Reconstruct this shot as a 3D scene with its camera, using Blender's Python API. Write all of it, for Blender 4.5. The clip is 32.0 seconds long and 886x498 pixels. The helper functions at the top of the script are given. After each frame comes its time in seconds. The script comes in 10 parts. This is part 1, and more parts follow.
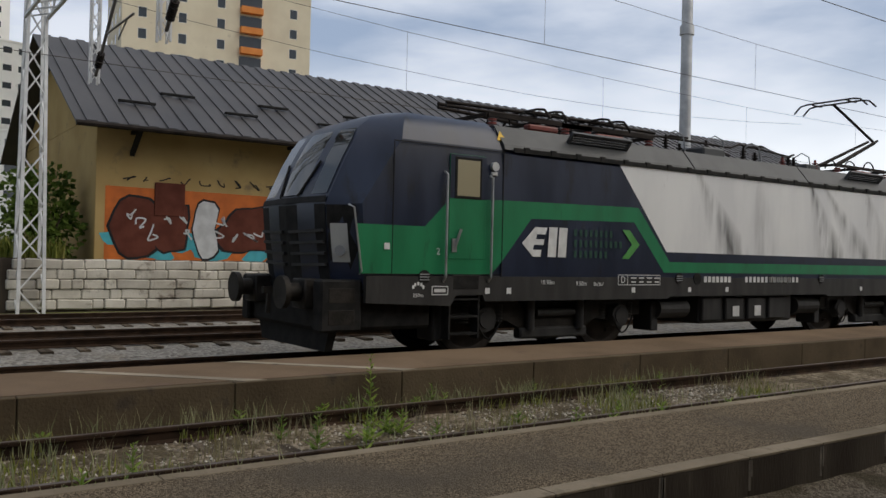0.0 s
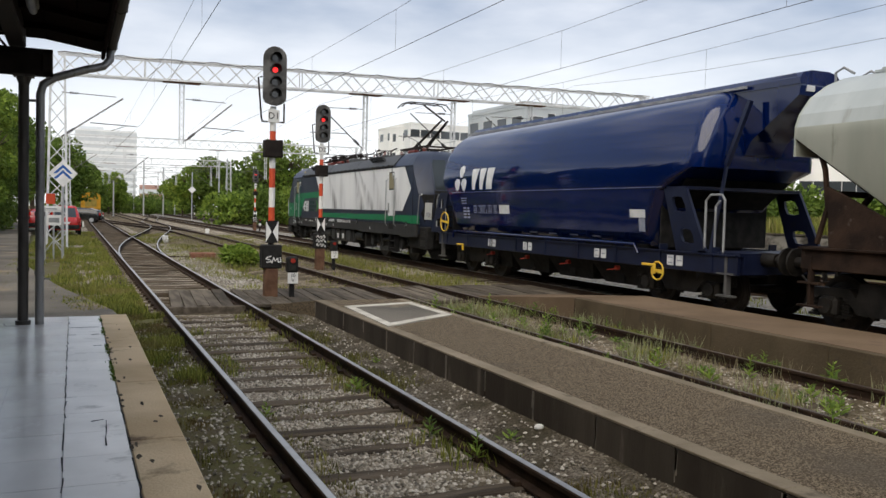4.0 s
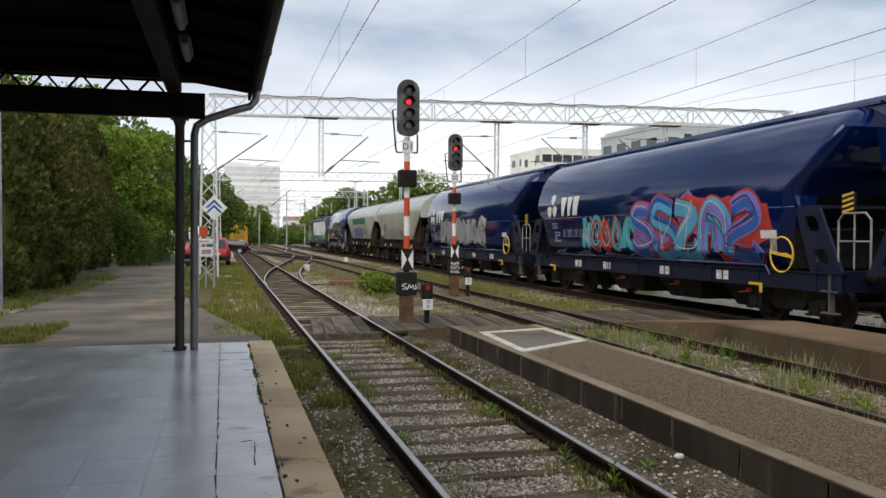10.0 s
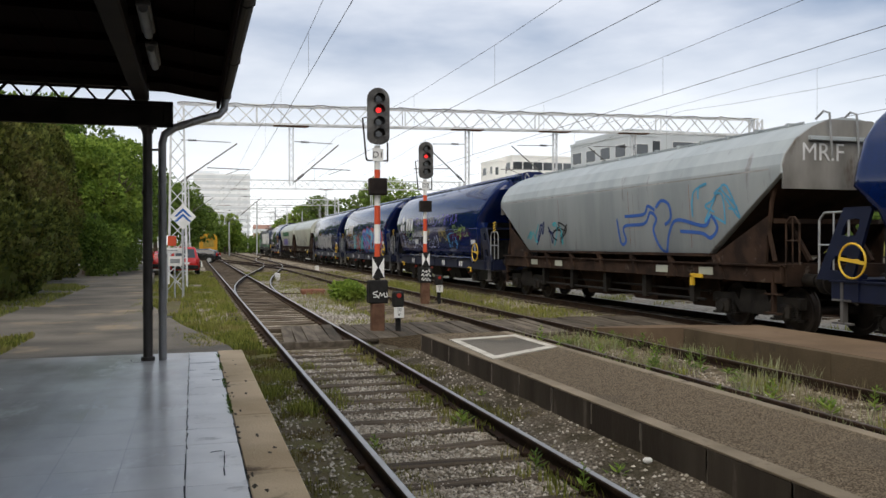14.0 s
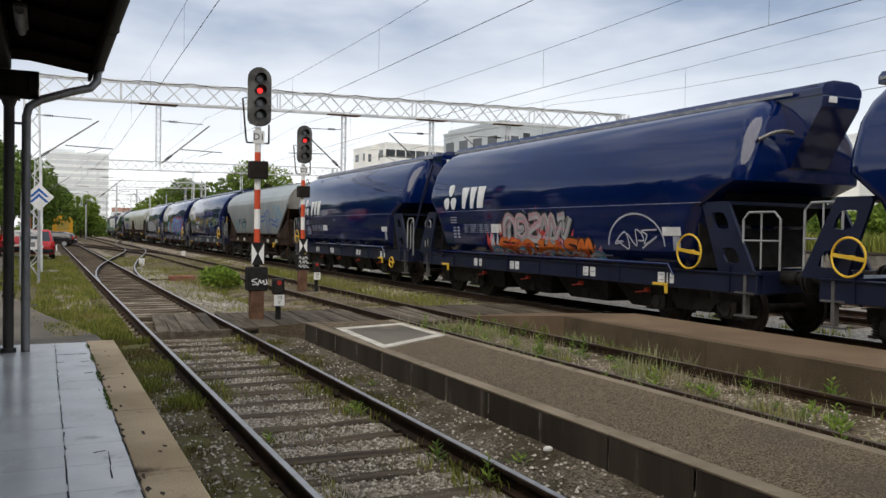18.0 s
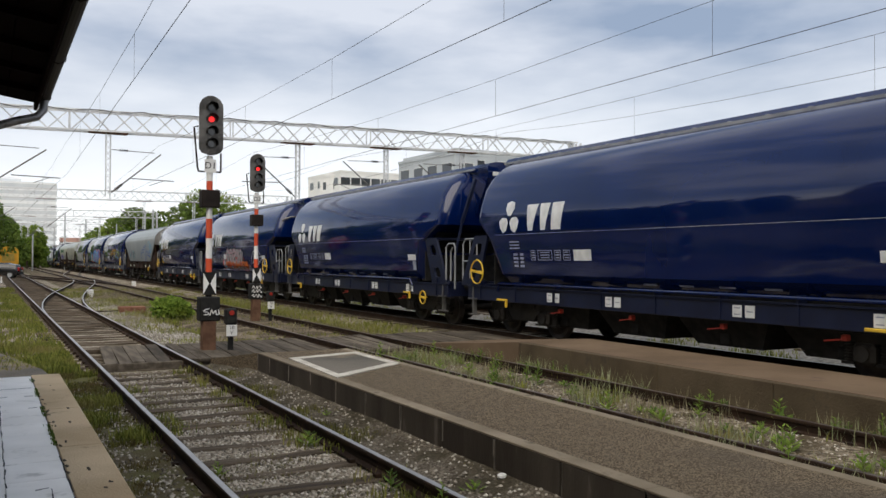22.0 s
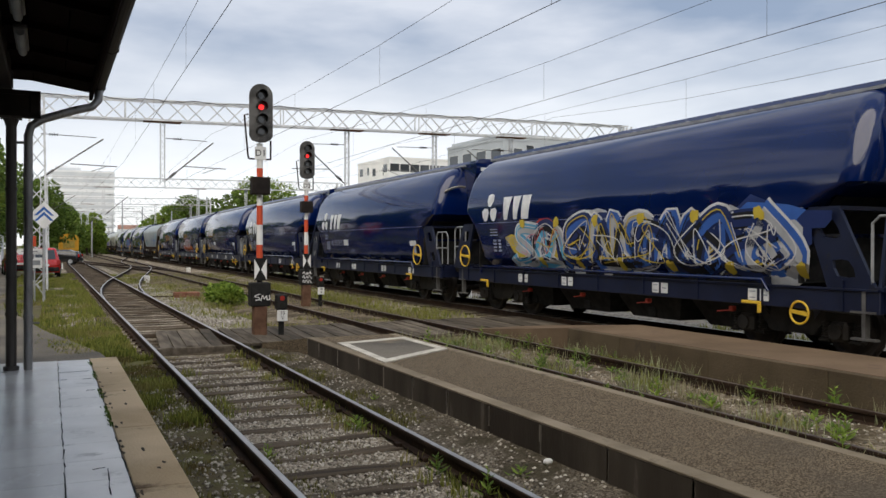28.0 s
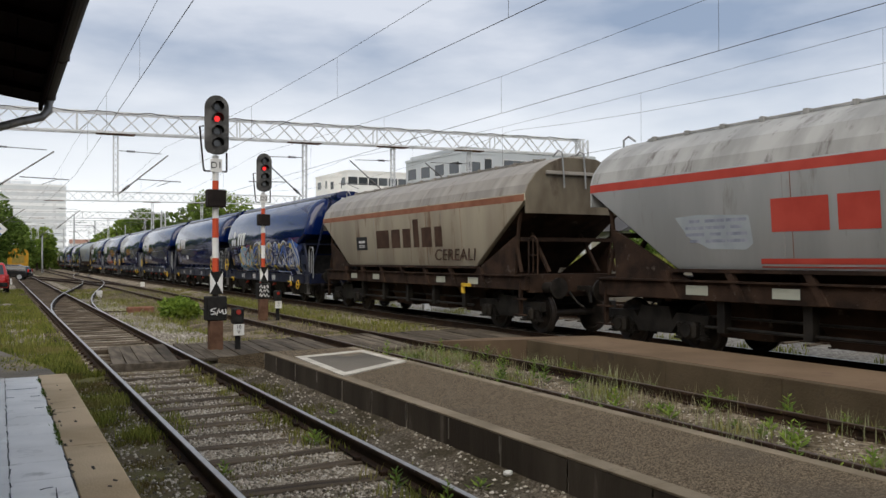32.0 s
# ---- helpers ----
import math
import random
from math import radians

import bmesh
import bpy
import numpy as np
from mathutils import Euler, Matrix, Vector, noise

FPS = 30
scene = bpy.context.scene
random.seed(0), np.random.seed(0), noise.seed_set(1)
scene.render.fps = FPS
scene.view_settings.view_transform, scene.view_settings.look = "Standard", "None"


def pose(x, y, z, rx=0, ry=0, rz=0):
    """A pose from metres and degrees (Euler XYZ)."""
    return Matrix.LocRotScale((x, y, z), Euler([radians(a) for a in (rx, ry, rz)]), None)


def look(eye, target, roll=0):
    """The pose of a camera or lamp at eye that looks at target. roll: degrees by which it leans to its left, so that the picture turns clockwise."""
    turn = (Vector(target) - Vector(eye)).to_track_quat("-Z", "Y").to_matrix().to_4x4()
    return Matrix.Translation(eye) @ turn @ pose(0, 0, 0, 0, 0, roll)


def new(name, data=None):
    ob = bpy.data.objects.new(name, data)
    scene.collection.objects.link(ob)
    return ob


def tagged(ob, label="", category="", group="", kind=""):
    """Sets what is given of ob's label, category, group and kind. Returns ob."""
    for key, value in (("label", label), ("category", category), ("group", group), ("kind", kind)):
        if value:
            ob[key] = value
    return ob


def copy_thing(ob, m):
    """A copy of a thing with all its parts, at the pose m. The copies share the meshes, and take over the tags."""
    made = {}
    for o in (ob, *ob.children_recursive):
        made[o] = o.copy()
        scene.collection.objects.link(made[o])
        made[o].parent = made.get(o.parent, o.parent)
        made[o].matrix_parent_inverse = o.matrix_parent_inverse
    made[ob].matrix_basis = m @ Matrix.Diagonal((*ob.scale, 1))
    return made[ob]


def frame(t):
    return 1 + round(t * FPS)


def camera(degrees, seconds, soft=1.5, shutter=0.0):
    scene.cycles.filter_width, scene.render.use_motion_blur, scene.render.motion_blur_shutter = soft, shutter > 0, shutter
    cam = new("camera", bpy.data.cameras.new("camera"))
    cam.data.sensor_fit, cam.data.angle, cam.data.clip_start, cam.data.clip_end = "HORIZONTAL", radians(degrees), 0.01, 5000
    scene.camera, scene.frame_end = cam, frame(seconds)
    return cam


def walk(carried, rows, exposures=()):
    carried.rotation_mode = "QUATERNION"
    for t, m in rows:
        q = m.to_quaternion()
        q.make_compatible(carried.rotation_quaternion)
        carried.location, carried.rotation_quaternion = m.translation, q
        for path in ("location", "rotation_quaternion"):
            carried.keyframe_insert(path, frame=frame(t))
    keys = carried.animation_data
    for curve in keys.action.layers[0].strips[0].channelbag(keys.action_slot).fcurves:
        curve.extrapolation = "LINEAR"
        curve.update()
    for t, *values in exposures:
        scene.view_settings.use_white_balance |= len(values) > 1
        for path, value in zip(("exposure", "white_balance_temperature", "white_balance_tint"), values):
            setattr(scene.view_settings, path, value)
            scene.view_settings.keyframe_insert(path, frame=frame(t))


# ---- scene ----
cam = camera(55.79, 32.0)

PATH = [
    (0, pose(-2.220, 2.148, 1.665, 90.42, -1.35, -124.75)),
    (0.3, pose(-2.451, 2.156, 1.760, 91.015, -2.149, -109.229)),
    (0.6, pose(-2.515, 2.116, 1.784, 90.060, -2.891, -88.906)),
    (0.9, pose(-2.543, 2.084, 1.765, 91.309, -3.258, -68.376)),
    (1.0, pose(-2.559, 2.080, 1.740, 91.769, -3.178, -62.833)),
    (1.2, pose(-2.543, 2.108, 1.775, 91.078, -1.462, -51.518)),
    (1.3, pose(-2.538, 2.102, 1.785, 91.193, -2.024, -46.664)),
    (1.5, pose(-2.508, 2.099, 1.775, 90.450, -2.777, -37.984)),
    (2.0, pose(-2.419, 2.083, 1.763, 88.809, -4.492, -26.760)),
    (2.5, pose(-2.379, 2.025, 1.787, 87.547, -1.249, -24.881)),
    (4.5, pose(-2.199, 1.813, 1.773, 87.406, -1.733, -22.896)),
    (5.0, pose(-2.218, 1.808, 1.774, 86.424, -1.726, -21.160)),
    (5.5, pose(-2.241, 1.777, 1.776, 86.570, -1.481, -18.979)),
    (6.0, pose(-2.265, 1.788, 1.785, 87.460, -1.582, -17.245)),
    (6.5, pose(-2.245, 1.804, 1.776, 87.097, -0.693, -15.747)),
    (7.0, pose(-2.225, 1.808, 1.776, 86.952, -0.440, -14.689)),
    (7.5, pose(-2.226, 1.812, 1.779, 86.763, -0.398, -14.716)),
    (8.0, pose(-2.225, 1.806, 1.781, 87.067, -0.088, -14.350)),
    (8.5, pose(-2.214, 1.811, 1.788, 88.564, -0.141, -15.283)),
    (9.0, pose(-2.228, 1.785, 1.787, 89.449, -0.403, -16.220)),
    (9.5, pose(-2.234, 1.739, 1.770, 89.489, -0.224, -15.043)),
    (10.0, pose(-2.228, 1.781, 1.780, 89.130, -0.311, -14.705)),
    (10.5, pose(-2.237, 1.795, 1.778, 89.164, -0.361, -14.323)),
    (11.0, pose(-2.230, 1.796, 1.783, 88.649, -0.175, -13.859)),
    (11.5, pose(-2.226, 1.797, 1.788, 88.163, 0.236, -13.458)),
    (12.0, pose(-2.228, 1.789, 1.791, 88.289, 0.285, -13.462)),
    (12.5, pose(-2.226, 1.792, 1.785, 88.304, 0.308, -13.267)),
    (13.0, pose(-2.227, 1.789, 1.786, 88.636, 0.306, -13.528)),
    (13.5, pose(-2.229, 1.779, 1.789, 89.595, -0.124, -14.912)),
    (14.0, pose(-2.221, 1.745, 1.782, 89.655, 0.035, -16.654)),
    (14.5, pose(-2.228, 1.792, 1.794, 89.688, -0.147, -18.879)),
    (15.0, pose(-2.246, 1.823, 1.794, 90.091, -0.791, -21.637)),
    (15.5, pose(-2.279, 1.863, 1.791, 89.653, -0.500, -23.586)),
    (17.5, pose(-2.398, 2.030, 1.780, 88.517, -0.541, -25.747)),
    (18.0, pose(-2.411, 2.027, 1.778, 88.859, -0.824, -25.509)),
    (18.5, pose(-2.410, 2.016, 1.781, 89.185, -0.380, -25.852)),
    (19.0, pose(-2.417, 1.998, 1.778, 89.590, -0.455, -26.528)),
    (19.5, pose(-2.416, 1.989, 1.777, 89.740, -1.066, -27.371)),
    (20.0, pose(-2.414, 1.976, 1.771, 89.955, -0.981, -27.624)),
    (20.5, pose(-2.403, 2.020, 1.777, 90.091, -0.789, -28.235)),
    (21.0, pose(-2.399, 2.024, 1.777, 89.474, -0.935, -28.449)),
    (21.5, pose(-2.405, 2.004, 1.782, 89.732, -0.731, -28.042)),
    (22.0, pose(-2.392, 1.990, 1.782, 90.759, -0.288, -28.523)),
    (22.5, pose(-2.383, 2.003, 1.781, 90.837, 0.194, -29.815)),
    (23.0, pose(-2.379, 2.007, 1.771, 90.335, -0.041, -29.328)),
    (23.5, pose(-2.394, 2.012, 1.768, 89.826, -0.361, -28.399)),
    (24.0, pose(-2.406, 2.023, 1.778, 89.602, 0.149, -27.368)),
    (24.5, pose(-2.417, 2.017, 1.782, 89.122, 0.787, -25.745)),
    (25.0, pose(-2.407, 1.987, 1.791, 88.959, -0.216, -24.125)),
    (25.5, pose(-2.391, 1.956, 1.785, 88.444, -0.827, -24.555)),
    (27.5, pose(-2.372, 1.980, 1.787, 89.254, -0.205, -23.841)),
    (28.0, pose(-2.362, 1.976, 1.778, 89.780, -0.140, -25.146)),
    (28.5, pose(-2.352, 2.004, 1.787, 89.545, -0.336, -29.259)),
    (29.0, pose(-2.365, 1.978, 1.771, 90.124, -0.258, -29.162)),
    (29.5, pose(-2.385, 1.977, 1.774, 90.242, -0.976, -26.309)),
    (30.0, pose(-2.391, 1.984, 1.772, 90.279, -1.256, -24.454)),
    (30.5, pose(-2.390, 2.022, 1.773, 89.712, -0.586, -23.981)),
    (31.0, pose(-2.374, 2.044, 1.784, 90.360, 0.158, -23.888)),
    (31.5, pose(-2.357, 2.042, 1.775, 90.936, 0.194, -25.213)),
    (32.0, pose(-2.345, 2.008, 1.761, 90.682, 0.134, -27.967)),
]
walk(cam, PATH, exposures=[(0, -0.42), (0.5, 0.15), (1.0, 0.60), (1.5, 0.35), (2.5, 0.15), (5, 0.12), (14, 0.12), (20, 0.04), (28, 0.02), (32, -0.04)])

import itertools

# ---- world and sun ----
world = bpy.data.worlds.new("overcast_sky")
scene.world = world
world.use_nodes = True
wn, wl = world.node_tree.nodes, world.node_tree.links
wn.clear()
w_out = wn.new("ShaderNodeOutputWorld")
w_bg = wn.new("ShaderNodeBackground")
w_sky = wn.new("ShaderNodeTexSky")
w_sky.sky_type = "NISHITA"
w_sky.sun_disc = False
SUN_EL, SUN_AZ = 50.0, -138.0          # degrees above the horizon; degrees from +Y towards +X
w_sky.sun_elevation, w_sky.sun_rotation = radians(SUN_EL), radians(SUN_AZ)
w_co = wn.new("ShaderNodeTexCoord")
w_map = wn.new("ShaderNodeMapping")
w_map.inputs["Scale"].default_value = (1.0, 1.0, 3.4)
w_map.inputs["Location"].default_value = (0.35, 0.1, 0.2)
w_noise = wn.new("ShaderNodeTexNoise")
w_noise.inputs["Scale"].default_value = 2.6
w_noise.inputs["Detail"].default_value = 7.0
w_noise.inputs["Roughness"].default_value = 0.5
w_ramp = wn.new("ShaderNodeValToRGB")
w_ramp.color_ramp.elements[0].position = 0.40
w_ramp.color_ramp.elements[0].color = (0.36, 0.45, 0.61, 1)
w_ramp.color_ramp.elements[1].position = 0.62
w_ramp.color_ramp.elements[1].color = (0.84, 0.885, 0.98, 1)
w_sep = wn.new("ShaderNodeSeparateXYZ")
w_hor = wn.new("ShaderNodeMapRange")
w_hor.inputs["From Min"].default_value, w_hor.inputs["From Max"].default_value = 0.06, 0.24
w_hor.inputs["To Min"].default_value, w_hor.inputs["To Max"].default_value = 1.0, 0.0
w_hmix = wn.new("ShaderNodeMix")
w_hmix.data_type = "RGBA"
w_hmix.inputs["B"].default_value = (1.26, 1.28, 1.30, 1)
w_mix = wn.new("ShaderNodeMix")
w_mix.data_type = "RGBA"
w_scale = wn.new("ShaderNodeMix")
w_scale.data_type, w_scale.blend_type = "RGBA", "MULTIPLY"
w_scale.inputs["Factor"].default_value = 1.0
w_scale.inputs["B"].default_value = (0.09, 0.09, 0.09, 1)
w_mix.inputs["Factor"].default_value = 0.86
wl.new(w_co.outputs["Generated"], w_map.inputs["Vector"])
wl.new(w_map.outputs["Vector"], w_noise.inputs["Vector"])
wl.new(w_noise.outputs["Fac"], w_ramp.inputs["Fac"])
wl.new(w_co.outputs["Generated"], w_sep.inputs["Vector"])
wl.new(w_sep.outputs["Z"], w_hor.inputs["Value"])
wl.new(w_hor.outputs["Result"], w_hmix.inputs["Factor"])
wl.new(w_ramp.outputs["Color"], w_hmix.inputs["A"])
wl.new(w_sky.outputs["Color"], w_scale.inputs["A"])
wl.new(w_scale.outputs["Result"], w_mix.inputs["A"])
wl.new(w_hmix.outputs["Result"], w_mix.inputs["B"])
w_dot = wn.new("ShaderNodeVectorMath")
w_dot.operation = "DOT_PRODUCT"
w_dot.inputs[1].default_value = (0.79, -0.61, 0.0)          # thin bright cloud to the south-east
w_thin = wn.new("ShaderNodeMapRange")
w_thin.interpolation_type = "SMOOTHSTEP"
w_thin.inputs["From Min"].default_value, w_thin.inputs["From Max"].default_value = 0.45, 0.95
w_thin.inputs["To Min"].default_value, w_thin.inputs["To Max"].default_value = 0.95, 1.34
wl.new(w_co.outputs["Generated"], w_dot.inputs[0])
wl.new(w_dot.outputs["Value"], w_thin.inputs["Value"])
wl.new(w_thin.outputs["Result"], w_bg.inputs["Strength"])
wl.new(w_mix.outputs["Result"], w_bg.inputs["Color"])
wl.new(w_bg.outputs["Background"], w_out.inputs["Surface"])

sun_data = bpy.data.lights.new("sun", "SUN")
sun_data.energy, sun_data.angle, sun_data.color = 2.85, radians(70), (1.0, 0.90, 0.75)
sun = new("sun", sun_data)
_az, _el = radians(SUN_AZ), radians(SUN_EL)
sun.matrix_world = look((0, 0, 60), (-60 * math.cos(_el) * math.sin(_az), -60 * math.cos(_el) * math.cos(_az), 60 - 60 * math.sin(_el)))

# ---- materials ----
def surface(name, c1, c2=None, scale=2.0, rough=0.7, metal=0.0, bump=0.0, bscale=40.0, c3=None, spots=0.0, sscale=8.0, coat=0.0, rvar=0.1, stretch=(1, 1, 1), pos=(0.38, 0.62), vary=0.0, laid=False):
    """A procedural surface: two colours mixed by large and fine noise, an optional third as stains, roughness that varies, and relief."""
    m = bpy.data.materials.new(name)
    m.use_nodes = True
    n, l = m.node_tree.nodes, m.node_tree.links
    b = n["Principled BSDF"]
    c2 = c2 or tuple(min(1, c * 1.25 + 0.005) for c in c1)
    co = n.new("ShaderNodeTexCoord")
    mp = n.new("ShaderNodeMapping")
    mp.inputs["Scale"].default_value = stretch
    l.new(n.new("ShaderNodeNewGeometry").outputs["Position"] if laid else co.outputs["Object"], mp.inputs["Vector"])
    n1 = n.new("ShaderNodeTexNoise")
    n1.inputs["Scale"].default_value, n1.inputs["Detail"].default_value = scale, 8.0
    l.new(mp.outputs["Vector"], n1.inputs["Vector"])
    r1 = n.new("ShaderNodeValToRGB")
    r1.color_ramp.elements[0].position, r1.color_ramp.elements[1].position = pos
    r1.color_ramp.elements[0].color, r1.color_ramp.elements[1].color = (*c1, 1), (*c2, 1)
    l.new(n1.outputs["Fac"], r1.inputs["Fac"])
    col = r1.outputs["Color"]
    if c3 is not None:
        n2 = n.new("ShaderNodeTexNoise")
        n2.inputs["Scale"].default_value, n2.inputs["Detail"].default_value, n2.inputs["Roughness"].default_value = sscale, 6.0, 0.65
        l.new(mp.outputs["Vector"], n2.inputs["Vector"])
        r2 = n.new("ShaderNodeMapRange")
        r2.inputs["From Min"].default_value, r2.inputs["From Max"].default_value = 0.62 - spots, 0.72 - spots * 0.6
        l.new(n2.outputs["Fac"], r2.inputs["Value"])
        mx = n.new("ShaderNodeMix")
        mx.data_type = "RGBA"
        l.new(r2.outputs["Result"], mx.inputs["Factor"])
        l.new(col, mx.inputs["A"])
        mx.inputs["B"].default_value = (*c3, 1)
        col = mx.outputs["Result"]
    if vary:
        oi = n.new("ShaderNodeObjectInfo")
        hv = n.new("ShaderNodeHueSaturation")
        mr = n.new("ShaderNodeMapRange")
        mr.inputs["To Min"].default_value, mr.inputs["To Max"].default_value = 1 - vary, 1 + vary
        l.new(oi.outputs["Random"], mr.inputs["Value"])
        l.new(mr.outputs["Result"], hv.inputs["Value"])
        l.new(col, hv.inputs["Color"])
        col = hv.outputs["Color"]
    l.new(col, b.inputs["Base Color"])
    rr = n.new("ShaderNodeMapRange")
    rr.inputs["To Min"].default_value, rr.inputs["To Max"].default_value = max(0.02, rough - rvar), min(1, rough + rvar)
    l.new(n1.outputs["Fac"], rr.inputs["Value"])
    l.new(rr.outputs["Result"], b.inputs["Roughness"])
    b.inputs["Metallic"].default_value = metal
    b.inputs["Specular IOR Level"].default_value = 0.5 if rough < 0.5 else (0.3 if rough < 0.65 else 0.12)
    b.inputs["Coat Weight"].default_value = coat
    b.inputs["Coat Roughness"].default_value = 0.12
    if bump:
        n3 = n.new("ShaderNodeTexNoise")
        n3.inputs["Scale"].default_value, n3.inputs["Detail"].default_value = bscale, 5.0
        l.new(mp.outputs["Vector"], n3.inputs["Vector"])
        bp = n.new("ShaderNodeBump")
        bp.inputs["Strength"].default_value, bp.inputs["Distance"].default_value = bump, 0.02
        l.new(n3.outputs["Fac"], bp.inputs["Height"])
        l.new(bp.outputs["Normal"], b.inputs["Normal"])
    return m


def stones(name, cols, scale, bump=1.0, rough=0.9, dirt=(0.06, 0.05, 0.04), spots=0.1, sscale=1.2):
    """Gravel or aggregate: Voronoi cells of several greys with relief, dirtied in patches."""
    m = bpy.data.materials.new(name)
    m.use_nodes = True
    n, l = m.node_tree.nodes, m.node_tree.links
    b = n["Principled BSDF"]
    co = n.new("ShaderNodeTexCoord")
    v = n.new("ShaderNodeTexVoronoi")
    v.inputs["Scale"].default_value = scale
    l.new(co.outputs["Object"], v.inputs["Vector"])
    sp = n.new("ShaderNodeSeparateColor")
    l.new(v.outputs["Color"], sp.inputs["Color"])
    r = n.new("ShaderNodeValToRGB")
    while len(r.color_ramp.elements) < len(cols):
        r.color_ramp.elements.new(0.5)
    for i, c in enumerate(cols):
        r.color_ramp.elements[i].position = i / (len(cols) - 1)
        r.color_ramp.elements[i].color = (*c, 1)
    l.new(sp.outputs["Red"], r.inputs["Fac"])
    n2 = n.new("ShaderNodeTexNoise")
    n2.inputs["Scale"].default_value, n2.inputs["Detail"].default_value = sscale, 7.0
    l.new(co.outputs["Object"], n2.inputs["Vector"])
    mr = n.new("ShaderNodeMapRange")
    mr.inputs["From Min"].default_value, mr.inputs["From Max"].default_value = 0.60 - spots, 0.75 - spots
    mr.inputs["To Max"].default_value = 0.8
    l.new(n2.outputs["Fac"], mr.inputs["Value"])
    mx = n.new("ShaderNodeMix")
    mx.data_type = "RGBA"
    l.new(mr.outputs["Result"], mx.inputs["Factor"])
    l.new(r.outputs["Color"], mx.inputs["A"])
    mx.inputs["B"].default_value = (*dirt, 1)
    l.new(mx.outputs["Result"], b.inputs["Base Color"])
    b.inputs["Roughness"].default_value = rough
    b.inputs["Specular IOR Level"].default_value = 0.12
    bp = n.new("ShaderNodeBump")
    bp.inputs["Strength"].default_value, bp.inputs["Distance"].default_value = bump, 0.02
    bp.invert = True
    l.new(v.outputs["Distance"], bp.inputs["Height"])
    l.new(bp.outputs["Normal"], b.inputs["Normal"])
    return m


def foliage(name, dark, light, patch=None, amount=0.0, pscale=0.8, through_light=0.35):
    """Leaves or blades that differ one by one, tinted in patches, and let some light through."""
    m = bpy.data.materials.new(name)
    m.use_nodes = True
    n, l = m.node_tree.nodes, m.node_tree.links
    b = n["Principled BSDF"]
    ge = n.new("ShaderNodeNewGeometry")
    r = n.new("ShaderNodeValToRGB")
    r.color_ramp.elements[0].color, r.color_ramp.elements[1].color = (*dark, 1), (*light, 1)
    l.new(ge.outputs["Random Per Island"], r.inputs["Fac"])
    co = n.new("ShaderNodeTexCoord")
    nz = n.new("ShaderNodeTexNoise")
    nz.inputs["Scale"].default_value, nz.inputs["Detail"].default_value = pscale, 5.0
    l.new(co.outputs["Object"], nz.inputs["Vector"])
    mr = n.new("ShaderNodeMapRange")
    mr.inputs["From Min"].default_value, mr.inputs["From Max"].default_value = 0.50, 0.66
    mr.inputs["To Max"].default_value = amount
    l.new(nz.outputs["Fac"], mr.inputs["Value"])
    mx = n.new("ShaderNodeMix")
    mx.data_type = "RGBA"
    l.new(mr.outputs["Result"], mx.inputs["Factor"])
    l.new(r.outputs["Color"], mx.inputs["A"])
    mx.inputs["B"].default_value = (*(patch or light), 1)
    l.new(mx.outputs["Result"], b.inputs["Base Color"])
    b.inputs["Roughness"].default_value = 0.65
    b.inputs["Specular IOR Level"].default_value = 0.2
    tr = n.new("ShaderNodeBsdfTranslucent")
    l.new(mx.outputs["Result"], tr.inputs["Color"])
    ms = n.new("ShaderNodeMixShader")
    ms.inputs["Fac"].default_value = through_light
    l.new(b.outputs["BSDF"], ms.inputs[1])
    l.new(tr.outputs["BSDF"], ms.inputs[2])
    l.new(ms.outputs["Shader"], n["Material Output"].inputs["Surface"])
    return m


def glow(name, c, strength):
    m = bpy.data.materials.new(name)
    m.use_nodes = True
    b = m.node_tree.nodes["Principled BSDF"]
    b.inputs["Base Color"].default_value = (*c, 1)
    b.inputs["Emission Color"].default_value = (*c, 1)
    b.inputs["Emission Strength"].default_value = strength
    return m


def glass(name, c=(0.05, 0.06, 0.07), rough=0.05):
    m = bpy.data.materials.new(name)
    m.use_nodes = True
    b = m.node_tree.nodes["Principled BSDF"]
    b.inputs["Base Color"].default_value = (*c, 1)
    b.inputs["Roughness"].default_value = rough
    b.inputs["Specular IOR Level"].default_value = 0.7
    return m


M = {}
M["ground"] = surface("ground_soil_grass", (0.115, 0.095, 0.058), (0.125, 0.13, 0.045), 0.35, 0.95, bump=0.6, bscale=18, c3=(0.16, 0.145, 0.12), spots=0.06, sscale=2.0)
M["ballast"] = stones("ballast_stone", [(0.115, 0.092, 0.064), (0.27, 0.23, 0.175), (0.50, 0.445, 0.365), (0.195, 0.16, 0.115)], 38, 1.0, dirt=(0.085, 0.066, 0.038), spots=0.12, sscale=1.1)
M["verge"] = surface("mossy_verge_soil", (0.10, 0.080, 0.046), (0.11, 0.105, 0.040), 1.6, 0.95, bump=0.9, bscale=30, c3=(0.16, 0.145, 0.12), spots=0.0, sscale=9)
# Mottled brown, darker than the platform's top.
M["platform_side"] = surface("mottled_brown_platform_side", (0.068, 0.051, 0.031), (0.111, 0.085, 0.054), 1.0, 0.9, bump=0.4, bscale=30, c3=(0.06, 0.048, 0.035), spots=0.05, sscale=2.0)
M["ballast_old"] = stones("overgrown_ballast", [(0.080, 0.060, 0.036), (0.135, 0.105, 0.068), (0.31, 0.262, 0.195), (0.085, 0.062, 0.038)], 24, 1.0, dirt=(0.058, 0.045, 0.024), spots=0.17, sscale=1.6)
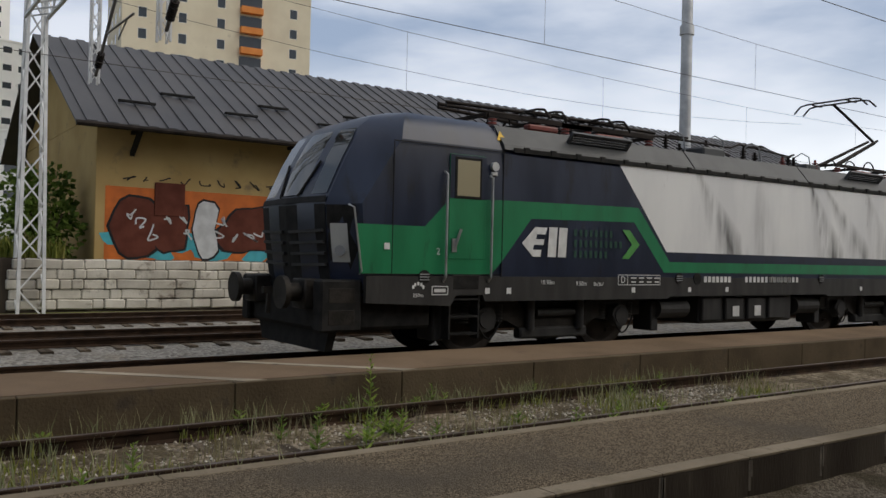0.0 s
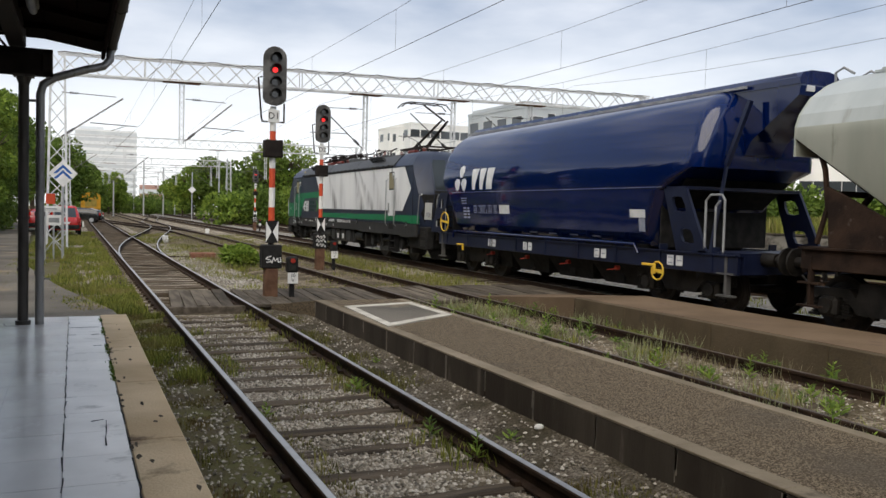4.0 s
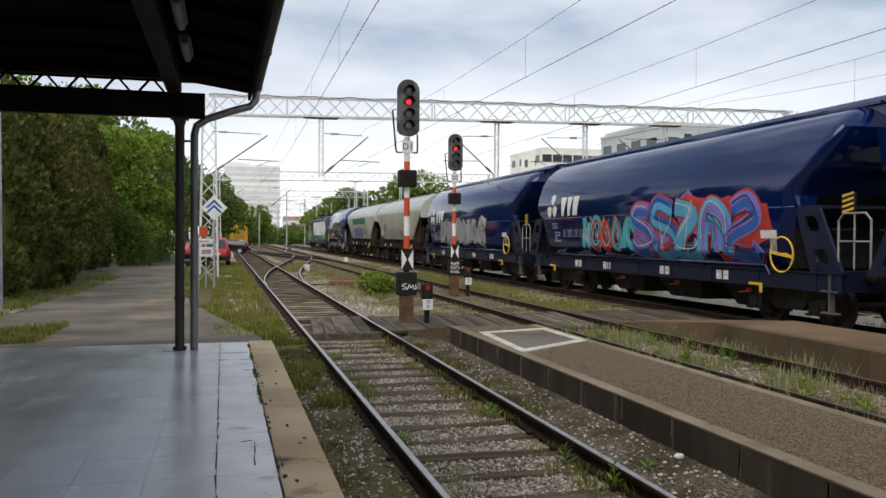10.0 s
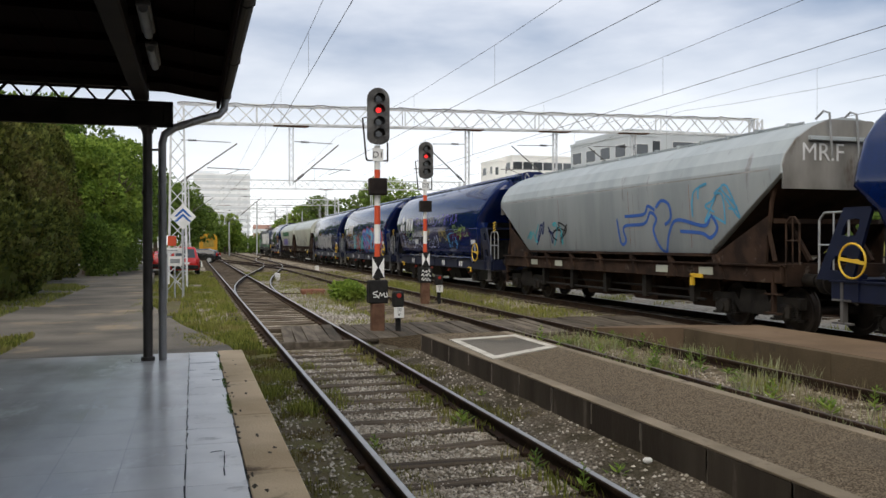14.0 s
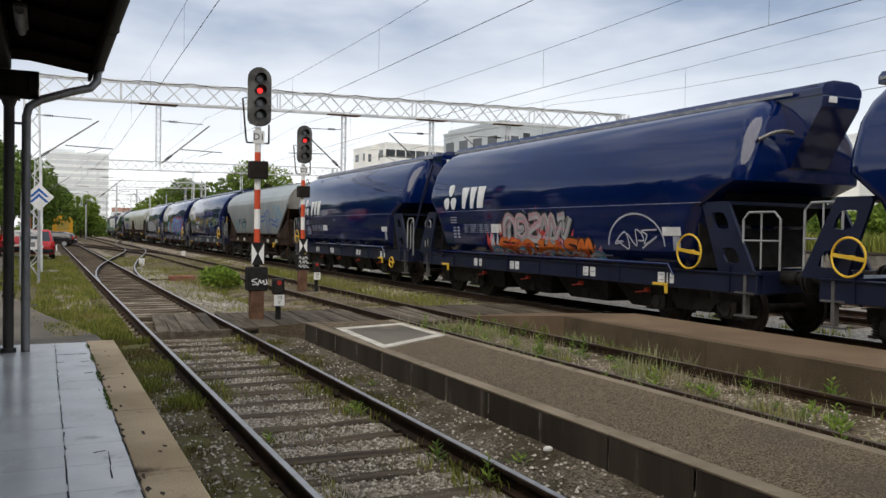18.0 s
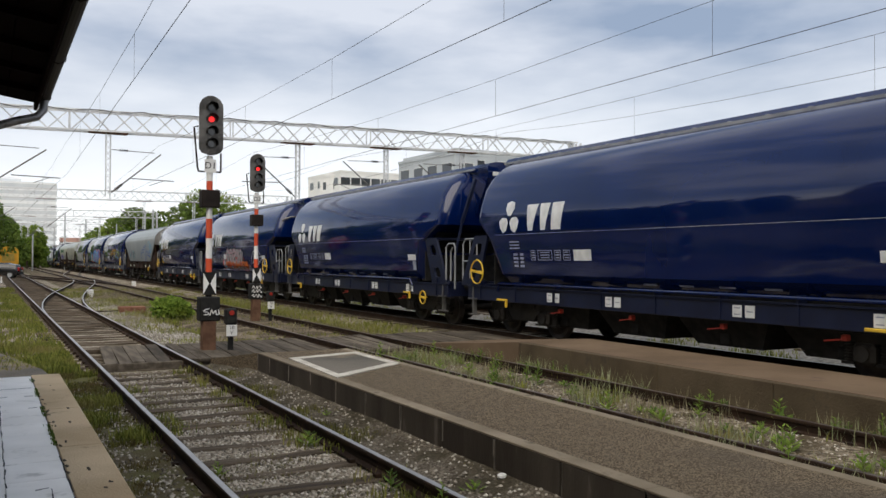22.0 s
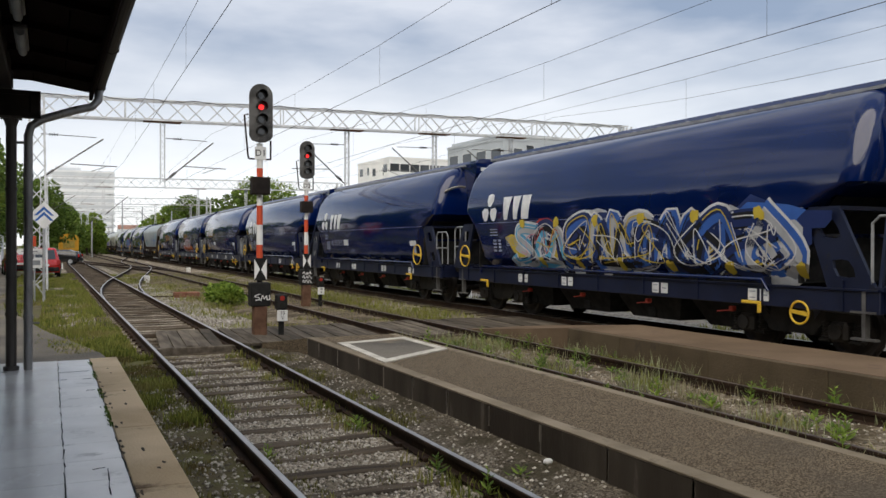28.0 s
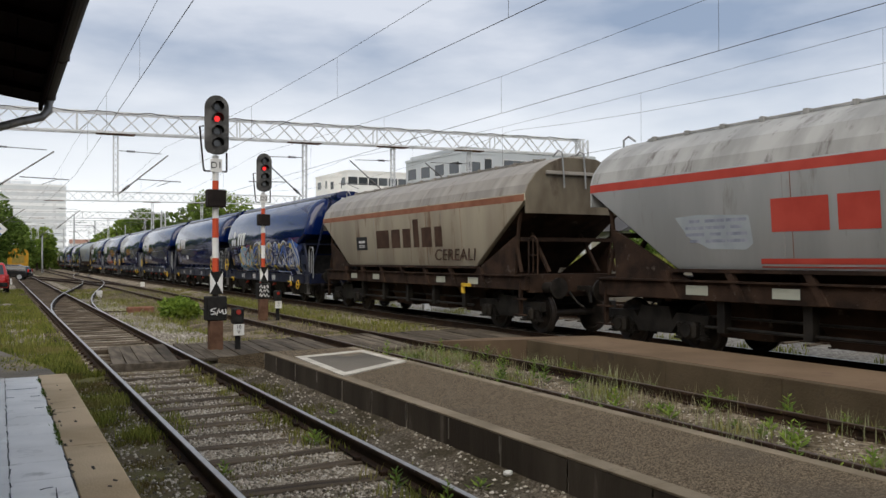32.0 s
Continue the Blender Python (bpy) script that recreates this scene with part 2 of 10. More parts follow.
M["fine_gravel"] = stones("soil_with_fine_gravel", [(0.060, 0.047, 0.033), (0.115, 0.095, 0.070), (0.26, 0.225, 0.175), (0.085, 0.067, 0.048)], 62, 1.0, dirt=(0.055, 0.046, 0.026), spots=0.14, sscale=1.8)
M["ballast_white"] = stones("ballast_stone_pale", [(0.12, 0.11, 0.095), (0.20, 0.187, 0.165), (0.30, 0.285, 0.255), (0.155, 0.143, 0.125)], 17, 1.0, dirt=(0.22, 0.19, 0.15), spots=0.05)
M["aggregate"] = stones("asphalt_exposed_aggregate", [(0.048, 0.035, 0.022), (0.105, 0.080, 0.051), (0.30, 0.238, 0.163), (0.085, 0.064, 0.041)], 100, 0.8, 0.88, dirt=(0.10, 0.085, 0.065), spots=0.03, sscale=0.6)
M["concrete"] = surface("weathered_concrete", (0.20, 0.172, 0.13), (0.31, 0.268, 0.205), 1.2, 0.9, bump=0.35, bscale=35, c3=(0.10, 0.085, 0.07), spots=0.04, sscale=2.5)
# Dark brown with paler patches, for the platform side, wall cap and core.
M["concrete_dark"] = surface("dark_brown_concrete", (0.046, 0.037, 0.029), (0.085, 0.071, 0.056), 1.1, 0.88, bump=0.4, bscale=30, c3=(0.15, 0.13, 0.105), spots=0.0, sscale=2.2, stretch=(1, 1.6, 0.35))
M["kerb"] = surface("sandy_worn_concrete", (0.50, 0.365, 0.215), (0.68, 0.52, 0.33), 0.9, 0.85, bump=0.4, bscale=45, c3=(0.17, 0.115, 0.070), spots=0.055, sscale=1.7)
M["tile"] = surface("wet_marble_tile", (0.42, 0.395, 0.355), (0.58, 0.55, 0.50), 0.8, 0.22, bump=0.03, bscale=3, c3=(0.68, 0.65, 0.60), spots=0.03, sscale=0.9, rvar=0.16, vary=0.04, stretch=(1.5, 0.7, 1), laid=True)
M["tile_pale"] = surface("wet_pale_marble", (0.66, 0.625, 0.57), (0.84, 0.80, 0.745), 1.3, 0.34, bump=0.05, bscale=9, c3=(0.40, 0.37, 0.32), spots=0.045, sscale=3, rvar=0.12, vary=0.06, laid=True)
M["asphalt"] = surface("old_asphalt", (0.105, 0.095, 0.080), (0.19, 0.17, 0.14), 0.45, 0.85, bump=0.6, bscale=110, c3=(0.30, 0.235, 0.155), spots=0.06, sscale=0.38)
M["red_clay"] = surface("brown_asphalt_crust", (0.122, 0.085, 0.054), (0.174, 0.123, 0.081), 0.8, 0.9, bump=0.3, bscale=60, c3=(0.13, 0.09, 0.065), spots=0.04, sscale=2)
M["rail_side"] = surface("rusty_rail_steel", (0.026, 0.017, 0.012), (0.055, 0.034, 0.022), 4, 0.8, 0.3, bump=0.3, bscale=60)
M["rail_top"] = surface("polished_rail_steel", (0.35, 0.335, 0.315), (0.46, 0.445, 0.42), 6, 0.34, 1.0)
M["rail_worn"] = surface("dull_rail_steel", (0.10, 0.075, 0.06), (0.18, 0.15, 0.13), 6, 0.5, 0.7)
M["sleeper"] = surface("weathered_sleeper_wood", (0.06, 0.047, 0.034), (0.135, 0.107, 0.078), 3.0, 0.92, bump=0.6, bscale=30, stretch=(0.4, 4, 4), vary=0.25, laid=True)
M["plank"] = surface("grey_crossing_plank", (0.065, 0.054, 0.041), (0.135, 0.113, 0.088), 2.0, 0.9, bump=0.5, bscale=25, stretch=(4, 0.5, 4), vary=0.3, laid=True)
M["galv"] = surface("galvanised_steel", (0.38, 0.39, 0.40), (0.52, 0.53, 0.54), 3, 0.5, 0.55, bump=0.05)
M["white_steel"] = surface("silver_painted_steel", (0.55, 0.56, 0.57), (0.70, 0.71, 0.72), 2.5, 0.55, 0.1)
M["wire"] = surface("copper_wire_dark", (0.05, 0.045, 0.04), (0.08, 0.07, 0.06), 3, 0.6, 0.5)
M["dark_iron"] = surface("dark_painted_iron", (0.014, 0.011, 0.010), (0.030, 0.024, 0.021), 2.5, 0.66, 0.1, bump=0.1, bscale=30)
# Underside's darkness is put into the board colour: near black, hardly any sheen.
M["canopy_wood"] = surface("near_black_red_boards", (0.0045, 0.0018, 0.0015), (0.009, 0.0036, 0.003), 1.5, 0.85, bump=0.2, bscale=20, stretch=(4, 0.5, 1))
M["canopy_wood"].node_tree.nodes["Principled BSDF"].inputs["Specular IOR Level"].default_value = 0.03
M["iron_post"] = surface("worn_brown_iron_post", (0.045, 0.039, 0.034), (0.085, 0.075, 0.066), 2.5, 0.55, 0.2, bump=0.1, bscale=25, c3=(0.03, 0.022, 0.018), spots=0.05, sscale=3, stretch=(2, 2, 0.5))
M["zinc"] = surface("dull_zinc_pipe", (0.11, 0.105, 0.10), (0.19, 0.185, 0.18), 3, 0.5, 0.6, bump=0.06)
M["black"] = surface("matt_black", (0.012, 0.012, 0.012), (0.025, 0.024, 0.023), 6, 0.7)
M["signal_grey"] = surface("signal_dark_grey_paint", (0.055, 0.054, 0.052), (0.135, 0.132, 0.128), 3.5, 0.7, bump=0.15, bscale=30, c3=(0.17, 0.16, 0.15), spots=0.02, sscale=9)
M["white"] = surface("white_paint", (0.66, 0.66, 0.64), (0.78, 0.78, 0.76), 3, 0.5)
M["red"] = surface("signal_red_paint", (0.50, 0.065, 0.025), (0.60, 0.09, 0.035), 3, 0.5)
M["yellow"] = surface("safety_yellow_paint", (0.60, 0.38, 0.03), (0.70, 0.46, 0.05), 5, 0.5)
M["red_lamp"] = glow("red_signal_lamp", (1.0, 0.03, 0.03), 1.3)
M["lens_off"] = glass("dark_lens", (0.02, 0.022, 0.02), 0.15)
M["tube_lamp"] = glow("pale_tube_lamp", (0.75, 0.76, 0.72), 0.0)
M["leaf"] = foliage("leaf_green", (0.04, 0.075, 0.012), (0.17, 0.25, 0.045), (0.20, 0.25, 0.05), 0.5, 0.5)
M["leaf_light"] = foliage("leaf_light_green", (0.08, 0.14, 0.02), (0.27, 0.37, 0.06), (0.28, 0.31, 0.06), 0.5, 0.5)
M["leaf_cypress"] = foliage("cypress_green_brown", (0.026, 0.042, 0.009), (0.195, 0.215, 0.046), (0.16, 0.10, 0.042), 0.5, 0.55, 0.25)
M["grass"] = foliage("grass_blades", (0.09, 0.115, 0.02), (0.30, 0.31, 0.065), (0.30, 0.25, 0.10), 0.7, 0.9)
M["grass_olive"] = foliage("olive_moss_grass", (0.070, 0.068, 0.020), (0.21, 0.20, 0.050), (0.17, 0.115, 0.055), 0.9, 1.3)
M["stalk"] = foliage("pale_green_stalks", (0.17, 0.19, 0.085), (0.40, 0.42, 0.24), (0.34, 0.30, 0.18), 0.5, 1.5)
M["dry_grass"] = foliage("dry_grass_blades", (0.16, 0.135, 0.07), (0.36, 0.32, 0.20), (0.22, 0.21, 0.10), 0.5, 1.2)
M["bark"] = surface("bark", (0.06, 0.045, 0.033), (0.12, 0.095, 0.07), 4, 0.95, bump=0.7, bscale=14, stretch=(3, 3, 0.6))

# ---- mesh helpers ----
M["rail_grey"] = surface("grey_painted_handrail", (0.20, 0.21, 0.22), (0.28, 0.29, 0.30), 3, 0.5)


class MB:
    """Collects vertices and faces of one part."""
    def __init__(self):
        self.v, self.f = [], []

    def add(self, vs, fs):
        k = len(self.v)
        self.v += [tuple(p) for p in vs]
        self.f += [tuple(i + k for i in f) for f in fs]
        return self

    def box(self, x0, x1, y0, y1, z0, z1, c=0.0, m=None):
        """A box between two corners, with chamfered edges of width c."""
        if c <= 0:
            vs = [(x, y, z) for x in (x0, x1) for y in (y0, y1) for z in (z0, z1)]
            fs = [(0, 1, 3, 2), (4, 6, 7, 5), (0, 4, 5, 1), (2, 3, 7, 6), (0, 2, 6, 4), (1, 5, 7, 3)]
        else:
            vs, idx, fs = [], {}, []
            lo, hi = (x0, y0, z0), (x1, y1, z1)
            for s in itertools.product((0, 1), repeat=3):
                for ax in range(3):
                    p = []
                    for k in range(3):
                        e = lo[k] if s[k] == 0 else hi[k]
                        d = c if s[k] == 0 else -c
                        p.append(e if k == ax else e + d)
                    idx[(s, ax)] = len(vs)
                    vs.append(p)
            for ax in range(3):
                u, w = (ax + 1) % 3, (ax + 2) % 3
                for side in (0, 1):
                    q = []
                    for a, b in ((0, 0), (1, 0), (1, 1), (0, 1)):
                        s = [0, 0, 0]
                        s[ax], s[u], s[w] = side, a, b
                        q.append(idx[(tuple(s), ax)])
                    fs.append(tuple(q if side else q[::-1]))
                for a, b in itertools.product((0, 1), repeat=2):
                    s0, s1 = [0, 0, 0], [0, 0, 0]
                    s0[u] = s1[u] = a
                    s0[w] = s1[w] = b
                    s1[ax] = 1
                    s0, s1 = tuple(s0), tuple(s1)
                    fs.append((idx[(s0, u)], idx[(s1, u)], idx[(s1, w)], idx[(s0, w)]))
            for s in itertools.product((0, 1), repeat=3):
                fs.append(tuple(idx[(s, a)] for a in range(3)))
        if m is not None:
            vs = [m @ Vector(p) for p in vs]
        return self.add(vs, fs)

    def cyl(self, p0, p1, r0, n=12, r1=None, cap=True):
        """A round bar from p0 to p1."""
        r1 = r0 if r1 is None else r1
        p0, p1 = Vector(p0), Vector(p1)
        d = (p1 - p0).normalized()
        a = d.orthogonal().normalized()
        b = d.cross(a)
        vs = []
        for p, r in ((p0, r0), (p1, r1)):
            for i in range(n):
                t = 2 * math.pi * i / n
                vs.append(p + a * (r * math.cos(t)) + b * (r * math.sin(t)))
        fs = [(i, (i + 1) % n, n + (i + 1) % n, n + i) for i in range(n)]
        if cap:
            fs += [tuple(range(n))[::-1], tuple(range(n, 2 * n))]
        return self.add(vs, fs)

    def tube(self, pts, r, n=8):
        """A round bar along a line of points."""
        ps = [Vector(p) for p in pts]
        up, rings = None, []
        for i, p in enumerate(ps):
            d = (ps[min(i + 1, len(ps) - 1)] - ps[max(0, i - 1)]).normalized()
            up = d.orthogonal().normalized() if up is None else (up - d * up.dot(d)).normalized()
            side = d.cross(up)
            rings.append([p + up * (r * math.cos(2 * math.pi * k / n)) + side * (r * math.sin(2 * math.pi * k / n)) for k in range(n)])
        return self.loft(rings)

    def lathe(self, x, y, prof, n=12):
        """A turned upright part: prof holds (radius, height) from the foot up."""
        return self.loft([[(x + r * math.cos(2 * math.pi * i / n), y + r * math.sin(2 * math.pi * i / n), z) for i in range(n)] for r, z in prof])

    def islands(self):
        """The separate pieces collected so far, each as an MB of its own."""
        root = list(range(len(self.v)))

        def find(i):
            while root[i] != i:
                root[i] = root[root[i]]
                i = root[i]
            return i
        for f in self.f:
            a = find(f[0])
            for i in f[1:]:
                root[find(i)] = a
        out = {}
        for f in self.f:
            out.setdefault(find(f[0]), []).append(f)
        res = []
        for fs in out.values():
            ids = sorted({i for f in fs for i in f})
            new_id = {i: k for k, i in enumerate(ids)}
            res.append(MB().add([self.v[i] for i in ids], [tuple(new_id[i] for i in f) for f in fs]))
        return res

    def bar(self, p0, p1, w, h=None):
        """A square bar from p0 to p1."""
        h = h or w
        p0, p1 = Vector(p0), Vector(p1)
        d = (p1 - p0).normalized()
        up = Vector((0, 0, 1)) if abs(d.z) < 0.95 else Vector((1, 0, 0))
        a = d.cross(up).normalized() * (w / 2)
        b = a.cross(d).normalized() * (h / 2)
        vs = [p + sa * a + sb * b for p in (p0, p1) for sa, sb in ((-1, -1), (1, -1), (1, 1), (-1, 1))]
        return self.add(vs, [(0, 1, 5, 4), (1, 2, 6, 5), (2, 3, 7, 6), (3, 0, 4, 7), (0, 3, 2, 1), (4, 5, 6, 7)])

    def prism(self, poly, axis, a, b):
        """A flat outline (u, w) drawn out along an axis: x takes (y, z), y takes (x, z), z takes (x, y)."""
        def at(u, w, t):
            return {"x": (t, u, w), "y": (u, t, w), "z": (u, w, t)}[axis]
        n = len(poly)
        vs = [at(u, w, a) for u, w in poly] + [at(u, w, b) for u, w in poly]
        fs = [(i, (i + 1) % n, n + (i + 1) % n, n + i) for i in range(n)]
        return self.add(vs, fs + [tuple(range(n))[::-1], tuple(range(n, 2 * n))])

    def loft(self, rings, close=True, cap=True):
        """Skins a row of rings with equal counts."""
        n = len(rings[0])
        vs = [p for r in rings for p in r]
        fs = []
        for k in range(len(rings) - 1):
            for i in range(n if close else n - 1):
                j = (i + 1) % n
                fs.append((k * n + i, k * n + j, (k + 1) * n + j, (k + 1) * n + i))
        if cap:
            fs += [tuple(range(n))[::-1], tuple(range((len(rings) - 1) * n, len(rings) * n))]
        return self.add(vs, fs)

    def ball(self, c, r, n=8, sq=(1, 1, 1)):
        rings = []
        for k in range(1, n // 2 + 1):
            t = math.pi * k / (n // 2 + 1)
            rings.append([(c[0] + sq[0] * r * math.sin(t) * math.cos(2 * math.pi * i / n), c[1] + sq[1] * r * math.sin(t) * math.sin(2 * math.pi * i / n), c[2] + sq[2] * r * math.cos(t)) for i in range(n)])
        return self.loft(rings)

    def mesh(self, name, material, smooth=False):
        me = bpy.data.meshes.new(name)
        me.from_pydata(self.v, [], self.f)
        bm = bmesh.new()
        bm.from_mesh(me)
        bmesh.ops.recalc_face_normals(bm, faces=bm.faces)
        bm.to_mesh(me)
        bm.free()
        me.materials.append(material)
        if smooth:
            me.shade_smooth()
            if smooth is not True:
                me.set_sharp_from_angle(angle=radians(smooth))
        return me


def part(name, mb, material, parent=None, label="", smooth=False):
    """Links what mb collected as one mesh object, under parent where there is one."""
    ob = new(name, mb.mesh(name, material, smooth))
    if parent is not None:
        ob.parent = parent
    return tagged(ob, label=label)


def each(name, mb, material, parent=None, label="", smooth=False):
    """Like part(), with every separate piece as an object of its own."""
    for m in mb.islands():
        part(name, m, material, parent, label, smooth)


def thing(name, label, category, group="", at=(0, 0, 0), rz=0.0, kind=""):
    ob = new(name)
    ob.empty_display_size = 0.2
    ob.matrix_basis = pose(*at, 0, 0, rz)
    return tagged(ob, label, category, group, kind)


def letters(text, size, name, material, parent, m, label="", extrude=0.002):
    """Raised lettering in the built-in font, centred on m."""
    cu = bpy.data.curves.new(name, "FONT")
    cu.body, cu.size, cu.extrude = text, size, extrude
    cu.align_x, cu.align_y = "CENTER", "CENTER"
    cu.resolution_u = 3
    tmp = bpy.data.objects.new(name, cu)
    scene.collection.objects.link(tmp)
    dg = bpy.context.evaluated_depsgraph_get()
    me = bpy.data.meshes.new_from_object(tmp.evaluated_get(dg))
    bpy.data.objects.remove(tmp)
    me.materials.clear()
    me.materials.append(material)
    ob = new(name, me)
    ob.parent = parent
    ob.matrix_basis = m
    return tagged(ob, label=label)


rng = random.Random(7)


# ---- ground, tracks, platforms ----
def structure(name, mb, material, label="", smooth=False):
    return tagged(part(name, mb, material, None, label, smooth), kind="structure")


GZ = -0.30


def ground_height(x, y):
    return GZ + 0.05 * noise.noise(Vector((x * 0.35, y * 0.35, 0))) if abs(x) < 60 and -60 < y < 160 else GZ


g = MB()
gx = [-2500, -600, -150, -60] + list(range(-40, 61, 4)) + [90, 200, 700, 2500]
gy = [-2500, -600, -150, -60] + list(range(-40, 161, 4)) + [220, 400, 900, 2500]
g.add([(x, y, ground_height(x, y)) for y in gy for x in gx], [(j * len(gx) + i, j * len(gx) + i + 1, (j + 1) * len(gx) + i + 1, (j + 1) * len(gx) + i) for j in range(len(gy) - 1) for i in range(len(gx) - 1)])
structure("ground", g, M["ground"], "bare soil and thin grass across the rail yard", smooth=True)

TRACKS = {1: (0.0, 0.0), 2: (4.78, 0.03), 3: (9.4, 0.055), 4: (14.2, 0.06), 5: (18.6, 0.06)}     # centre line and rail height
Y0, Y1 = -45.0, 260.0


def ballast_bed(name, xc, zr, material, half=1.9, y0=Y0, y1=Y1, seed=0, drop=0.166):
    """An uneven bed of stone under one track."""
    b = MB()
    prof = [(-half - 0.9, -0.30), (-half, -0.06), (-0.9, 0.0), (0.0, -0.01), (0.9, 0.0), (half, -0.06), (half + 0.9, -0.30)]
    ys = []
    y = y0
    while y < y1:
        ys.append(y)
        y += 0.35 if -8 < y < 40 else 4.0
    vs, n = [], len(prof)
    for yy in ys:
        for u, w in prof:
            k = 0.026 * noise.noise(Vector((u * 2.2 + seed, yy * 1.7, seed)))
            vs.append((xc + u, yy, zr - drop + w + k))
    b.add(vs, [(j * n + i, j * n + i + 1, (j + 1) * n + i + 1, (j + 1) * n + i) for j in range(len(ys) - 1) for i in range(n - 1)])
    return structure(name, b, material, "bed of crushed stone under the rails", smooth=True)


def rail_mesh(mb_side, mb_top, pts, z, w=0.07):
    """One rail along points (x, y): foot, web and head, and a strip of running surface."""
    for (xa, ya), (xb, yb) in zip(pts[:-1], pts[1:]):
        d = Vector((xb - xa, yb - ya, 0)).normalized()
        s = Vector((-d.y, d.x, 0))
        def ring(x, y, prof):
            return [(x + s.x * u, y + s.y * u, z + q) for u, q in prof]
        prof = [(-0.065, -0.15), (0.065, -0.15), (0.065, -0.135), (0.010, -0.115), (0.010, -0.045), (0.034, -0.035), (0.036, -0.006), (0.026, 0.0), (-0.026, 0.0), (-0.036, -0.006), (-0.034, -0.035), (-0.010, -0.045), (-0.010, -0.115), (-0.065, -0.135)]
        mb_side.loft([ring(xa, ya, prof), ring(xb, yb, prof)])
        top = [(-0.025, 0.0), (0.025, 0.0), (0.025, 0.003), (-0.025, 0.003)]
        mb_top.loft([ring(xa, ya, top), ring(xb, yb, top)])


def rail(name, pts, z, top, label):
    a, b = MB(), MB()
    rail_mesh(a, b, pts, z)
    ob = structure(name, a, M["rail_side"], label)
    part("running_surface", b, top, ob)
    return ob


for k, (xc, zr) in TRACKS.items():
    for sx in (-1, 1):
        rail("rail", [(xc + sx * 0.7525, Y0), (xc + sx * 0.7525, Y1)], zr, M["rail_top"] if k in (1, 3) else M["rail_worn"], "polished steel rail" if k in (1, 3) else "dull rusty steel rail")
ballast_bed("ballast_1", 0.0, 0.0, M["ballast"], seed=1)
ballast_bed("ballast_2", 4.78, 0.03, M["ballast_old"], seed=2, drop=0.135)
ballast_bed("ballast_3", 9.4, 0.055, M["ballast"], seed=3)
ballast_bed("ballast_4", 14.2, 0.06, M["ballast_white"], seed=4)
ballast_bed("ballast_5", 18.6, 0.06, M["ballast_white"], seed=5)

M["island_edge"] = surface("brown_worn_edge_stone", (0.165, 0.135, 0.094), (0.25, 0.207, 0.15), 1.5, 0.9, bump=0.4, bscale=40, c3=(0.10, 0.082, 0.058), spots=0.04, sscale=3)
# mossy soil between the rails and the platform sides
def verge(name, x0, x1, y0, y1, z, seed, bank=0.0, material=None):
    b = MB()
    nx, ny = 7, int((y1 - y0) / 0.22)
    b.add([(x0 + (x1 - x0) * i / nx, y0 + (y1 - y0) * j / ny, z + bank * i / nx + 0.035 * noise.noise(Vector((x0 * 3 + i * 0.9 + seed, j * 0.55, seed)))) for j in range(ny + 1) for i in range(nx + 1)], [(j * (nx + 1) + i, j * (nx + 1) + i + 1, (j + 1) * (nx + 1) + i + 1, (j + 1) * (nx + 1) + i) for j in range(ny) for i in range(nx)])
    return structure(name, b, material or M["verge"], "brown soil strip beside the rail", smooth=True)


verge("verge_platform", -1.53, -0.83, -6.0, 17.2, -0.138, 3)
verge("verge_island", 0.86, 1.51, -6.0, 17.2, -0.145, 7, 0.105, M["fine_gravel"])
verge("verge_third", 5.62, 5.96, -12.0, 17.0, -0.165, 11)

# platform with the tiled floor, on which the camera stands
PZ = 0.22
p = MB()
p.box(-14.0, -1.90, -45, 14.35, -0.35, PZ - 0.03)
structure("platform_base", p, M["concrete"])
kerb = MB()
y = -45.0
while y < 14.2:
    e = min(y + 1.95, 14.45)
    kerb.box(-1.872, -1.524, y + 0.004, e - 0.004, -0.35, PZ, 0.008)
    y += 1.95
structure("platform_kerb", kerb, M["kerb"], "sandy worn concrete kerb along the platform edge")

# low island platform between the first two tracks
IZ = 0.25
isl = MB()
isl.box(1.66, 2.95, -45, 15.5, -0.35, IZ - 0.004)
structure("island_platform", isl, M["aggregate"], "narrow low platform with exposed aggregate asphalt")
edge, wall, runs = MB(), MB(), MB()
y = -45.0
jr = random.Random(6)
while y < 15.2:
    e = min(y + 0.95, 15.5)
    edge.box(1.503, 1.66, y + 0.003, e - 0.003, IZ - 0.02, IZ, 0.004)
    edge.box(2.95, 3.08, y + 0.003, e - 0.003, IZ - 0.02, IZ, 0.004)
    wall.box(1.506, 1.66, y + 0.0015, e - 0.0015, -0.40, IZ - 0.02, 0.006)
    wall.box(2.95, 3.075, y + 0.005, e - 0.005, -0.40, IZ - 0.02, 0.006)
    for k in range(3):
        h_ = jr.uniform(0.08, 0.30)
        w_ = jr.uniform(0.004, 0.016)
        q_ = e + jr.gauss(0, 0.012)
        runs.box(1.5035, 1.53, q_ - w_, q_ + w_, IZ - 0.03 - h_, IZ - 0.03)
    y += 0.95
structure("island_edge", edge, M["island_edge"], "worn concrete edge stones of the island platform")
iw = structure("island_wall", wall, M["concrete_dark"], "dark brown concrete side of the island platform")
tagged(part("lime_run", runs, surface("lime_run", (0.17, 0.15, 0.125), (0.27, 0.24, 0.20), 6, 0.9), iw, "pale lime runs at the joints"), kind="stuff")

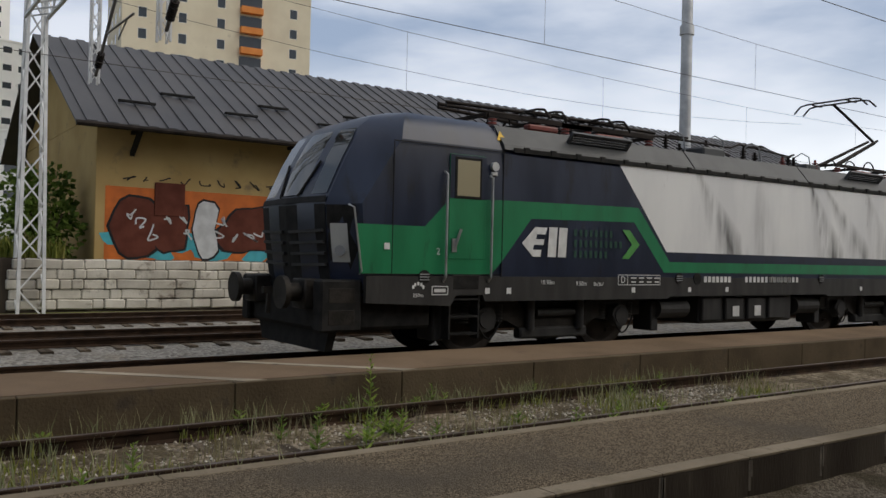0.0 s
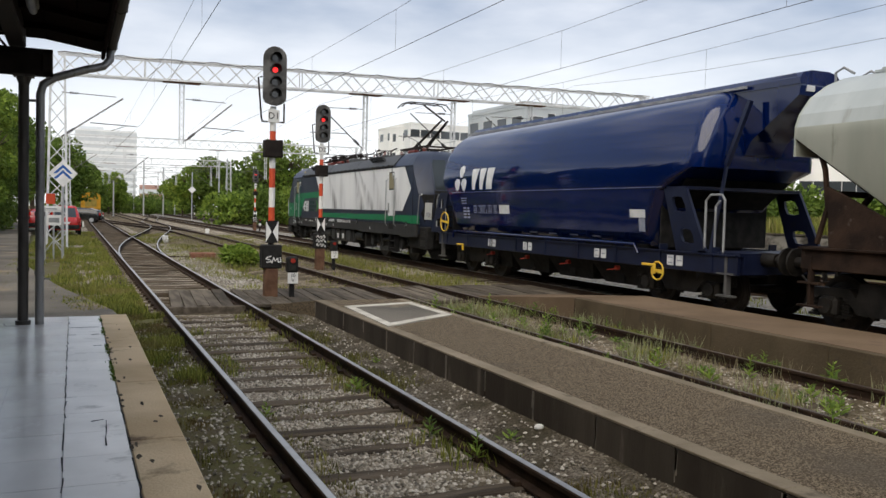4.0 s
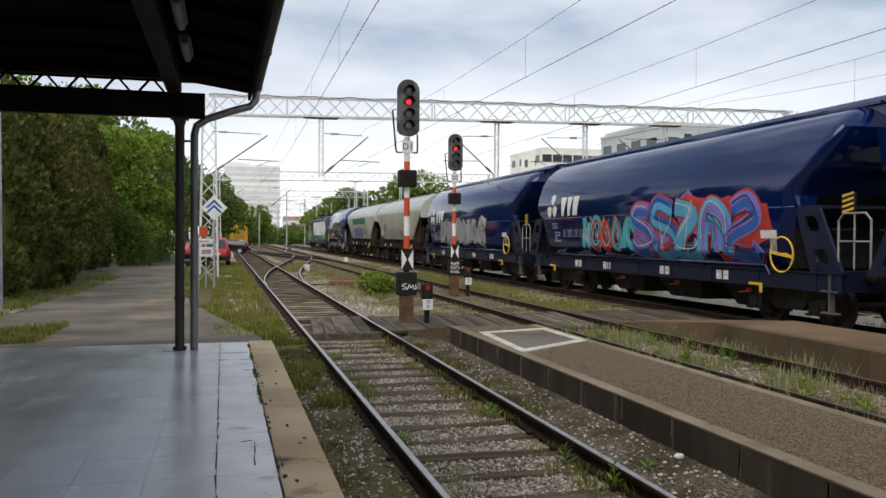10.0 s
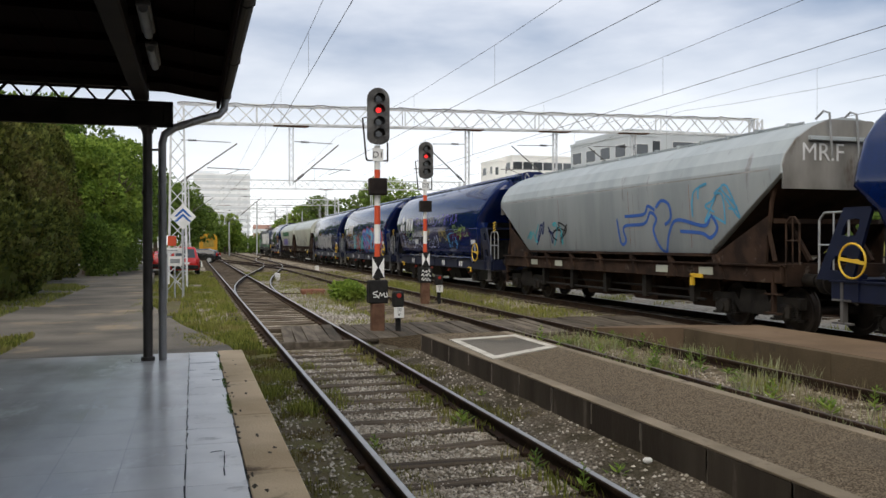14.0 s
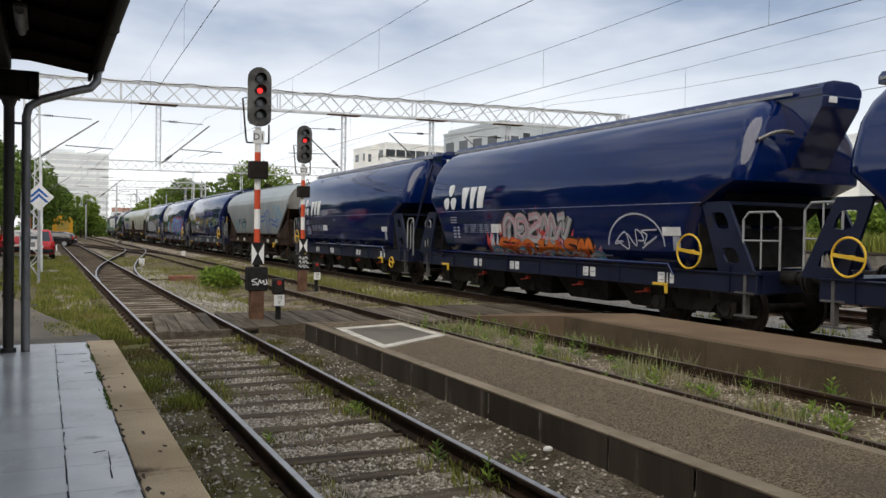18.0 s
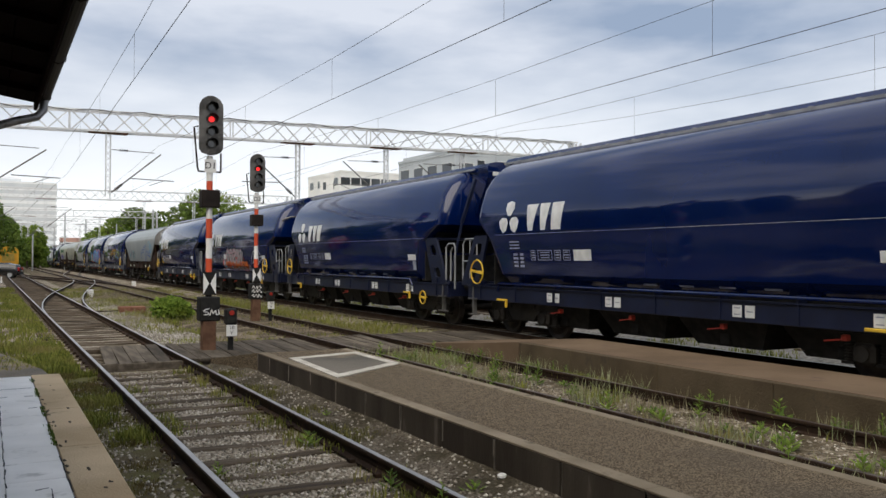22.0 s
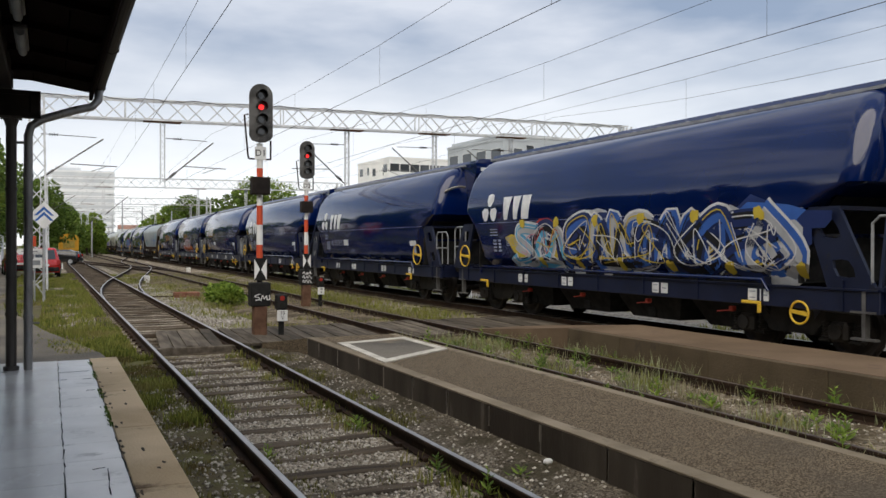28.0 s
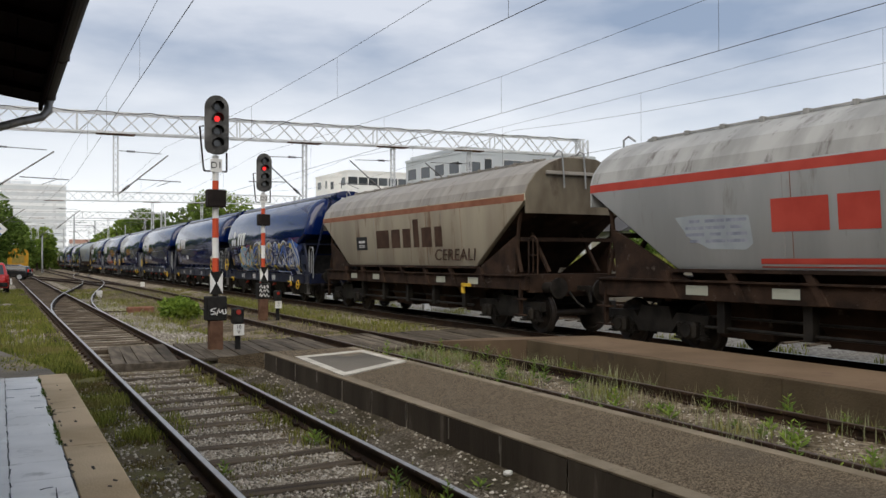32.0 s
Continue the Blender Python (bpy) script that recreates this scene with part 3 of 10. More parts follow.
# the island platform runs down to the board crossing
iramp = MB()
iramp.add([(1.52, 15.49, IZ - 0.004), (3.06, 15.49, IZ - 0.004), (3.3, 17.5, -0.015), (1.15, 17.25, -0.015), (1.52, 15.49, -0.40), (3.06, 15.49, -0.40), (3.3, 17.5, -0.40), (1.15, 17.25, -0.40)], [(0, 1, 2, 3), (0, 3, 7, 4), (1, 5, 6, 2), (2, 6, 7, 3)])
structure("island_ramp", iramp, M["aggregate"], "worn asphalt ramp from the island platform to the crossing")
M["gravel_pale"] = stones("pale_gravel", [(0.20, 0.18, 0.15), (0.34, 0.32, 0.28), (0.52, 0.49, 0.44), (0.28, 0.25, 0.21)], 22, 1.0, dirt=(0.15, 0.13, 0.075), spots=0.08, sscale=0.9)
gp_ = MB()
nx_, ny_ = 8, 60
gp_.add([(0.98 + (1.5 + 0.25 * math.sin(j * 0.4)) * i / nx_, 20.8 + 26.0 * j / ny_, -0.150 + 0.03 * noise.noise(Vector((i * 0.8, j * 0.7, 2.2))) - 0.12 * (i / nx_) ** 4) for j in range(ny_ + 1) for i in range(nx_ + 1)], [(j * (nx_ + 1) + i, j * (nx_ + 1) + i + 1, (j + 1) * (nx_ + 1) + i + 1, (j + 1) * (nx_ + 1) + i) for j in range(ny_) for i in range(nx_)])
structure("gravel_patch", gp_, M["gravel_pale"], "pale loose gravel beside the turnout", smooth=True)

# third platform beside the train
P3Z = 0.32
p3 = MB()
p3.box(6.1, 7.55, -45, 14.5, -0.35, P3Z)
structure("far_platform", p3, M["red_clay"], "low brown asphalt platform")
p3w = MB()
y = -45.0
while y < 14.4:
    e = min(y + 2.0, 14.5)
    p3w.box(5.97, 6.1, y + 0.005, e - 0.005, -0.40, P3Z - 0.004, 0.008)
    y += 2.0
structure("far_platform_wall", p3w, M["platform_side"], "mottled brown concrete side of the brown platform")
ramp = MB()
ramp.add([(5.97, 14.5, P3Z), (7.55, 14.5, P3Z), (7.6, 18.0, 0.0), (5.6, 18.0, 0.0), (5.97, 14.5, -0.35), (7.55, 14.5, -0.35), (7.6, 18.0, -0.35), (5.6, 18.0, -0.35)], [(0, 1, 2, 3), (0, 3, 7, 4), (1, 5, 6, 2)])
structure("far_platform_ramp", ramp, M["red_clay"], "brown asphalt ramp down to the crossing")

# asphalt yard past the platform end
ya = MB()
YARD = ((14.35, -1.55, 0.11), (17.0, -1.6, -0.02), (22.0, -2.5, -0.06), (30.0, -3.6, -0.09), (60.0, -4.6, -0.10), (110.0, -4.6, -0.10))
ya.add([p_ for y, xe, z in YARD for p_ in ((-30.0, y, z), (xe, y, z))], [(2 * k, 2 * k + 1, 2 * k + 3, 2 * k + 2) for k in range(len(YARD) - 1)])
structure("asphalt_yard", ya, M["asphalt"], "patched old asphalt beside the platform end")


# ---- platform floor, hatch, crossing ----
def pieces(name, me_list, parent, poses):
    for k, m in enumerate(poses):
        o = new(name, me_list[k % len(me_list)])
        o.parent = parent
        o.matrix_basis = m


hatch = thing("inspection_hatch", "dark asphalt hatch with a cracked white painted frame", "hatch")
hc = [Vector((1.58, 12.15)), Vector((2.96, 13.15)), Vector((2.97, 14.87)), Vector((1.70, 14.5))]
hm = sum(hc, Vector((0, 0))) / 4
hi = [hm + (p_ - hm) * 0.80 for p_ in hc]
fr = MB()
for k in range(4):
    j = (k + 1) % 4
    q4 = [hc[k], hc[j], hi[j], hi[k]]
    fr.add([(p_.x, p_.y, z) for z in (IZ - 0.02, IZ + 0.012) for p_ in q4], [(0, 1, 2, 3), (7, 6, 5, 4), (0, 4, 5, 1), (1, 5, 6, 2), (2, 6, 7, 3), (3, 7, 4, 0)])
part("frame", fr, surface("chalky_white_paint", (0.42, 0.39, 0.33), (0.58, 0.55, 0.48), 3, 0.85, c3=(0.25, 0.22, 0.18), spots=0.02, sscale=6), hatch, "worn white frame")
part("cover", MB().prism([(p_.x, p_.y) for p_ in hi], "z", IZ - 0.02, IZ + 0.006), M["asphalt"], hatch)

crossing = thing("board_crossing", "grey weathered board crossing over the tracks", "crossing")
CR0, CR1 = 17.3, 20.4
plank_me = []
for k in range(4):
    plank_me.append(MB().box(-0.105, 0.105, -(CR1 - CR0) / 2 + 0.03 * k, (CR1 - CR0) / 2 - 0.02 * k, -0.06, 0.0, 0.008).mesh("plank", M["plank"]))
crnd = random.Random(12)
poses_ = []
x = -0.62
while x < 8.6:
    if min(abs(abs(x - xc) - 0.7525) for xc in (0.0, 4.78)) > 0.16:
        poses_.append(pose(x, (CR0 + CR1) / 2 + crnd.uniform(-0.06, 0.06) + 0.12 * x * 0.35, -0.02 + crnd.uniform(-0.012, 0.008), crnd.uniform(-0.4, 0.4), crnd.uniform(-1.5, 1.5), crnd.uniform(-0.6, 0.6) - 4.0))
    x += 0.225
pieces("plank", plank_me, crossing, poses_)
part("bearer", MB().box(-0.62, 8.5, CR0 + 0.3, CR0 + 0.5, -0.22, -0.075).box(-0.62, 8.5, CR1 - 0.1, CR1 + 0.1, -0.22, -0.075), M["sleeper"], crossing)
part("edge_board", MB().box(-0.66, 0.66, CR0 - 0.02, CR0 + 0.05, -0.24, -0.03, 0.01).box(0.86, 4.0, CR0 + 0.15, CR0 + 0.22, -0.24, -0.03, 0.01), M["plank"], crossing)

# ---- canopy over the platform ----
canopy = thing("platform_canopy", "dark red-brown timber canopy on iron posts with a lattice girder", "canopy")
PY = 13.66
def soffit(x):
    """Underside of the roof: it falls to the eave past the beam and is level behind it."""
    return 3.83 + 0.15 * min(0.75, -1.84 - x)


roof_ = MB()
for i in range(34):
    x1_ = -1.84 - 0.36 * i
    x0_ = x1_ - 0.36
    z1_, z0_ = soffit(x1_), soffit(x0_)
    roof_.add([(x0_ + 0.006, -40, z0_), (x1_ - 0.006, -40, z1_), (x1_ - 0.006, 14.15, z1_), (x0_ + 0.006, 14.15, z0_), (x0_, -40, z0_ + 0.12), (x1_, -40, z1_ + 0.12), (x1_, 14.15, z1_ + 0.12), (x0_, 14.15, z0_ + 0.12)], [(0, 1, 2, 3), (4, 7, 6, 5), (0, 3, 7, 4), (1, 5, 6, 2), (2, 6, 7, 3), (0, 4, 5, 1)])
each("roof_board", roof_, M["canopy_wood"], canopy, "near-black red soffit board")
for k in range(16):
    yy = 13.2 - 1.1 * k
    raf = MB()
    raf.loft([[(x, yy - 0.05, soffit(x) - 0.07), (x, yy + 0.05, soffit(x) - 0.07), (x, yy + 0.05, soffit(x) + 0.01), (x, yy - 0.05, soffit(x) + 0.01)] for x in (-14.0, -2.55, -1.95)])
    raf.loft([[(x, yy - 0.05, z0_), (x, yy + 0.05, z0_), (x, yy + 0.05, soffit(x) + 0.01), (x, yy - 0.05, soffit(x) + 0.01)] for x, z0_ in ((-1.95, soffit(-1.95) - 0.07), (-1.83, soffit(-1.83) - 0.03))])
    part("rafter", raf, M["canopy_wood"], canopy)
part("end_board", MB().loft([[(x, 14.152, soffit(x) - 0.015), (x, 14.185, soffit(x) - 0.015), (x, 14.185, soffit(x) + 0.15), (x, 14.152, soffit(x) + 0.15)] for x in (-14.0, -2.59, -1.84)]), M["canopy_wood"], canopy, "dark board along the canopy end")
part("longitudinal_beam", MB().box(-2.98, -2.78, -40, 13.78, 3.72, 3.98, 0.02), M["dark_iron"], canopy)
gd = MB()
gd.box(-14, -2.47, PY - 0.05, PY + 0.05, 3.645, 3.70).box(-14, -2.47, PY - 0.05, PY + 0.05, 3.36, 3.42).box(-14, -2.47, PY - 0.012, PY + 0.012, 3.42, 3.645).box(-2.60, -2.47, PY - 0.05, PY + 0.05, 3.36, 3.70, 0.02)
gd.box(-14, -3.0, PY - 0.05, PY + 0.05, 3.88, 3.93)
each("girder", gd, M["dark_iron"], canopy, "dark riveted iron girder")
lat = MB()
x = -3.0
while x > -13.5:
    lat.bar((x, PY, 3.70), (x - 0.16, PY, 3.89), 0.03).bar((x - 0.16, PY, 3.89), (x - 0.32, PY, 3.70), 0.03)
    x -= 0.44
each("lattice_bar", lat, M["dark_iron"], canopy)
for px, py in ((-2.80, PY), (-2.80, 7.2), (-2.80, -5.0)):
    if py > 10:
        po = MB().cyl((px, py, PZ), (px, py, 3.36), 0.062, 16).cyl((px, py, PZ), (px, py, PZ + 0.05), 0.09, 16).cyl((px, py, 3.25), (px, py, 3.36), 0.062, 16, 0.10).box(px - 0.12, px + 0.12, py - 0.1, py + 0.1, 3.34, 3.37)
        for zz in (0.9, 1.55, 2.45):
            po.cyl((px, py, zz), (px, py, zz + 0.04), 0.072, 16)
        part("post", po, M["iron_post"], canopy, "dark round iron post")
fas = MB().box(-1.89, -1.845, -40, 14.2, 3.72, 3.98, 0.01)
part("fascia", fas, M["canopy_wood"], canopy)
gut = MB()
prof = [(-0.075 * math.cos(a * math.pi / 8), -0.075 * math.sin(a * math.pi / 8)) for a in range(9)]
gut.loft([[(-1.775 + u, yy, 3.88 + w_) for u, w_ in prof] for yy in (-40, 14.25)], close=False, cap=False)
gut.loft([[(-1.775 + u * 0.94, yy, 3.885 + w_ * 0.94) for u, w_ in prof] for yy in (-40, 14.25)], close=False, cap=False)
for k in range(8):
    yy = 13.9 - 2.4 * k
    gut.tube([(-1.85, yy, 3.90), (-1.845, yy, 3.83), (-1.775, yy, 3.797), (-1.705, yy, 3.83), (-1.70, yy, 3.89)], 0.007, 6)
part("gutter", gut, surface("dark_painted_gutter", (0.016, 0.011, 0.010), (0.032, 0.024, 0.021), 2.5, 0.6), canopy, "dark half round gutter")
pipe = MB().tube([(-1.78, 13.9, 3.84), (-1.79, 13.87, 3.68), (-1.87, 13.82, 3.58), (-2.10, 13.74, 3.50), (-2.45, 13.67, 3.36), (-2.58, 13.64, 3.26), (-2.61, 13.63, 3.14), (-2.61, 13.63, PZ)], 0.052, 14)
for zz in (0.85, 1.6, 2.4, 2.62):
    pipe.cyl((-2.61, 13.63, zz), (-2.61, 13.63, zz + 0.05), 0.062, 14)
pipe.bar((-2.61, 13.63, 3.05), (-2.80, 13.66, 3.05), 0.03).bar((-2.61, 13.63, 0.8), (-2.48, 13.63, 0.8), 0.02)
part("downpipe", pipe, surface("weathered_zinc_downpipe", (0.16, 0.155, 0.15), (0.30, 0.29, 0.28), 2.2, 0.45, 0.45, bump=0.06, c3=(0.10, 0.085, 0.07), spots=0.03, sscale=3, stretch=(2, 2, 0.5)), canopy, "dull grey bent downpipe", smooth=50)
for yy in (4.4, 6.4, 8.3, 9.75, 11.25):
    lamp = thing("tube_lamp", "unlit pale tube lamp under the canopy", "lamp", "canopy lamps", at=(-2.62, yy, 3.80))
    part("housing", MB().box(-0.06, 0.06, -0.5, 0.5, 0.0, 0.05, 0.01).bar((0, -0.3, 0.04), (0, -0.3, 0.2), 0.02).bar((0, 0.3, 0.04), (0, 0.3, 0.2), 0.02), M["zinc"], lamp)
    part("diffuser", MB().cyl((0, -0.48, -0.02), (0, 0.48, -0.02), 0.040, 12), M["rail_grey"], lamp)
# unseen wall that closes the platform, enlarged to darken the wagons' reflections
sw = MB().box(-14.4, -14.0, -40, 22.0, -0.3, 11.5)
structure("wall_station", sw, surface("unseen_wall_plaster", (0.30, 0.25, 0.17), (0.38, 0.32, 0.22), 0.8, 0.9, bump=0.2))

# ---- signals ----
def rail_signal(x, y, plate, label, s=1.0, dwarf_text="10\nV", lit=1, base=-0.2):
    t = thing("rail_signal", label, "signal", "main signals", at=(x, y, 0))
    H = 5.02
    head = MB()
    n = 10
    outline = [(0.235 * math.cos(math.pi * k / n), 4.785 + 0.235 * math.sin(math.pi * k / n)) for k in range(n + 1)] + [(-0.235 * math.cos(math.pi * k / n), 4.0 - 0.16 * math.sin(math.pi * k / n)) for k in range(n + 1)]
    head.prism(outline, "y", -0.12, -0.08)
    hd = part("backboard", head, M["signal_grey"], t, "rounded dark grey signal head")
    part("housing", MB().box(-0.16, 0.16, -0.08, 0.14, 3.9, 4.9, 0.03), M["signal_grey"], t)
    for k, z in enumerate((4.78, 4.55, 4.30, 4.06)):
        hood = MB()
        prof = [(0.105 * math.cos(radians(a)), 0.105 * math.sin(radians(a))) for a in range(-20, 201, 20)]
        hood.loft([[(u, yy, z + w_) for u, w_ in prof] for yy in (-0.10, -0.30)], close=False, cap=False)
        part("lamp_hood", hood, M["black"], t)
        part("lens", MB().cyl((0, -0.12, z), (0, -0.135, z), 0.054 if k == lit else 0.066, 18), M["red_lamp"] if k == lit else M["lens_off"], t, "glowing red lens" if k == lit else "")
    fr_ = MB().tube([(-0.22, 0.0, 3.52), (-0.24, 0.0, 3.6), (-0.30, 0.05, 4.4), (-0.22, 0.05, 4.42)], 0.018, 6).tube([(0.22, 0.0, 3.52), (0.22, 0.0, 3.9)], 0.018, 6).bar((-0.22, 0, 3.52), (0.22, 0, 3.52), 0.03)
    part("bracket", fr_, M["dark_iron"], t)
    pl = part("name_plate", MB().box(-0.115, 0.115, -0.075, -0.06, 3.50, 3.76, 0.004), M["white"], t, "white name plate")
    letters(plate, 0.185, "lettering", M["black"], t, Matrix.Translation((0, -0.078, 3.63)) @ Euler((radians(90), 0, 0)).to_matrix().to_4x4())
    zs = [3.83, 3.33, 2.80, 2.58, 2.19, 1.79, 1.52]
    for k, (a, b) in enumerate(zip(zs[:-1], zs[1:])):
        part("mast_band", MB().cyl((0, 0, b), (0, 0, a), 0.062, 14), M["red"] if k % 2 else M["white"], t, "red painted band" if k % 2 else "white painted band")
    part("mast_foot", MB().cyl((0, 0, base - 0.2), (0, 0, 1.54), 0.06, 14), M["dark_iron"], t)
    part("indicator_box", MB().box(-0.18, 0.18, -0.16, 0.10, 2.80, 3.15, 0.015).box(-0.15, 0.15, -0.165, -0.16, 2.83, 3.12), M["dark_iron"], t, "small dark indicator box")
    sq = MB().box(-0.13, 0.13, -0.085, -0.07, 1.07, 1.52)
    part("hourglass_plate", sq, M["black"], t)
    # white side triangles on black
    dia = MB().add([(-0.125, -0.089, 1.51), (-0.125, -0.089, 1.08), (-0.012, -0.089, 1.295), (0.125, -0.089, 1.51), (0.125, -0.089, 1.08), (0.012, -0.089, 1.295)], [(0, 1, 2), (3, 5, 4)])
    part("hourglass_mark", dia, M["white"], t, "pale side triangles")
    bx = part("equipment_box", MB().box(-0.20, 0.20, -0.14, 0.16, 0.55, 1.03, 0.02), M["black"], t, "black box with a white scrawl")
    d = MB()
    if plate == "D1":
        lines = [[(-0.02, 0.80), (-0.10, 0.78), (-0.13, 0.75), (-0.05, 0.73), (-0.02, 0.69), (-0.12, 0.68)], [(-0.01, 0.66), (0.03, 0.78), (0.06, 0.70), (0.11, 0.77), (0.12, 0.68), (0.18, 0.69), (0.16, 0.78)]]
    else:
        rr = random.Random(int(x * 10))
        lines = [stroke_xz(rr, 0.0, z, 0.15, 0.06) for z in (0.92, 0.80, 0.66)]
    for pts in lines:
        for a, b in zip(pts[:-1], pts[1:]):
            d.bar((a[0], -0.146, a[1]), (b[0], -0.146, b[1]), 0.012, 0.018)
    part("scrawl", d, M["white"], t)
    part("base", MB().box(-0.13, 0.13, -0.13, 0.13, base - 0.25, 0.55, 0.02), surface("rusty_base", (0.10, 0.055, 0.035), (0.16, 0.09, 0.06), 5, 0.9, bump=0.3), t)
    # small shunting signal beside the mast
    dw = thing("dwarf_signal", "small black dwarf signal with a white number plate", "signal", "dwarf signals", at=(x + 0.38, y - 0.25, 0))
    part("housing", MB().box(-0.115, 0.115, -0.08, 0.1, 0.48, 0.80, 0.03), M["black"], dw)
    for z in (0.72, 0.57):
        part("lens", MB().cyl((0, -0.08, z), (0, -0.10, z), 0.05, 14), surface("dim_red_lens", (0.25, 0.02, 0.015), (0.3, 0.03, 0.02), 3, 0.2) if z > 0.6 else M["lens_off"], dw)
    part("post", MB().box(-0.05, 0.05, -0.03, 0.03, base - 0.2, 0.5), M["black"], dw)
    part("number_plate", MB().box(-0.105, 0.105, -0.10, -0.085, 0.26, 0.48, 0.004), M["white"], dw)
    for k, tx in enumerate(dwarf_text.split("\n")):
        letters(tx, 0.10, "lettering", M["black"], dw, Matrix.Translation((0, -0.103, 0.425 - 0.10 * k)) @ Euler((radians(90), 0, 0)).to_matrix().to_4x4())
    return t


def stroke_xz(rr, cx, cz, rx, rz):
    return [(cx - rx + 2 * rx * k / 9 + rr.uniform(-0.02, 0.02), cz + rz * math.sin(k * 2.1 + rr.uniform(-0.5, 0.5))) for k in range(10)]


rail_signal(1.47, 18.86, "D1", "tall red and white banded signal showing a red light")
rail_signal(4.86, 27.4, "D2", "red and white banded signal with D2 plate showing red")
rail_signal(11.8, 73.0, "D3", "distant banded signal showing a red light")
rail_signal(22.3, 70.0, "D4", "distant banded signal beside the old warehouse")

# diamond sign on a white lattice post, with small plates
sg = thing("diamond_sign", "white diamond sign with two blue chevrons on a post", "sign", at=(-2.55, 33.0, 0))
part("post", MB().cyl((0, 0, -0.4), (0, 0, 3.1), 0.045, 10).cyl((-0.55, 0.05, -0.4), (-0.55, 0.05, 1.6), 0.03, 8).bar((-0.55, 0.05, 0.1), (0, 0, 0.9), 0.03).bar((-0.55, 0.05, 0.9), (0, 0, 0.1), 0.03).bar((-0.55, 0.05, 1.5), (0, 0, 1.5), 0.03), M["galv"], sg)
part("board", MB().prism([(0, 3.22), (0.46, 2.76), (0, 2.30), (-0.46, 2.76)], "y", -0.07, -0.05), M["white"], sg)
ch = MB()
for z in (2.90, 2.72):
    ch.add([(-0.30, -0.075, z - 0.14), (0, -0.075, z + 0.16), (0.30, -0.075, z - 0.14), (0.20, -0.075, z - 0.14), (0, -0.075, z + 0.05), (-0.20, -0.075, z - 0.14)], [(0, 1, 4, 5), (1, 2, 3, 4)])
part("chevron", ch, surface("sign_blue", (0.02, 0.09, 0.32), (0.03, 0.12, 0.40), 3, 0.5), sg, "blue chevron")
ps = thing("small_signs", "small red and white direction signs on a post", "sign", at=(-2.95, 34.0, 0))
part("red_plate", MB().box(-0.15, 0.15, -0.03, -0.01, 1.72, 2.08), M["red"], ps)
part("arrow_plate", MB().prism([(-0.5, 1.55), (-0.38, 1.65), (0.42, 1.65), (0.42, 1.45), (-0.38, 1.45)], "y", -0.03, -0.01), M["white"], ps)
part("blue_plate", MB().box(-0.12, 0.34, -0.04, -0.02, 0.98, 1.34), M["white"], ps)
part("mark", MB().box(-0.06, 0.28, -0.045, -0.04, 1.08, 1.24).box(-0.3, 0.2, -0.035, -0.03, 1.53, 1.57), M["rail_grey"], ps)
part("post", MB().cyl((0.1, 0, -0.4), (0.1, 0, 2.1), 0.03, 8), M["galv"], ps)
ks = thing("kilometre_stone", "small white kilometre stone between the tracks", "marker stone", at=(11.8, 40.5, 0))
part("stone", MB().box(-0.18, 0.18, -0.12, 0.12, -0.3, 0.55, 0.04), M["white"], ks)
part("number_mark", MB().box(-0.05, 0.05, -0.125, -0.12, 0.28, 0.42).box(-0.1, 0.1, -0.125, -0.12, 0.12, 0.2), M["black"], ks)
gp = thing("lamp_post", "tapered galvanised steel lamp post with old stickers", "lamp post", at=(-7.36, 23.4, 0))
part("pole", MB().cyl((0, 0, -0.1), (0, 0, 9.0), 0.125, 12, 0.06), M["galv"], gp, smooth=40)
part("base_plate", MB().box(-0.5, 0.5, -0.5, 0.5, -0.3, -0.02, 0.02), M["concrete"], gp)
part("sticker", MB().box(-0.06, 0.06, -0.122, -0.105, 1.55, 1.75).box(-0.045, 0.045, -0.117, -0.10, 2.45, 2.55), M["white"], gp)

# ---- catenary gantries and wires ----
GY = [-1.8, 43.5, 92.0, 131.0, 160.0, 195.0]


def lattice_mast(mb, x, y, z0, z1, w0=0.85, w1=0.55, step=0.75, leg=0.09):
    n = max(2, int((z1 - z0) / step))
    def c(k, sx, sy):
        t = k / n
        w = (w0 + (w1 - w0) * t) / 2
        return (x + sx * w, y + sy * w * 0.8, z0 + (z1 - z0) * t)
    for sx, sy in ((-1, -1), (1, -1), (1, 1), (-1, 1)):
        mb.bar(c(0, sx, sy), c(n, sx, sy), leg)
    for k in range(n):
        for (a, b), (p, q_) in (((-1, -1), (1, -1)), ((1, -1), (1, 1)), ((1, 1), (-1, 1)), ((-1, 1), (-1, -1))):
            s, e = ((a, b), (p, q_)) if k % 2 else ((p, q_), (a, b))
            mb.bar(c(k, *s), c(k + 1, *e), leg * 0.5)


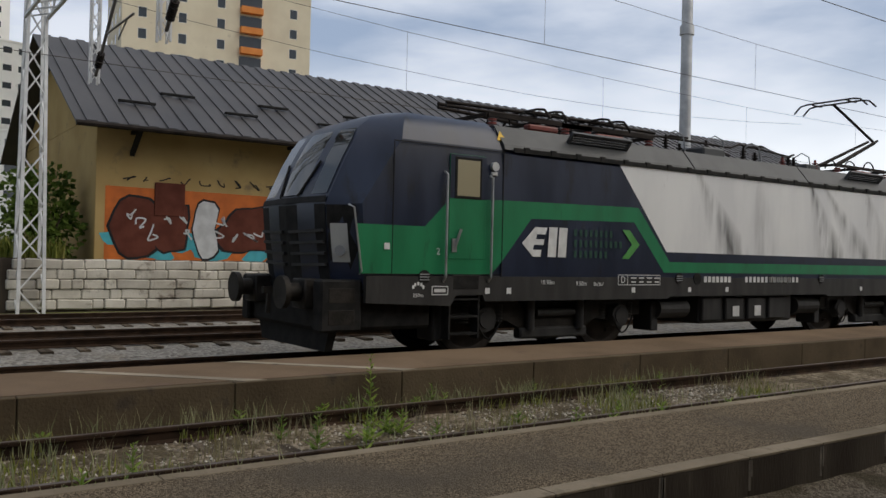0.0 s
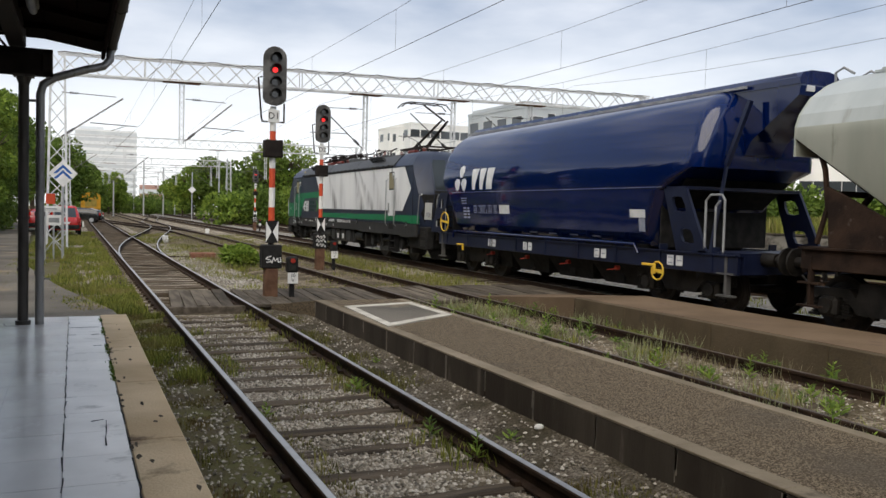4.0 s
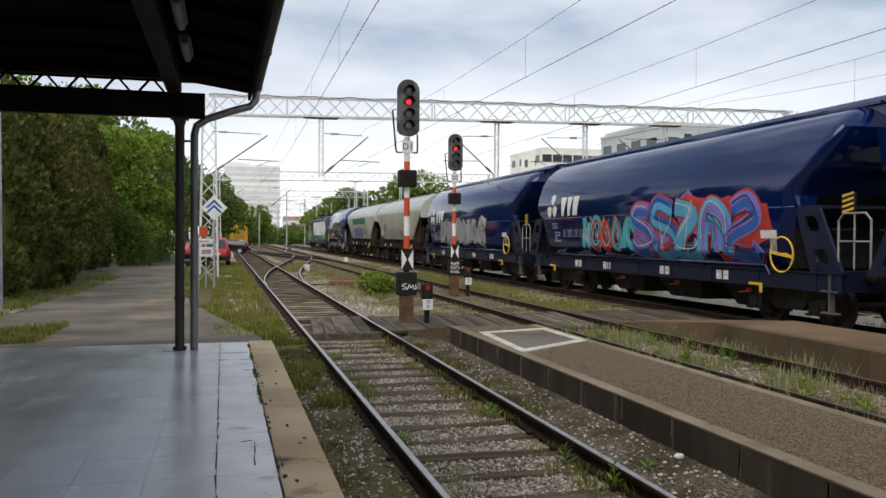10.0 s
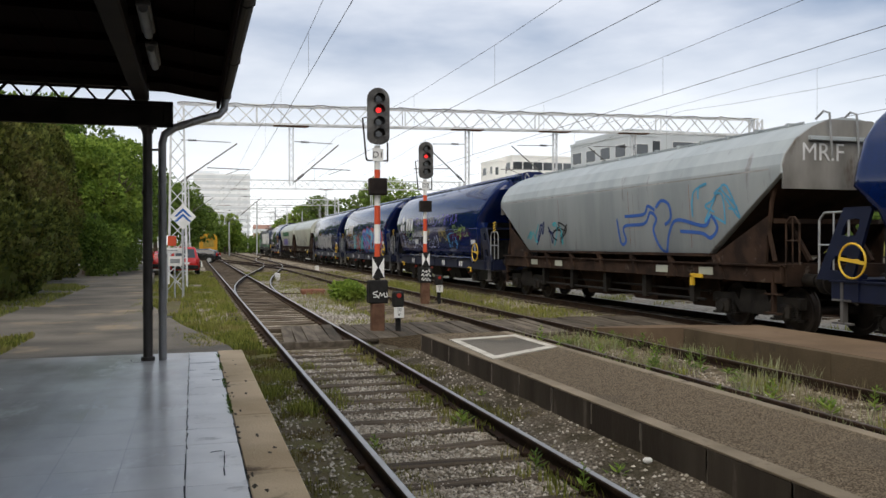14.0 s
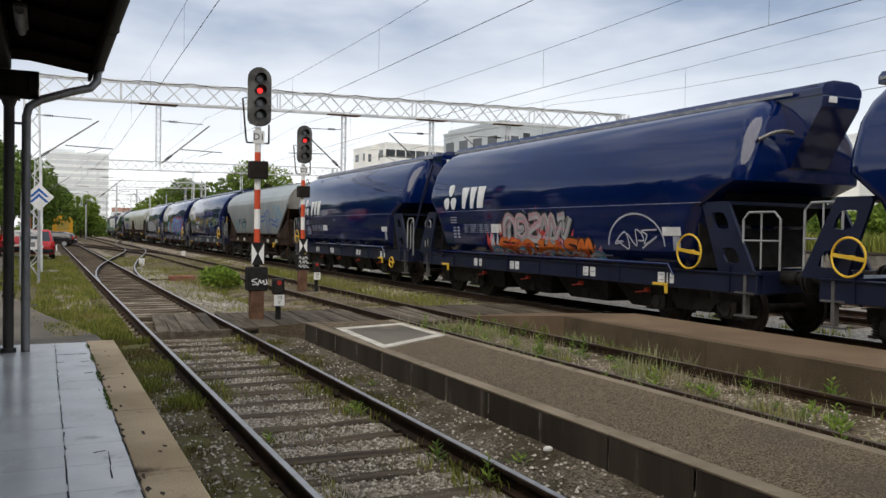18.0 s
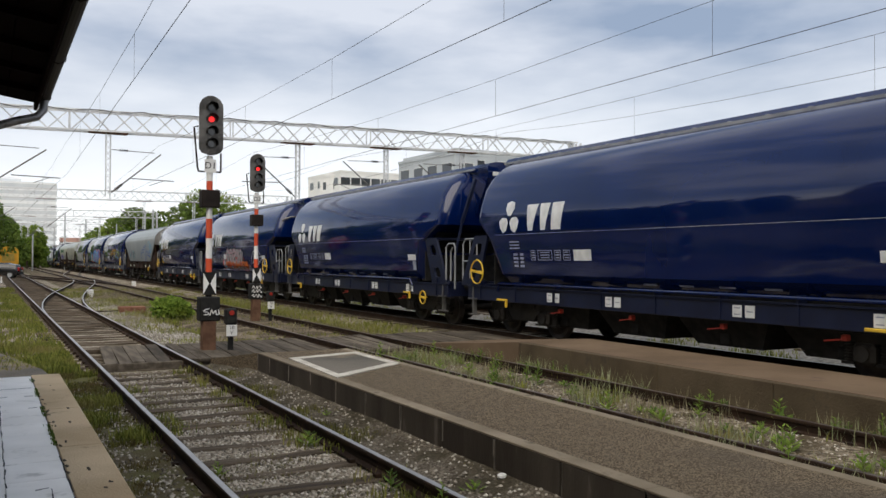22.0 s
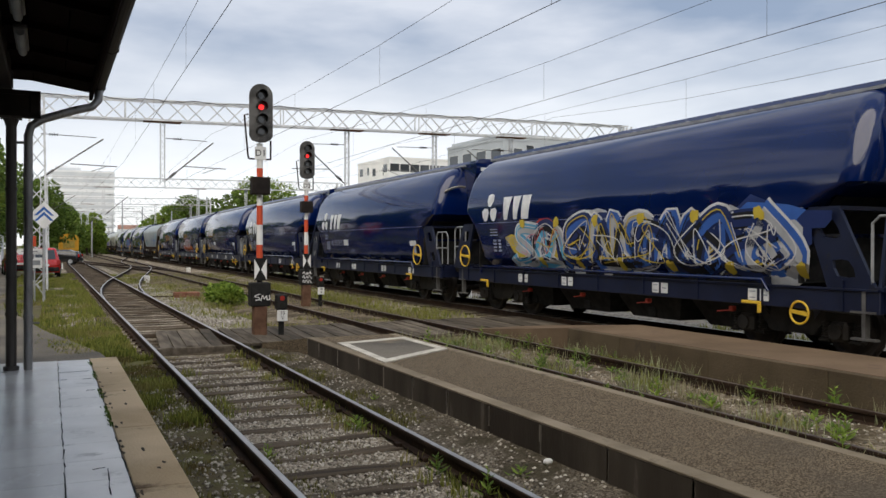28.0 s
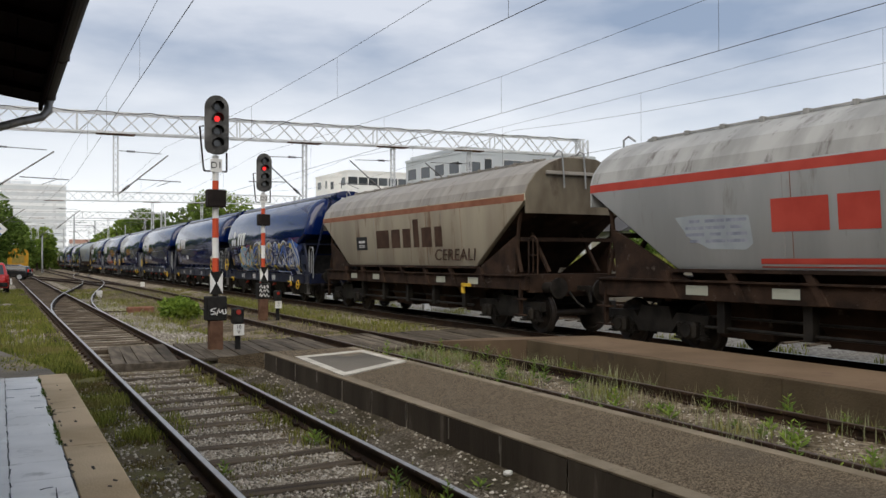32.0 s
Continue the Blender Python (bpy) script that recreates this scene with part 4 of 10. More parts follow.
def gantry(y, x0, x1, drops, zb=7.55, near=True, rise=0.018):
    t = thing("catenary_gantry", "silver painted lattice gantry spanning the tracks", "gantry", "catenary gantries", at=(0, y, 0))
    ch, web = MB(), MB()
    H, D = 0.92, 0.55
    for sy in (-D / 2, D / 2):
        for z in (zb, zb + H):
            ch.bar((x0, sy, z), (x1, sy, z + rise * (x1 - x0)), 0.08)
    n = int((x1 - x0) / 0.92)
    for k in range(n):
        xa, xb = x0 + (x1 - x0) * k / n, x0 + (x1 - x0) * (k + 1) / n
        za, zb_ = zb + rise * (xa - x0), zb + rise * (xb - x0)
        for sy in (-D / 2, D / 2):
            if (k + (sy > 0)) % 2:
                web.bar((xa, sy, za), (xb, sy, zb_ + H), 0.05)
            else:
                web.bar((xa, sy, za + H), (xb, sy, zb_), 0.05)
            if k % 8 == 4:
                web.bar((xa, sy, za), (xa, sy, za + H), 0.05)
        if near:
            web.bar((xa, -D / 2, za + H), (xb, D / 2, zb_ + H), 0.04)
            web.bar((xa, -D / 2, za), (xb, D / 2, zb_), 0.04)
    each("chord", ch, M["white_steel"], t)
    if near:
        part("cable", MB().tube([(x0 + 0.3 * k, -D / 2 - 0.05, zb + H + rise * 0.3 * k + 0.045 * math.sin(k * 0.9) + 0.02 * math.sin(k * 2.3)) for k in range(int((x1 - x0) / 0.3))], 0.018, 5), M["zinc"], t, "loose grey cable along the top of the lattice")
    if near:
        each("web_bar", web, M["white_steel"], t)
    else:
        tagged(part("web_bar", web, M["white_steel"], t), kind="stuff")
    ml, mr = MB(), MB()
    lattice_mast(ml, x0, 0, -0.4, zb + H)
    lattice_mast(mr, x1, 0, -0.4, zb + H + rise * (x1 - x0))
    part("mast", ml, M["white_steel"], t)
    part("mast", mr, M["white_steel"], t)
    for xd, side_, reach in drops:
        zt = zb + rise * (xd - x0) - 0.05
        dm = MB()
        if abs(xd - x0) > 0.5:
            lattice_mast(dm, xd, 0, zt - 2.9, zt, 0.20, 0.20, 0.26, 0.035)
            part("drop_mast", dm, M["white_steel"], t)
            part("drop_beam", MB().box(xd - 0.85, xd + 0.85, -0.30, 0.30, zt - 0.02, zt + 0.10, 0.02), surface("rusty_drop_beam", (0.12, 0.06, 0.035), (0.22, 0.12, 0.08), 4, 0.8), t, "rusty brown hanger beam")
        xb = xd + side_ * 0.15
        xt = xd + side_ * reach
        ca = MB()
        ca.cyl((xb, 0, zt - 2.75), (xt, 0, zt - 0.85), 0.032, 8)
        ca.cyl((xb, 0, zt - 0.75), (xt - side_ * 0.3, 0, zt - 0.80), 0.018, 6)
        ca.cyl((xt - side_ * 1.4, 0, zt - 2.05), (xt + side_ * 0.6, 0, zt - 2.10), 0.022, 6)
        ca.cyl((xt + side_ * 0.2, 0, zt - 2.08), (xt - side_ * 0.5, 0, zt - 2.35), 0.015, 6)
        part("cantilever", ca, M["zinc"], t)
        ins = MB()
        a, b = Vector((xb, 0, zt - 2.75)), Vector((xt, 0, zt - 0.85))
        for k in range(6):
            p = a.lerp(b, 0.08 + 0.022 * k)
            q_ = a.lerp(b, 0.09 + 0.022 * k)
            ins.cyl(p, q_, 0.075, 10)
        for k in range(4):
            ins.cyl((xb + side_ * (0.35 + 0.1 * k), 0, zt - 0.76), (xb + side_ * (0.40 + 0.1 * k), 0, zt - 0.76), 0.055, 10)
        part("insulator", ins, M["dark_iron"], t)
    return t


DROPS = [(-2.9, 1, 2.75), (2.45, 1, 2.35), (11.6, -1, 2.3), (16.6, -1, 2.5), (21.4, -1, 2.8)]
gantry(GY[1], -2.9, 29.4, DROPS)
for yy, x1 in zip(GY[2:], (27.0, 19.2, 21.0, 22.0)):
    gantry(yy, -2.9, x1, DROPS[:4], near=False, rise=0.010)
gantry(GY[0], -15.0, 24.3, [(11.6, -1, 2.3), (16.6, -1, 2.5)], zb=7.5)


def wire_run(x, ys, zc, zm, sag, label):
    """Contact wire and messenger with droppers along one track."""
    t = thing("overhead_line", label, "overhead line", "overhead lines")
    c, m, dr = MB(), MB(), MB()
    mp_, cp_ = [], []
    for a, b, k in zip(ys[:-1], ys[1:], range(99)):
        xa, xb = (x - 0.1, x + 0.72) if x == 0.0 and k == 1 else (x + (0.15 if k % 2 else -0.1), x + (-0.1 if k % 2 else 0.15))
        if x == 0.0 and k == 2:
            xa = 0.72
        n = 6
        prev = None
        for i in range(n + 1):
            u = i / n
            p = Vector((xa + (xb - xa) * u, a + (b - a) * u, zm - sag * 4 * u * (1 - u)))
            q_ = Vector((p.x, p.y, zc))
            if not prev or i:
                mp_.append(p)
                cp_.append(q_)
            if 0 < i < n and k < 3:
                dr.cyl(p, q_, 0.0035, 4, cap=False)
            prev = True
    part("messenger_wire", m.tube(mp_, 0.0052, 5), M["wire"], t)
    part("contact_wire", c.tube(cp_, 0.0068, 5), M["wire"], t)
    each("dropper", dr, M["wire"], t)


YS = [-40.0] + GY
for xc, zc in ((0.0, 5.62), (4.78, 5.62), (9.4, 5.62), (14.2, 5.12)):
    wire_run(xc, YS, zc, 7.15, 0.55, "dark copper contact wire and messenger over a track")
fe = thing("feeder_lines", "thin dark feeder wires strung between the gantries", "overhead line")
for xx, zz in ((24.3, 9.3),):
    for a, b in zip(YS[:-1], YS[1:]):
        f_ = MB()
        pts = [(xx, a + (b - a) * i / 8, zz - 0.9 * 4 * (i / 8) * (1 - i / 8)) for i in range(9)]
        f_.tube(pts, 0.008, 5)
        part("feeder_wire", f_, M["wire"], fe)


# ---- the train ----
def dented(m, strength, scale, stretch=(1, 1, 1)):
    """Large soft dents on sheet metal, so that what it mirrors wavers."""
    n, l = m.node_tree.nodes, m.node_tree.links
    co = n.new("ShaderNodeTexCoord")
    mp = n.new("ShaderNodeMapping")
    mp.inputs["Scale"].default_value = stretch
    nz = n.new("ShaderNodeTexNoise")
    nz.inputs["Scale"].default_value, nz.inputs["Detail"].default_value = scale, 2.0
    bp = n.new("ShaderNodeBump")
    bp.inputs["Strength"].default_value, bp.inputs["Distance"].default_value = strength, 0.05
    l.new(co.outputs["Object"], mp.inputs["Vector"])
    l.new(mp.outputs["Vector"], nz.inputs["Vector"])
    l.new(nz.outputs["Fac"], bp.inputs["Height"])
    l.new(bp.outputs["Normal"], n["Principled BSDF"].inputs["Normal"])
    return m


M["blue"] = dented(surface("dark_blue_gloss_paint", (0.0008, 0.0072, 0.055), (0.0013, 0.0098, 0.069), 0.7, 0.075, coat=0.0, c3=(0.003, 0.011, 0.060), spots=0.0, sscale=1.6, stretch=(1, 1, 0.35), rvar=0.03), 0.16, 0.9, (1, 0.7, 1.5))
M["blue"].node_tree.nodes["Principled BSDF"].inputs["IOR"].default_value = 1.6      # thick clear lacquer
M["blue_frame"] = surface("dusty_dark_blue_frame", (0.0018, 0.0045, 0.022), (0.004, 0.008, 0.032), 2.5, 0.45, c3=(0.010, 0.009, 0.010), spots=0.02, sscale=4)
M["cream"] = surface("dirty_cream_paint", (0.37, 0.385, 0.325), (0.46, 0.475, 0.405), 0.8, 0.45, c3=(0.25, 0.24, 0.18), spots=0.0, sscale=1.8, stretch=(1, 1.6, 0.3))
M["cream_brown"] = surface("rust_stained_cream_paint", (0.32, 0.28, 0.22), (0.42, 0.38, 0.30), 0.8, 0.55, c3=(0.19, 0.13, 0.09), spots=0.05, sscale=1.8, stretch=(1, 1.6, 0.3))
M["hopper_grey"] = surface("dull_light_grey_paint", (0.27, 0.305, 0.32), (0.345, 0.38, 0.395), 0.9, 0.5, c3=(0.22, 0.22, 0.22), spots=0.02, sscale=2.2, stretch=(1, 1.6, 0.3))
M["patch_blue"] = surface("pale_blue_patch_paint", (0.29, 0.325, 0.355), (0.36, 0.395, 0.425), 2, 0.5)
M["hopper_pale_blue"] = surface("pale_blue_grey_paint", (0.34, 0.355, 0.36), (0.42, 0.435, 0.44), 0.9, 0.5, c3=(0.27, 0.26, 0.24), spots=0.02, sscale=1.6, stretch=(1, 1.6, 0.3))
M["roof_pale"] = surface("pale_grey_green_roof_paint", (0.35, 0.38, 0.375), (0.44, 0.47, 0.46), 0.7, 0.42, c3=(0.33, 0.34, 0.32), spots=0.02, sscale=2.0, stretch=(1, 2, 0.4))
M["roof_brown"] = surface("sooty_brown_roof_paint", (0.20, 0.185, 0.165), (0.30, 0.28, 0.25), 0.8, 0.5, c3=(0.14, 0.115, 0.09), spots=0.06, sscale=1.8, stretch=(1, 2.4, 0.4))
M["roof_grey"] = surface("sooty_roof_grey", (0.23, 0.23, 0.22), (0.36, 0.36, 0.35), 0.9, 0.55, c3=(0.14, 0.13, 0.12), spots=0.05, sscale=2.4, stretch=(1, 2, 0.5))
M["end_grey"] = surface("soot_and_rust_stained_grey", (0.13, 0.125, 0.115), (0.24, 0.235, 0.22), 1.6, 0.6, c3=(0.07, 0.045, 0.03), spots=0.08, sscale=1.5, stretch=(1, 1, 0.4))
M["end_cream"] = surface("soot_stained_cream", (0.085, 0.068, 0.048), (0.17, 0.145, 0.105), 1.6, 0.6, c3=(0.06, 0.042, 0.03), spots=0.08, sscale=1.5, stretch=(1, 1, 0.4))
M["rust"] = surface("rusty_underframe", (0.020, 0.013, 0.010), (0.048, 0.029, 0.020), 2.2, 0.85, bump=0.3, bscale=25, c3=(0.10, 0.08, 0.065), spots=0.0, sscale=4)
M["bogie"] = surface("greasy_bogie_steel", (0.011, 0.0095, 0.008), (0.030, 0.026, 0.022), 4, 0.6, 0.3, bump=0.3, bscale=30, c3=(0.045, 0.035, 0.027), spots=-0.03, sscale=7)
M["wheel"] = surface("worn_wheel_steel", (0.03, 0.026, 0.024), (0.06, 0.05, 0.045), 4, 0.6, 0.6)
M["wheel_tread"] = surface("bright_wheel_tread", (0.30, 0.29, 0.28), (0.40, 0.39, 0.38), 5, 0.35, 1.0)
M["mark_white"] = surface("white_marking_paint", (0.55, 0.56, 0.56), (0.68, 0.69, 0.69), 6, 0.5)
M["mark_dim"] = surface("faded_marking_paint", (0.20, 0.22, 0.28), (0.32, 0.34, 0.40), 6, 0.6)
M["text_green"] = surface("green_lettering_paint", (0.015, 0.10, 0.045), (0.03, 0.14, 0.06), 3, 0.6)
M["text_brown"] = surface("brown_lettering_paint", (0.045, 0.026, 0.018), (0.075, 0.045, 0.033), 3, 0.7)
M["text_red"] = surface("faded_red_paint", (0.38, 0.045, 0.030), (0.46, 0.065, 0.045), 2, 0.55)
M["rust_stripe"] = surface("faded_rusty_stripe", (0.20, 0.075, 0.04), (0.28, 0.12, 0.07), 2, 0.6)
M["loco_navy"] = surface("loco_dark_blue_paint", (0.008, 0.014, 0.034), (0.015, 0.023, 0.050), 1.2, 0.38, c3=(0.008, 0.010, 0.016), spots=0.05, sscale=1.5, stretch=(1, 2.2, 0.5))
M["loco_green"] = surface("loco_green_paint", (0.0008, 0.135, 0.050), (0.0015, 0.175, 0.065), 1.5, 0.45, c3=(0.002, 0.08, 0.03), spots=0.0, sscale=2, stretch=(1, 2.2, 0.5))
M["loco_white"] = surface("loco_grubby_white_film", (0.66, 0.67, 0.68), (0.76, 0.77, 0.77), 1.0, 0.45, c3=(0.36, 0.36, 0.36), spots=0.0, sscale=0.9, stretch=(1, 1.2, 0.35))
def streaks(m, at, c, width=0.9, fade=(1.75, 3.25)):
    """Soot run down a panel in slanting fans from points near its top, broken into fine streaks; the panel's own colours show between."""
    n, l = m.node_tree.nodes, m.node_tree.links
    b = n["Principled BSDF"]
    old = b.inputs["Base Color"].links[0].from_socket
    co = n.new("ShaderNodeTexCoord")
    sep = n.new("ShaderNodeSeparateXYZ")
    l.new(co.outputs["Object"], sep.inputs["Vector"])

    def calc(op, a, k, k2=None):
        q = n.new("ShaderNodeMath")
        q.operation, q.use_clamp = op, op == "SUBTRACT" and k2 == "clamp"
        for i, v in enumerate((a, k)):
            if isinstance(v, (int, float)):
                q.inputs[i].default_value = v
            else:
                l.new(v, q.inputs[i])
        return q.outputs["Value"]
    drop = calc("SUBTRACT", fade[1], sep.outputs["Z"])
    total = None
    for y0, lean, strength in at:
        centre = calc("SUBTRACT", y0, calc("MULTIPLY", drop, lean))
        off = calc("ABSOLUTE", calc("SUBTRACT", sep.outputs["Y"], centre), 0)
        wide = calc("ADD", calc("MULTIPLY", drop, 0.45 * width), 0.10)
        near = calc("MULTIPLY", calc("SUBTRACT", 1.0, calc("DIVIDE", off, wide), "clamp"), strength)
        total = near if total is None else calc("MAXIMUM", total, near)
    mp = n.new("ShaderNodeMapping")
    mp.inputs["Scale"].default_value = (1, 3.2, 0.5)
    mp.inputs["Rotation"].default_value = (radians(-14), 0, 0)
    l.new(co.outputs["Object"], mp.inputs["Vector"])
    nz = n.new("ShaderNodeTexNoise")
    nz.inputs["Scale"].default_value, nz.inputs["Detail"].default_value = 1.6, 8.0
    l.new(mp.outputs["Vector"], nz.inputs["Vector"])
    mr = n.new("ShaderNodeMapRange")
    mr.inputs["From Min"].default_value, mr.inputs["From Max"].default_value = 0.34, 0.66
    l.new(nz.outputs["Fac"], mr.inputs["Value"])
    fac = calc("MULTIPLY", total, mr.outputs["Result"])
    mx = n.new("ShaderNodeMix")
    mx.data_type = "RGBA"
    l.new(fac, mx.inputs["Factor"])
    l.new(old, mx.inputs["A"])
    mx.inputs["B"].default_value = (*c, 1)
    l.new(mx.outputs["Result"], b.inputs["Base Color"])
    return m


streaks(M["loco_white"], ((-7.7, 0.75, 0.95), (-11.4, 0.55, 1.0), (-11.9, 1.1, 0.7), (-15.6, 0.4, 0.7), (-9.6, 0.1, 0.35), (-13.6, 0.5, 0.45)), (0.05, 0.05, 0.05))
M["loco_grey"] = surface("loco_dark_grey_dusty", (0.018, 0.018, 0.018), (0.036, 0.035, 0.034), 2.0, 0.6, c3=(0.022, 0.021, 0.020), spots=0.05, sscale=2.5, stretch=(1, 2, 0.4))
M["loco_roof"] = surface("loco_roof_grey", (0.045, 0.047, 0.05), (0.072, 0.075, 0.078), 1.6, 0.5)
# One opaque pale yellow for the cab door panes.
M["window"] = glass("pale_yellow_glass", (0.33, 0.295, 0.20), 0.08)
M["windscreen"] = glass("dark_windscreen", (0.03, 0.036, 0.038), 0.04)
M["chrome"] = surface("steel_handrail", (0.42, 0.43, 0.44), (0.52, 0.53, 0.54), 5, 0.35, 0.8)
M["insulator"] = surface("red_brown_insulator", (0.13, 0.022, 0.016), (0.18, 0.03, 0.022), 5, 0.4)
M["headlamp"] = glass("headlamp_glass", (0.42, 0.43, 0.42), 0.12)
M["arrow_green"] = surface("light_green_mark", (0.07, 0.25, 0.06), (0.09, 0.30, 0.08), 4, 0.5)
M["mark_olive"] = surface("dull_green_mark", (0.014, 0.055, 0.038), (0.022, 0.07, 0.05), 4, 0.6)
PAINT = {k: surface("spray_paint_" + k, tuple(0.8 * c for c in v), v, 2.5, 0.55) for k, v in {
    "silver": (0.42, 0.43, 0.45), "black": (0.012, 0.012, 0.014), "white": (0.62, 0.63, 0.64), "red": (0.45, 0.045, 0.03), "orange": (0.62, 0.16, 0.03), "sky": (0.10, 0.38, 0.60),
    "cyan": (0.08, 0.42, 0.50), "violet": (0.10, 0.06, 0.30), "lilac": (0.22, 0.18, 0.52), "yellow": (0.55, 0.42, 0.05), "lime": (0.25, 0.38, 0.06), "pink": (0.60, 0.25, 0.32), "blue": (0.04, 0.12, 0.42), "navy": (0.015, 0.03, 0.12)}.items()}


def flat(x):
    return lambda z: x


class Decal:
    """Thin painted shapes on a vehicle's side, facing -X; side(z) is how far out the skin is."""
    def __init__(self, side):
        self.side, self.layers = side, {}

    def poly(self, pts, mat, lift=0.004):
        mb = self.layers.setdefault(mat.name, (MB(), mat))[0]
        lo, hi = min(z for _, z in pts), max(z for _, z in pts)
        bend = abs(self.side((lo + hi) / 2) - (self.side(lo) + self.side(hi)) / 2)
        n = 1 if bend < 0.0015 else max(2, int((hi - lo) / 0.06))
        for k in range(n):
            ring = pts
            for cut, sign in ((lo + (hi - lo) * k / n, 1), (lo + (hi - lo) * (k + 1) / n, -1)):
                if n == 1:
                    break
                out = []
                for a, b in zip(ring, ring[1:] + ring[:1]):
                    da, db = sign * (a[1] - cut), sign * (b[1] - cut)
                    if da >= 0:
                        out.append(a)
                    if da * db < 0:
                        u = da / (da - db)
                        out.append((a[0] + (b[0] - a[0]) * u, a[1] + (b[1] - a[1]) * u))
                ring = out
                if len(ring) < 3:
                    break
            if len(ring) >= 3:
                mb.add([(-(self.side(z) + lift), y, z) for y, z in ring], [tuple(range(len(ring)))])

    def rect(self, y, z, w, h, mat, lift=0.004):
        self.poly([(y + w / 2, z - h / 2), (y - w / 2, z - h / 2), (y - w / 2, z + h / 2), (y + w / 2, z + h / 2)], mat, lift)

    def ribbon(self, pts, w, mat, lift=0.008):
        mb = self.layers.setdefault(mat.name, (MB(), mat))[0]
        vs = []
        for i, p in enumerate(pts):
            a, b = pts[max(0, i - 1)], pts[min(len(pts) - 1, i + 1)]
            d = math.hypot(b[0] - a[0], b[1] - a[1]) or 1
            nx, nz = -(b[1] - a[1]) / d * w / 2, (b[0] - a[0]) / d * w / 2
            vs += [(p[0] + nx, p[1] + nz), (p[0] - nx, p[1] - nz)]
        mb.add([(-(self.side(z) + lift), y, z) for y, z in vs], [(2 * i, 2 * i + 1, 2 * i + 3, 2 * i + 2) for i in range(len(pts) - 1)])

    def put(self, name, parent, label=""):
        for mb, mat in self.layers.values():
            if name == "data_plate":
                each(name, mb, mat, parent, label)
            else:
                part(name, mb, mat, parent, label)


def blob(rnd, cy, cz, ry, rz, n=16, rough=0.22):
    ph = [rnd.uniform(0, 6.28) for _ in range(3)]
    out = []
    for i in range(n):
        t = 2 * math.pi * i / n
        k = 1 + rough * (math.sin(2 * t + ph[0]) + 0.6 * math.sin(3 * t + ph[1]) + 0.5 * math.sin(5 * t + ph[2])) * 0.6
        sq = 1 / max(abs(math.cos(t)), abs(math.sin(t))) ** 0.55
        out.append((cy + ry * k * sq * math.cos(t), cz + rz * k * sq * math.sin(t)))
    return out


def stroke(rnd, cy, cz, ry, rz, n=7, steps=26):
    """A looping scrawl."""
    ks = [(cy + rnd.uniform(-ry, ry), cz + rnd.uniform(-rz, rz)) for _ in range(n)]
    out = []
    for i in range(n - 1):
        p0, p1, p2, p3 = ks[max(0, i - 1)], ks[i], ks[i + 1], ks[min(n - 1, i + 2)]
        for s in range(steps // n + 2):
            t = s / (steps // n + 2)
            q = []
            for k in (0, 1):
                q.append(0.5 * (2 * p1[k] + (p2[k] - p0[k]) * t + (2 * p0[k] - 5 * p1[k] + 4 * p2[k] - p3[k]) * t * t + (3 * p1[k] - p0[k] - 3 * p2[k] + p3[k]) * t ** 3))
            q[1] = min(cz + rz * 1.1, max(cz - rz * 1.1, q[1]))
            out.append(tuple(q))
    return out


SKELETONS = [
    [[(0.08, 0), (0.12, 0.7), (0.5, 1.0), (0.86, 0.7), (0.92, 0)], [(0.42, 0.08), (0.45, 0.6), (0.66, 0.55)]],
    [[(0.9, 0.95), (0.4, 1.0), (0.2, 0.75), (0.75, 0.45), (0.95, 0.1), (0.3, -0.05), (0.1, 0.2)]],
    [[(0.92, 0.2), (0.5, 0.0), (0.1, 0.35), (0.3, 0.95), (0.82, 0.85), (0.78, 0.4), (0.42, 0.42)]],
    [[(0.08, 0.9), (0.38, 0.08), (0.56, 0.75), (0.94, 0.02)], [(0.3, 0.95), (0.75, 0.9)]],
    [[(0.06, 0.1), (0.5, 0.95), (0.95, 0.62)], [(0.52, 0.9), (0.44, 0.25), (0.85, 0.0)]],
    [[(0.05, 0.45), (0.28, 1.0), (0.5, 0.2), (0.72, 0.95), (0.97, 0.15)], [(0.1, 0.05), (0.9, 0.0)]],
    [[(0.5, 1.05), (0.12, 0.35), (0.45, 0.0), (0.88, 0.3), (0.55, 0.9)], [(0.5, 0.3), (0.55, 0.55)]],
]


def smooth_line(ks, steps=6):
    out = []
    for i in range(len(ks) - 1):
        p0, p1, p2, p3 = ks[max(0, i - 1)], ks[i], ks[i + 1], ks[min(len(ks) - 1, i + 2)]
        for q in range(steps):
            t = q / steps
            out.append(tuple(0.5 * (2 * p1[k] + (p2[k] - p0[k]) * t + (2 * p0[k] - 5 * p1[k] + 4 * p2[k] - p3[k]) * t * t + (3 * p1[k] - p0[k] - 3 * p2[k] + p3[k]) * t ** 3) for k in (0, 1)))
    return out + [tuple(ks[-1])]


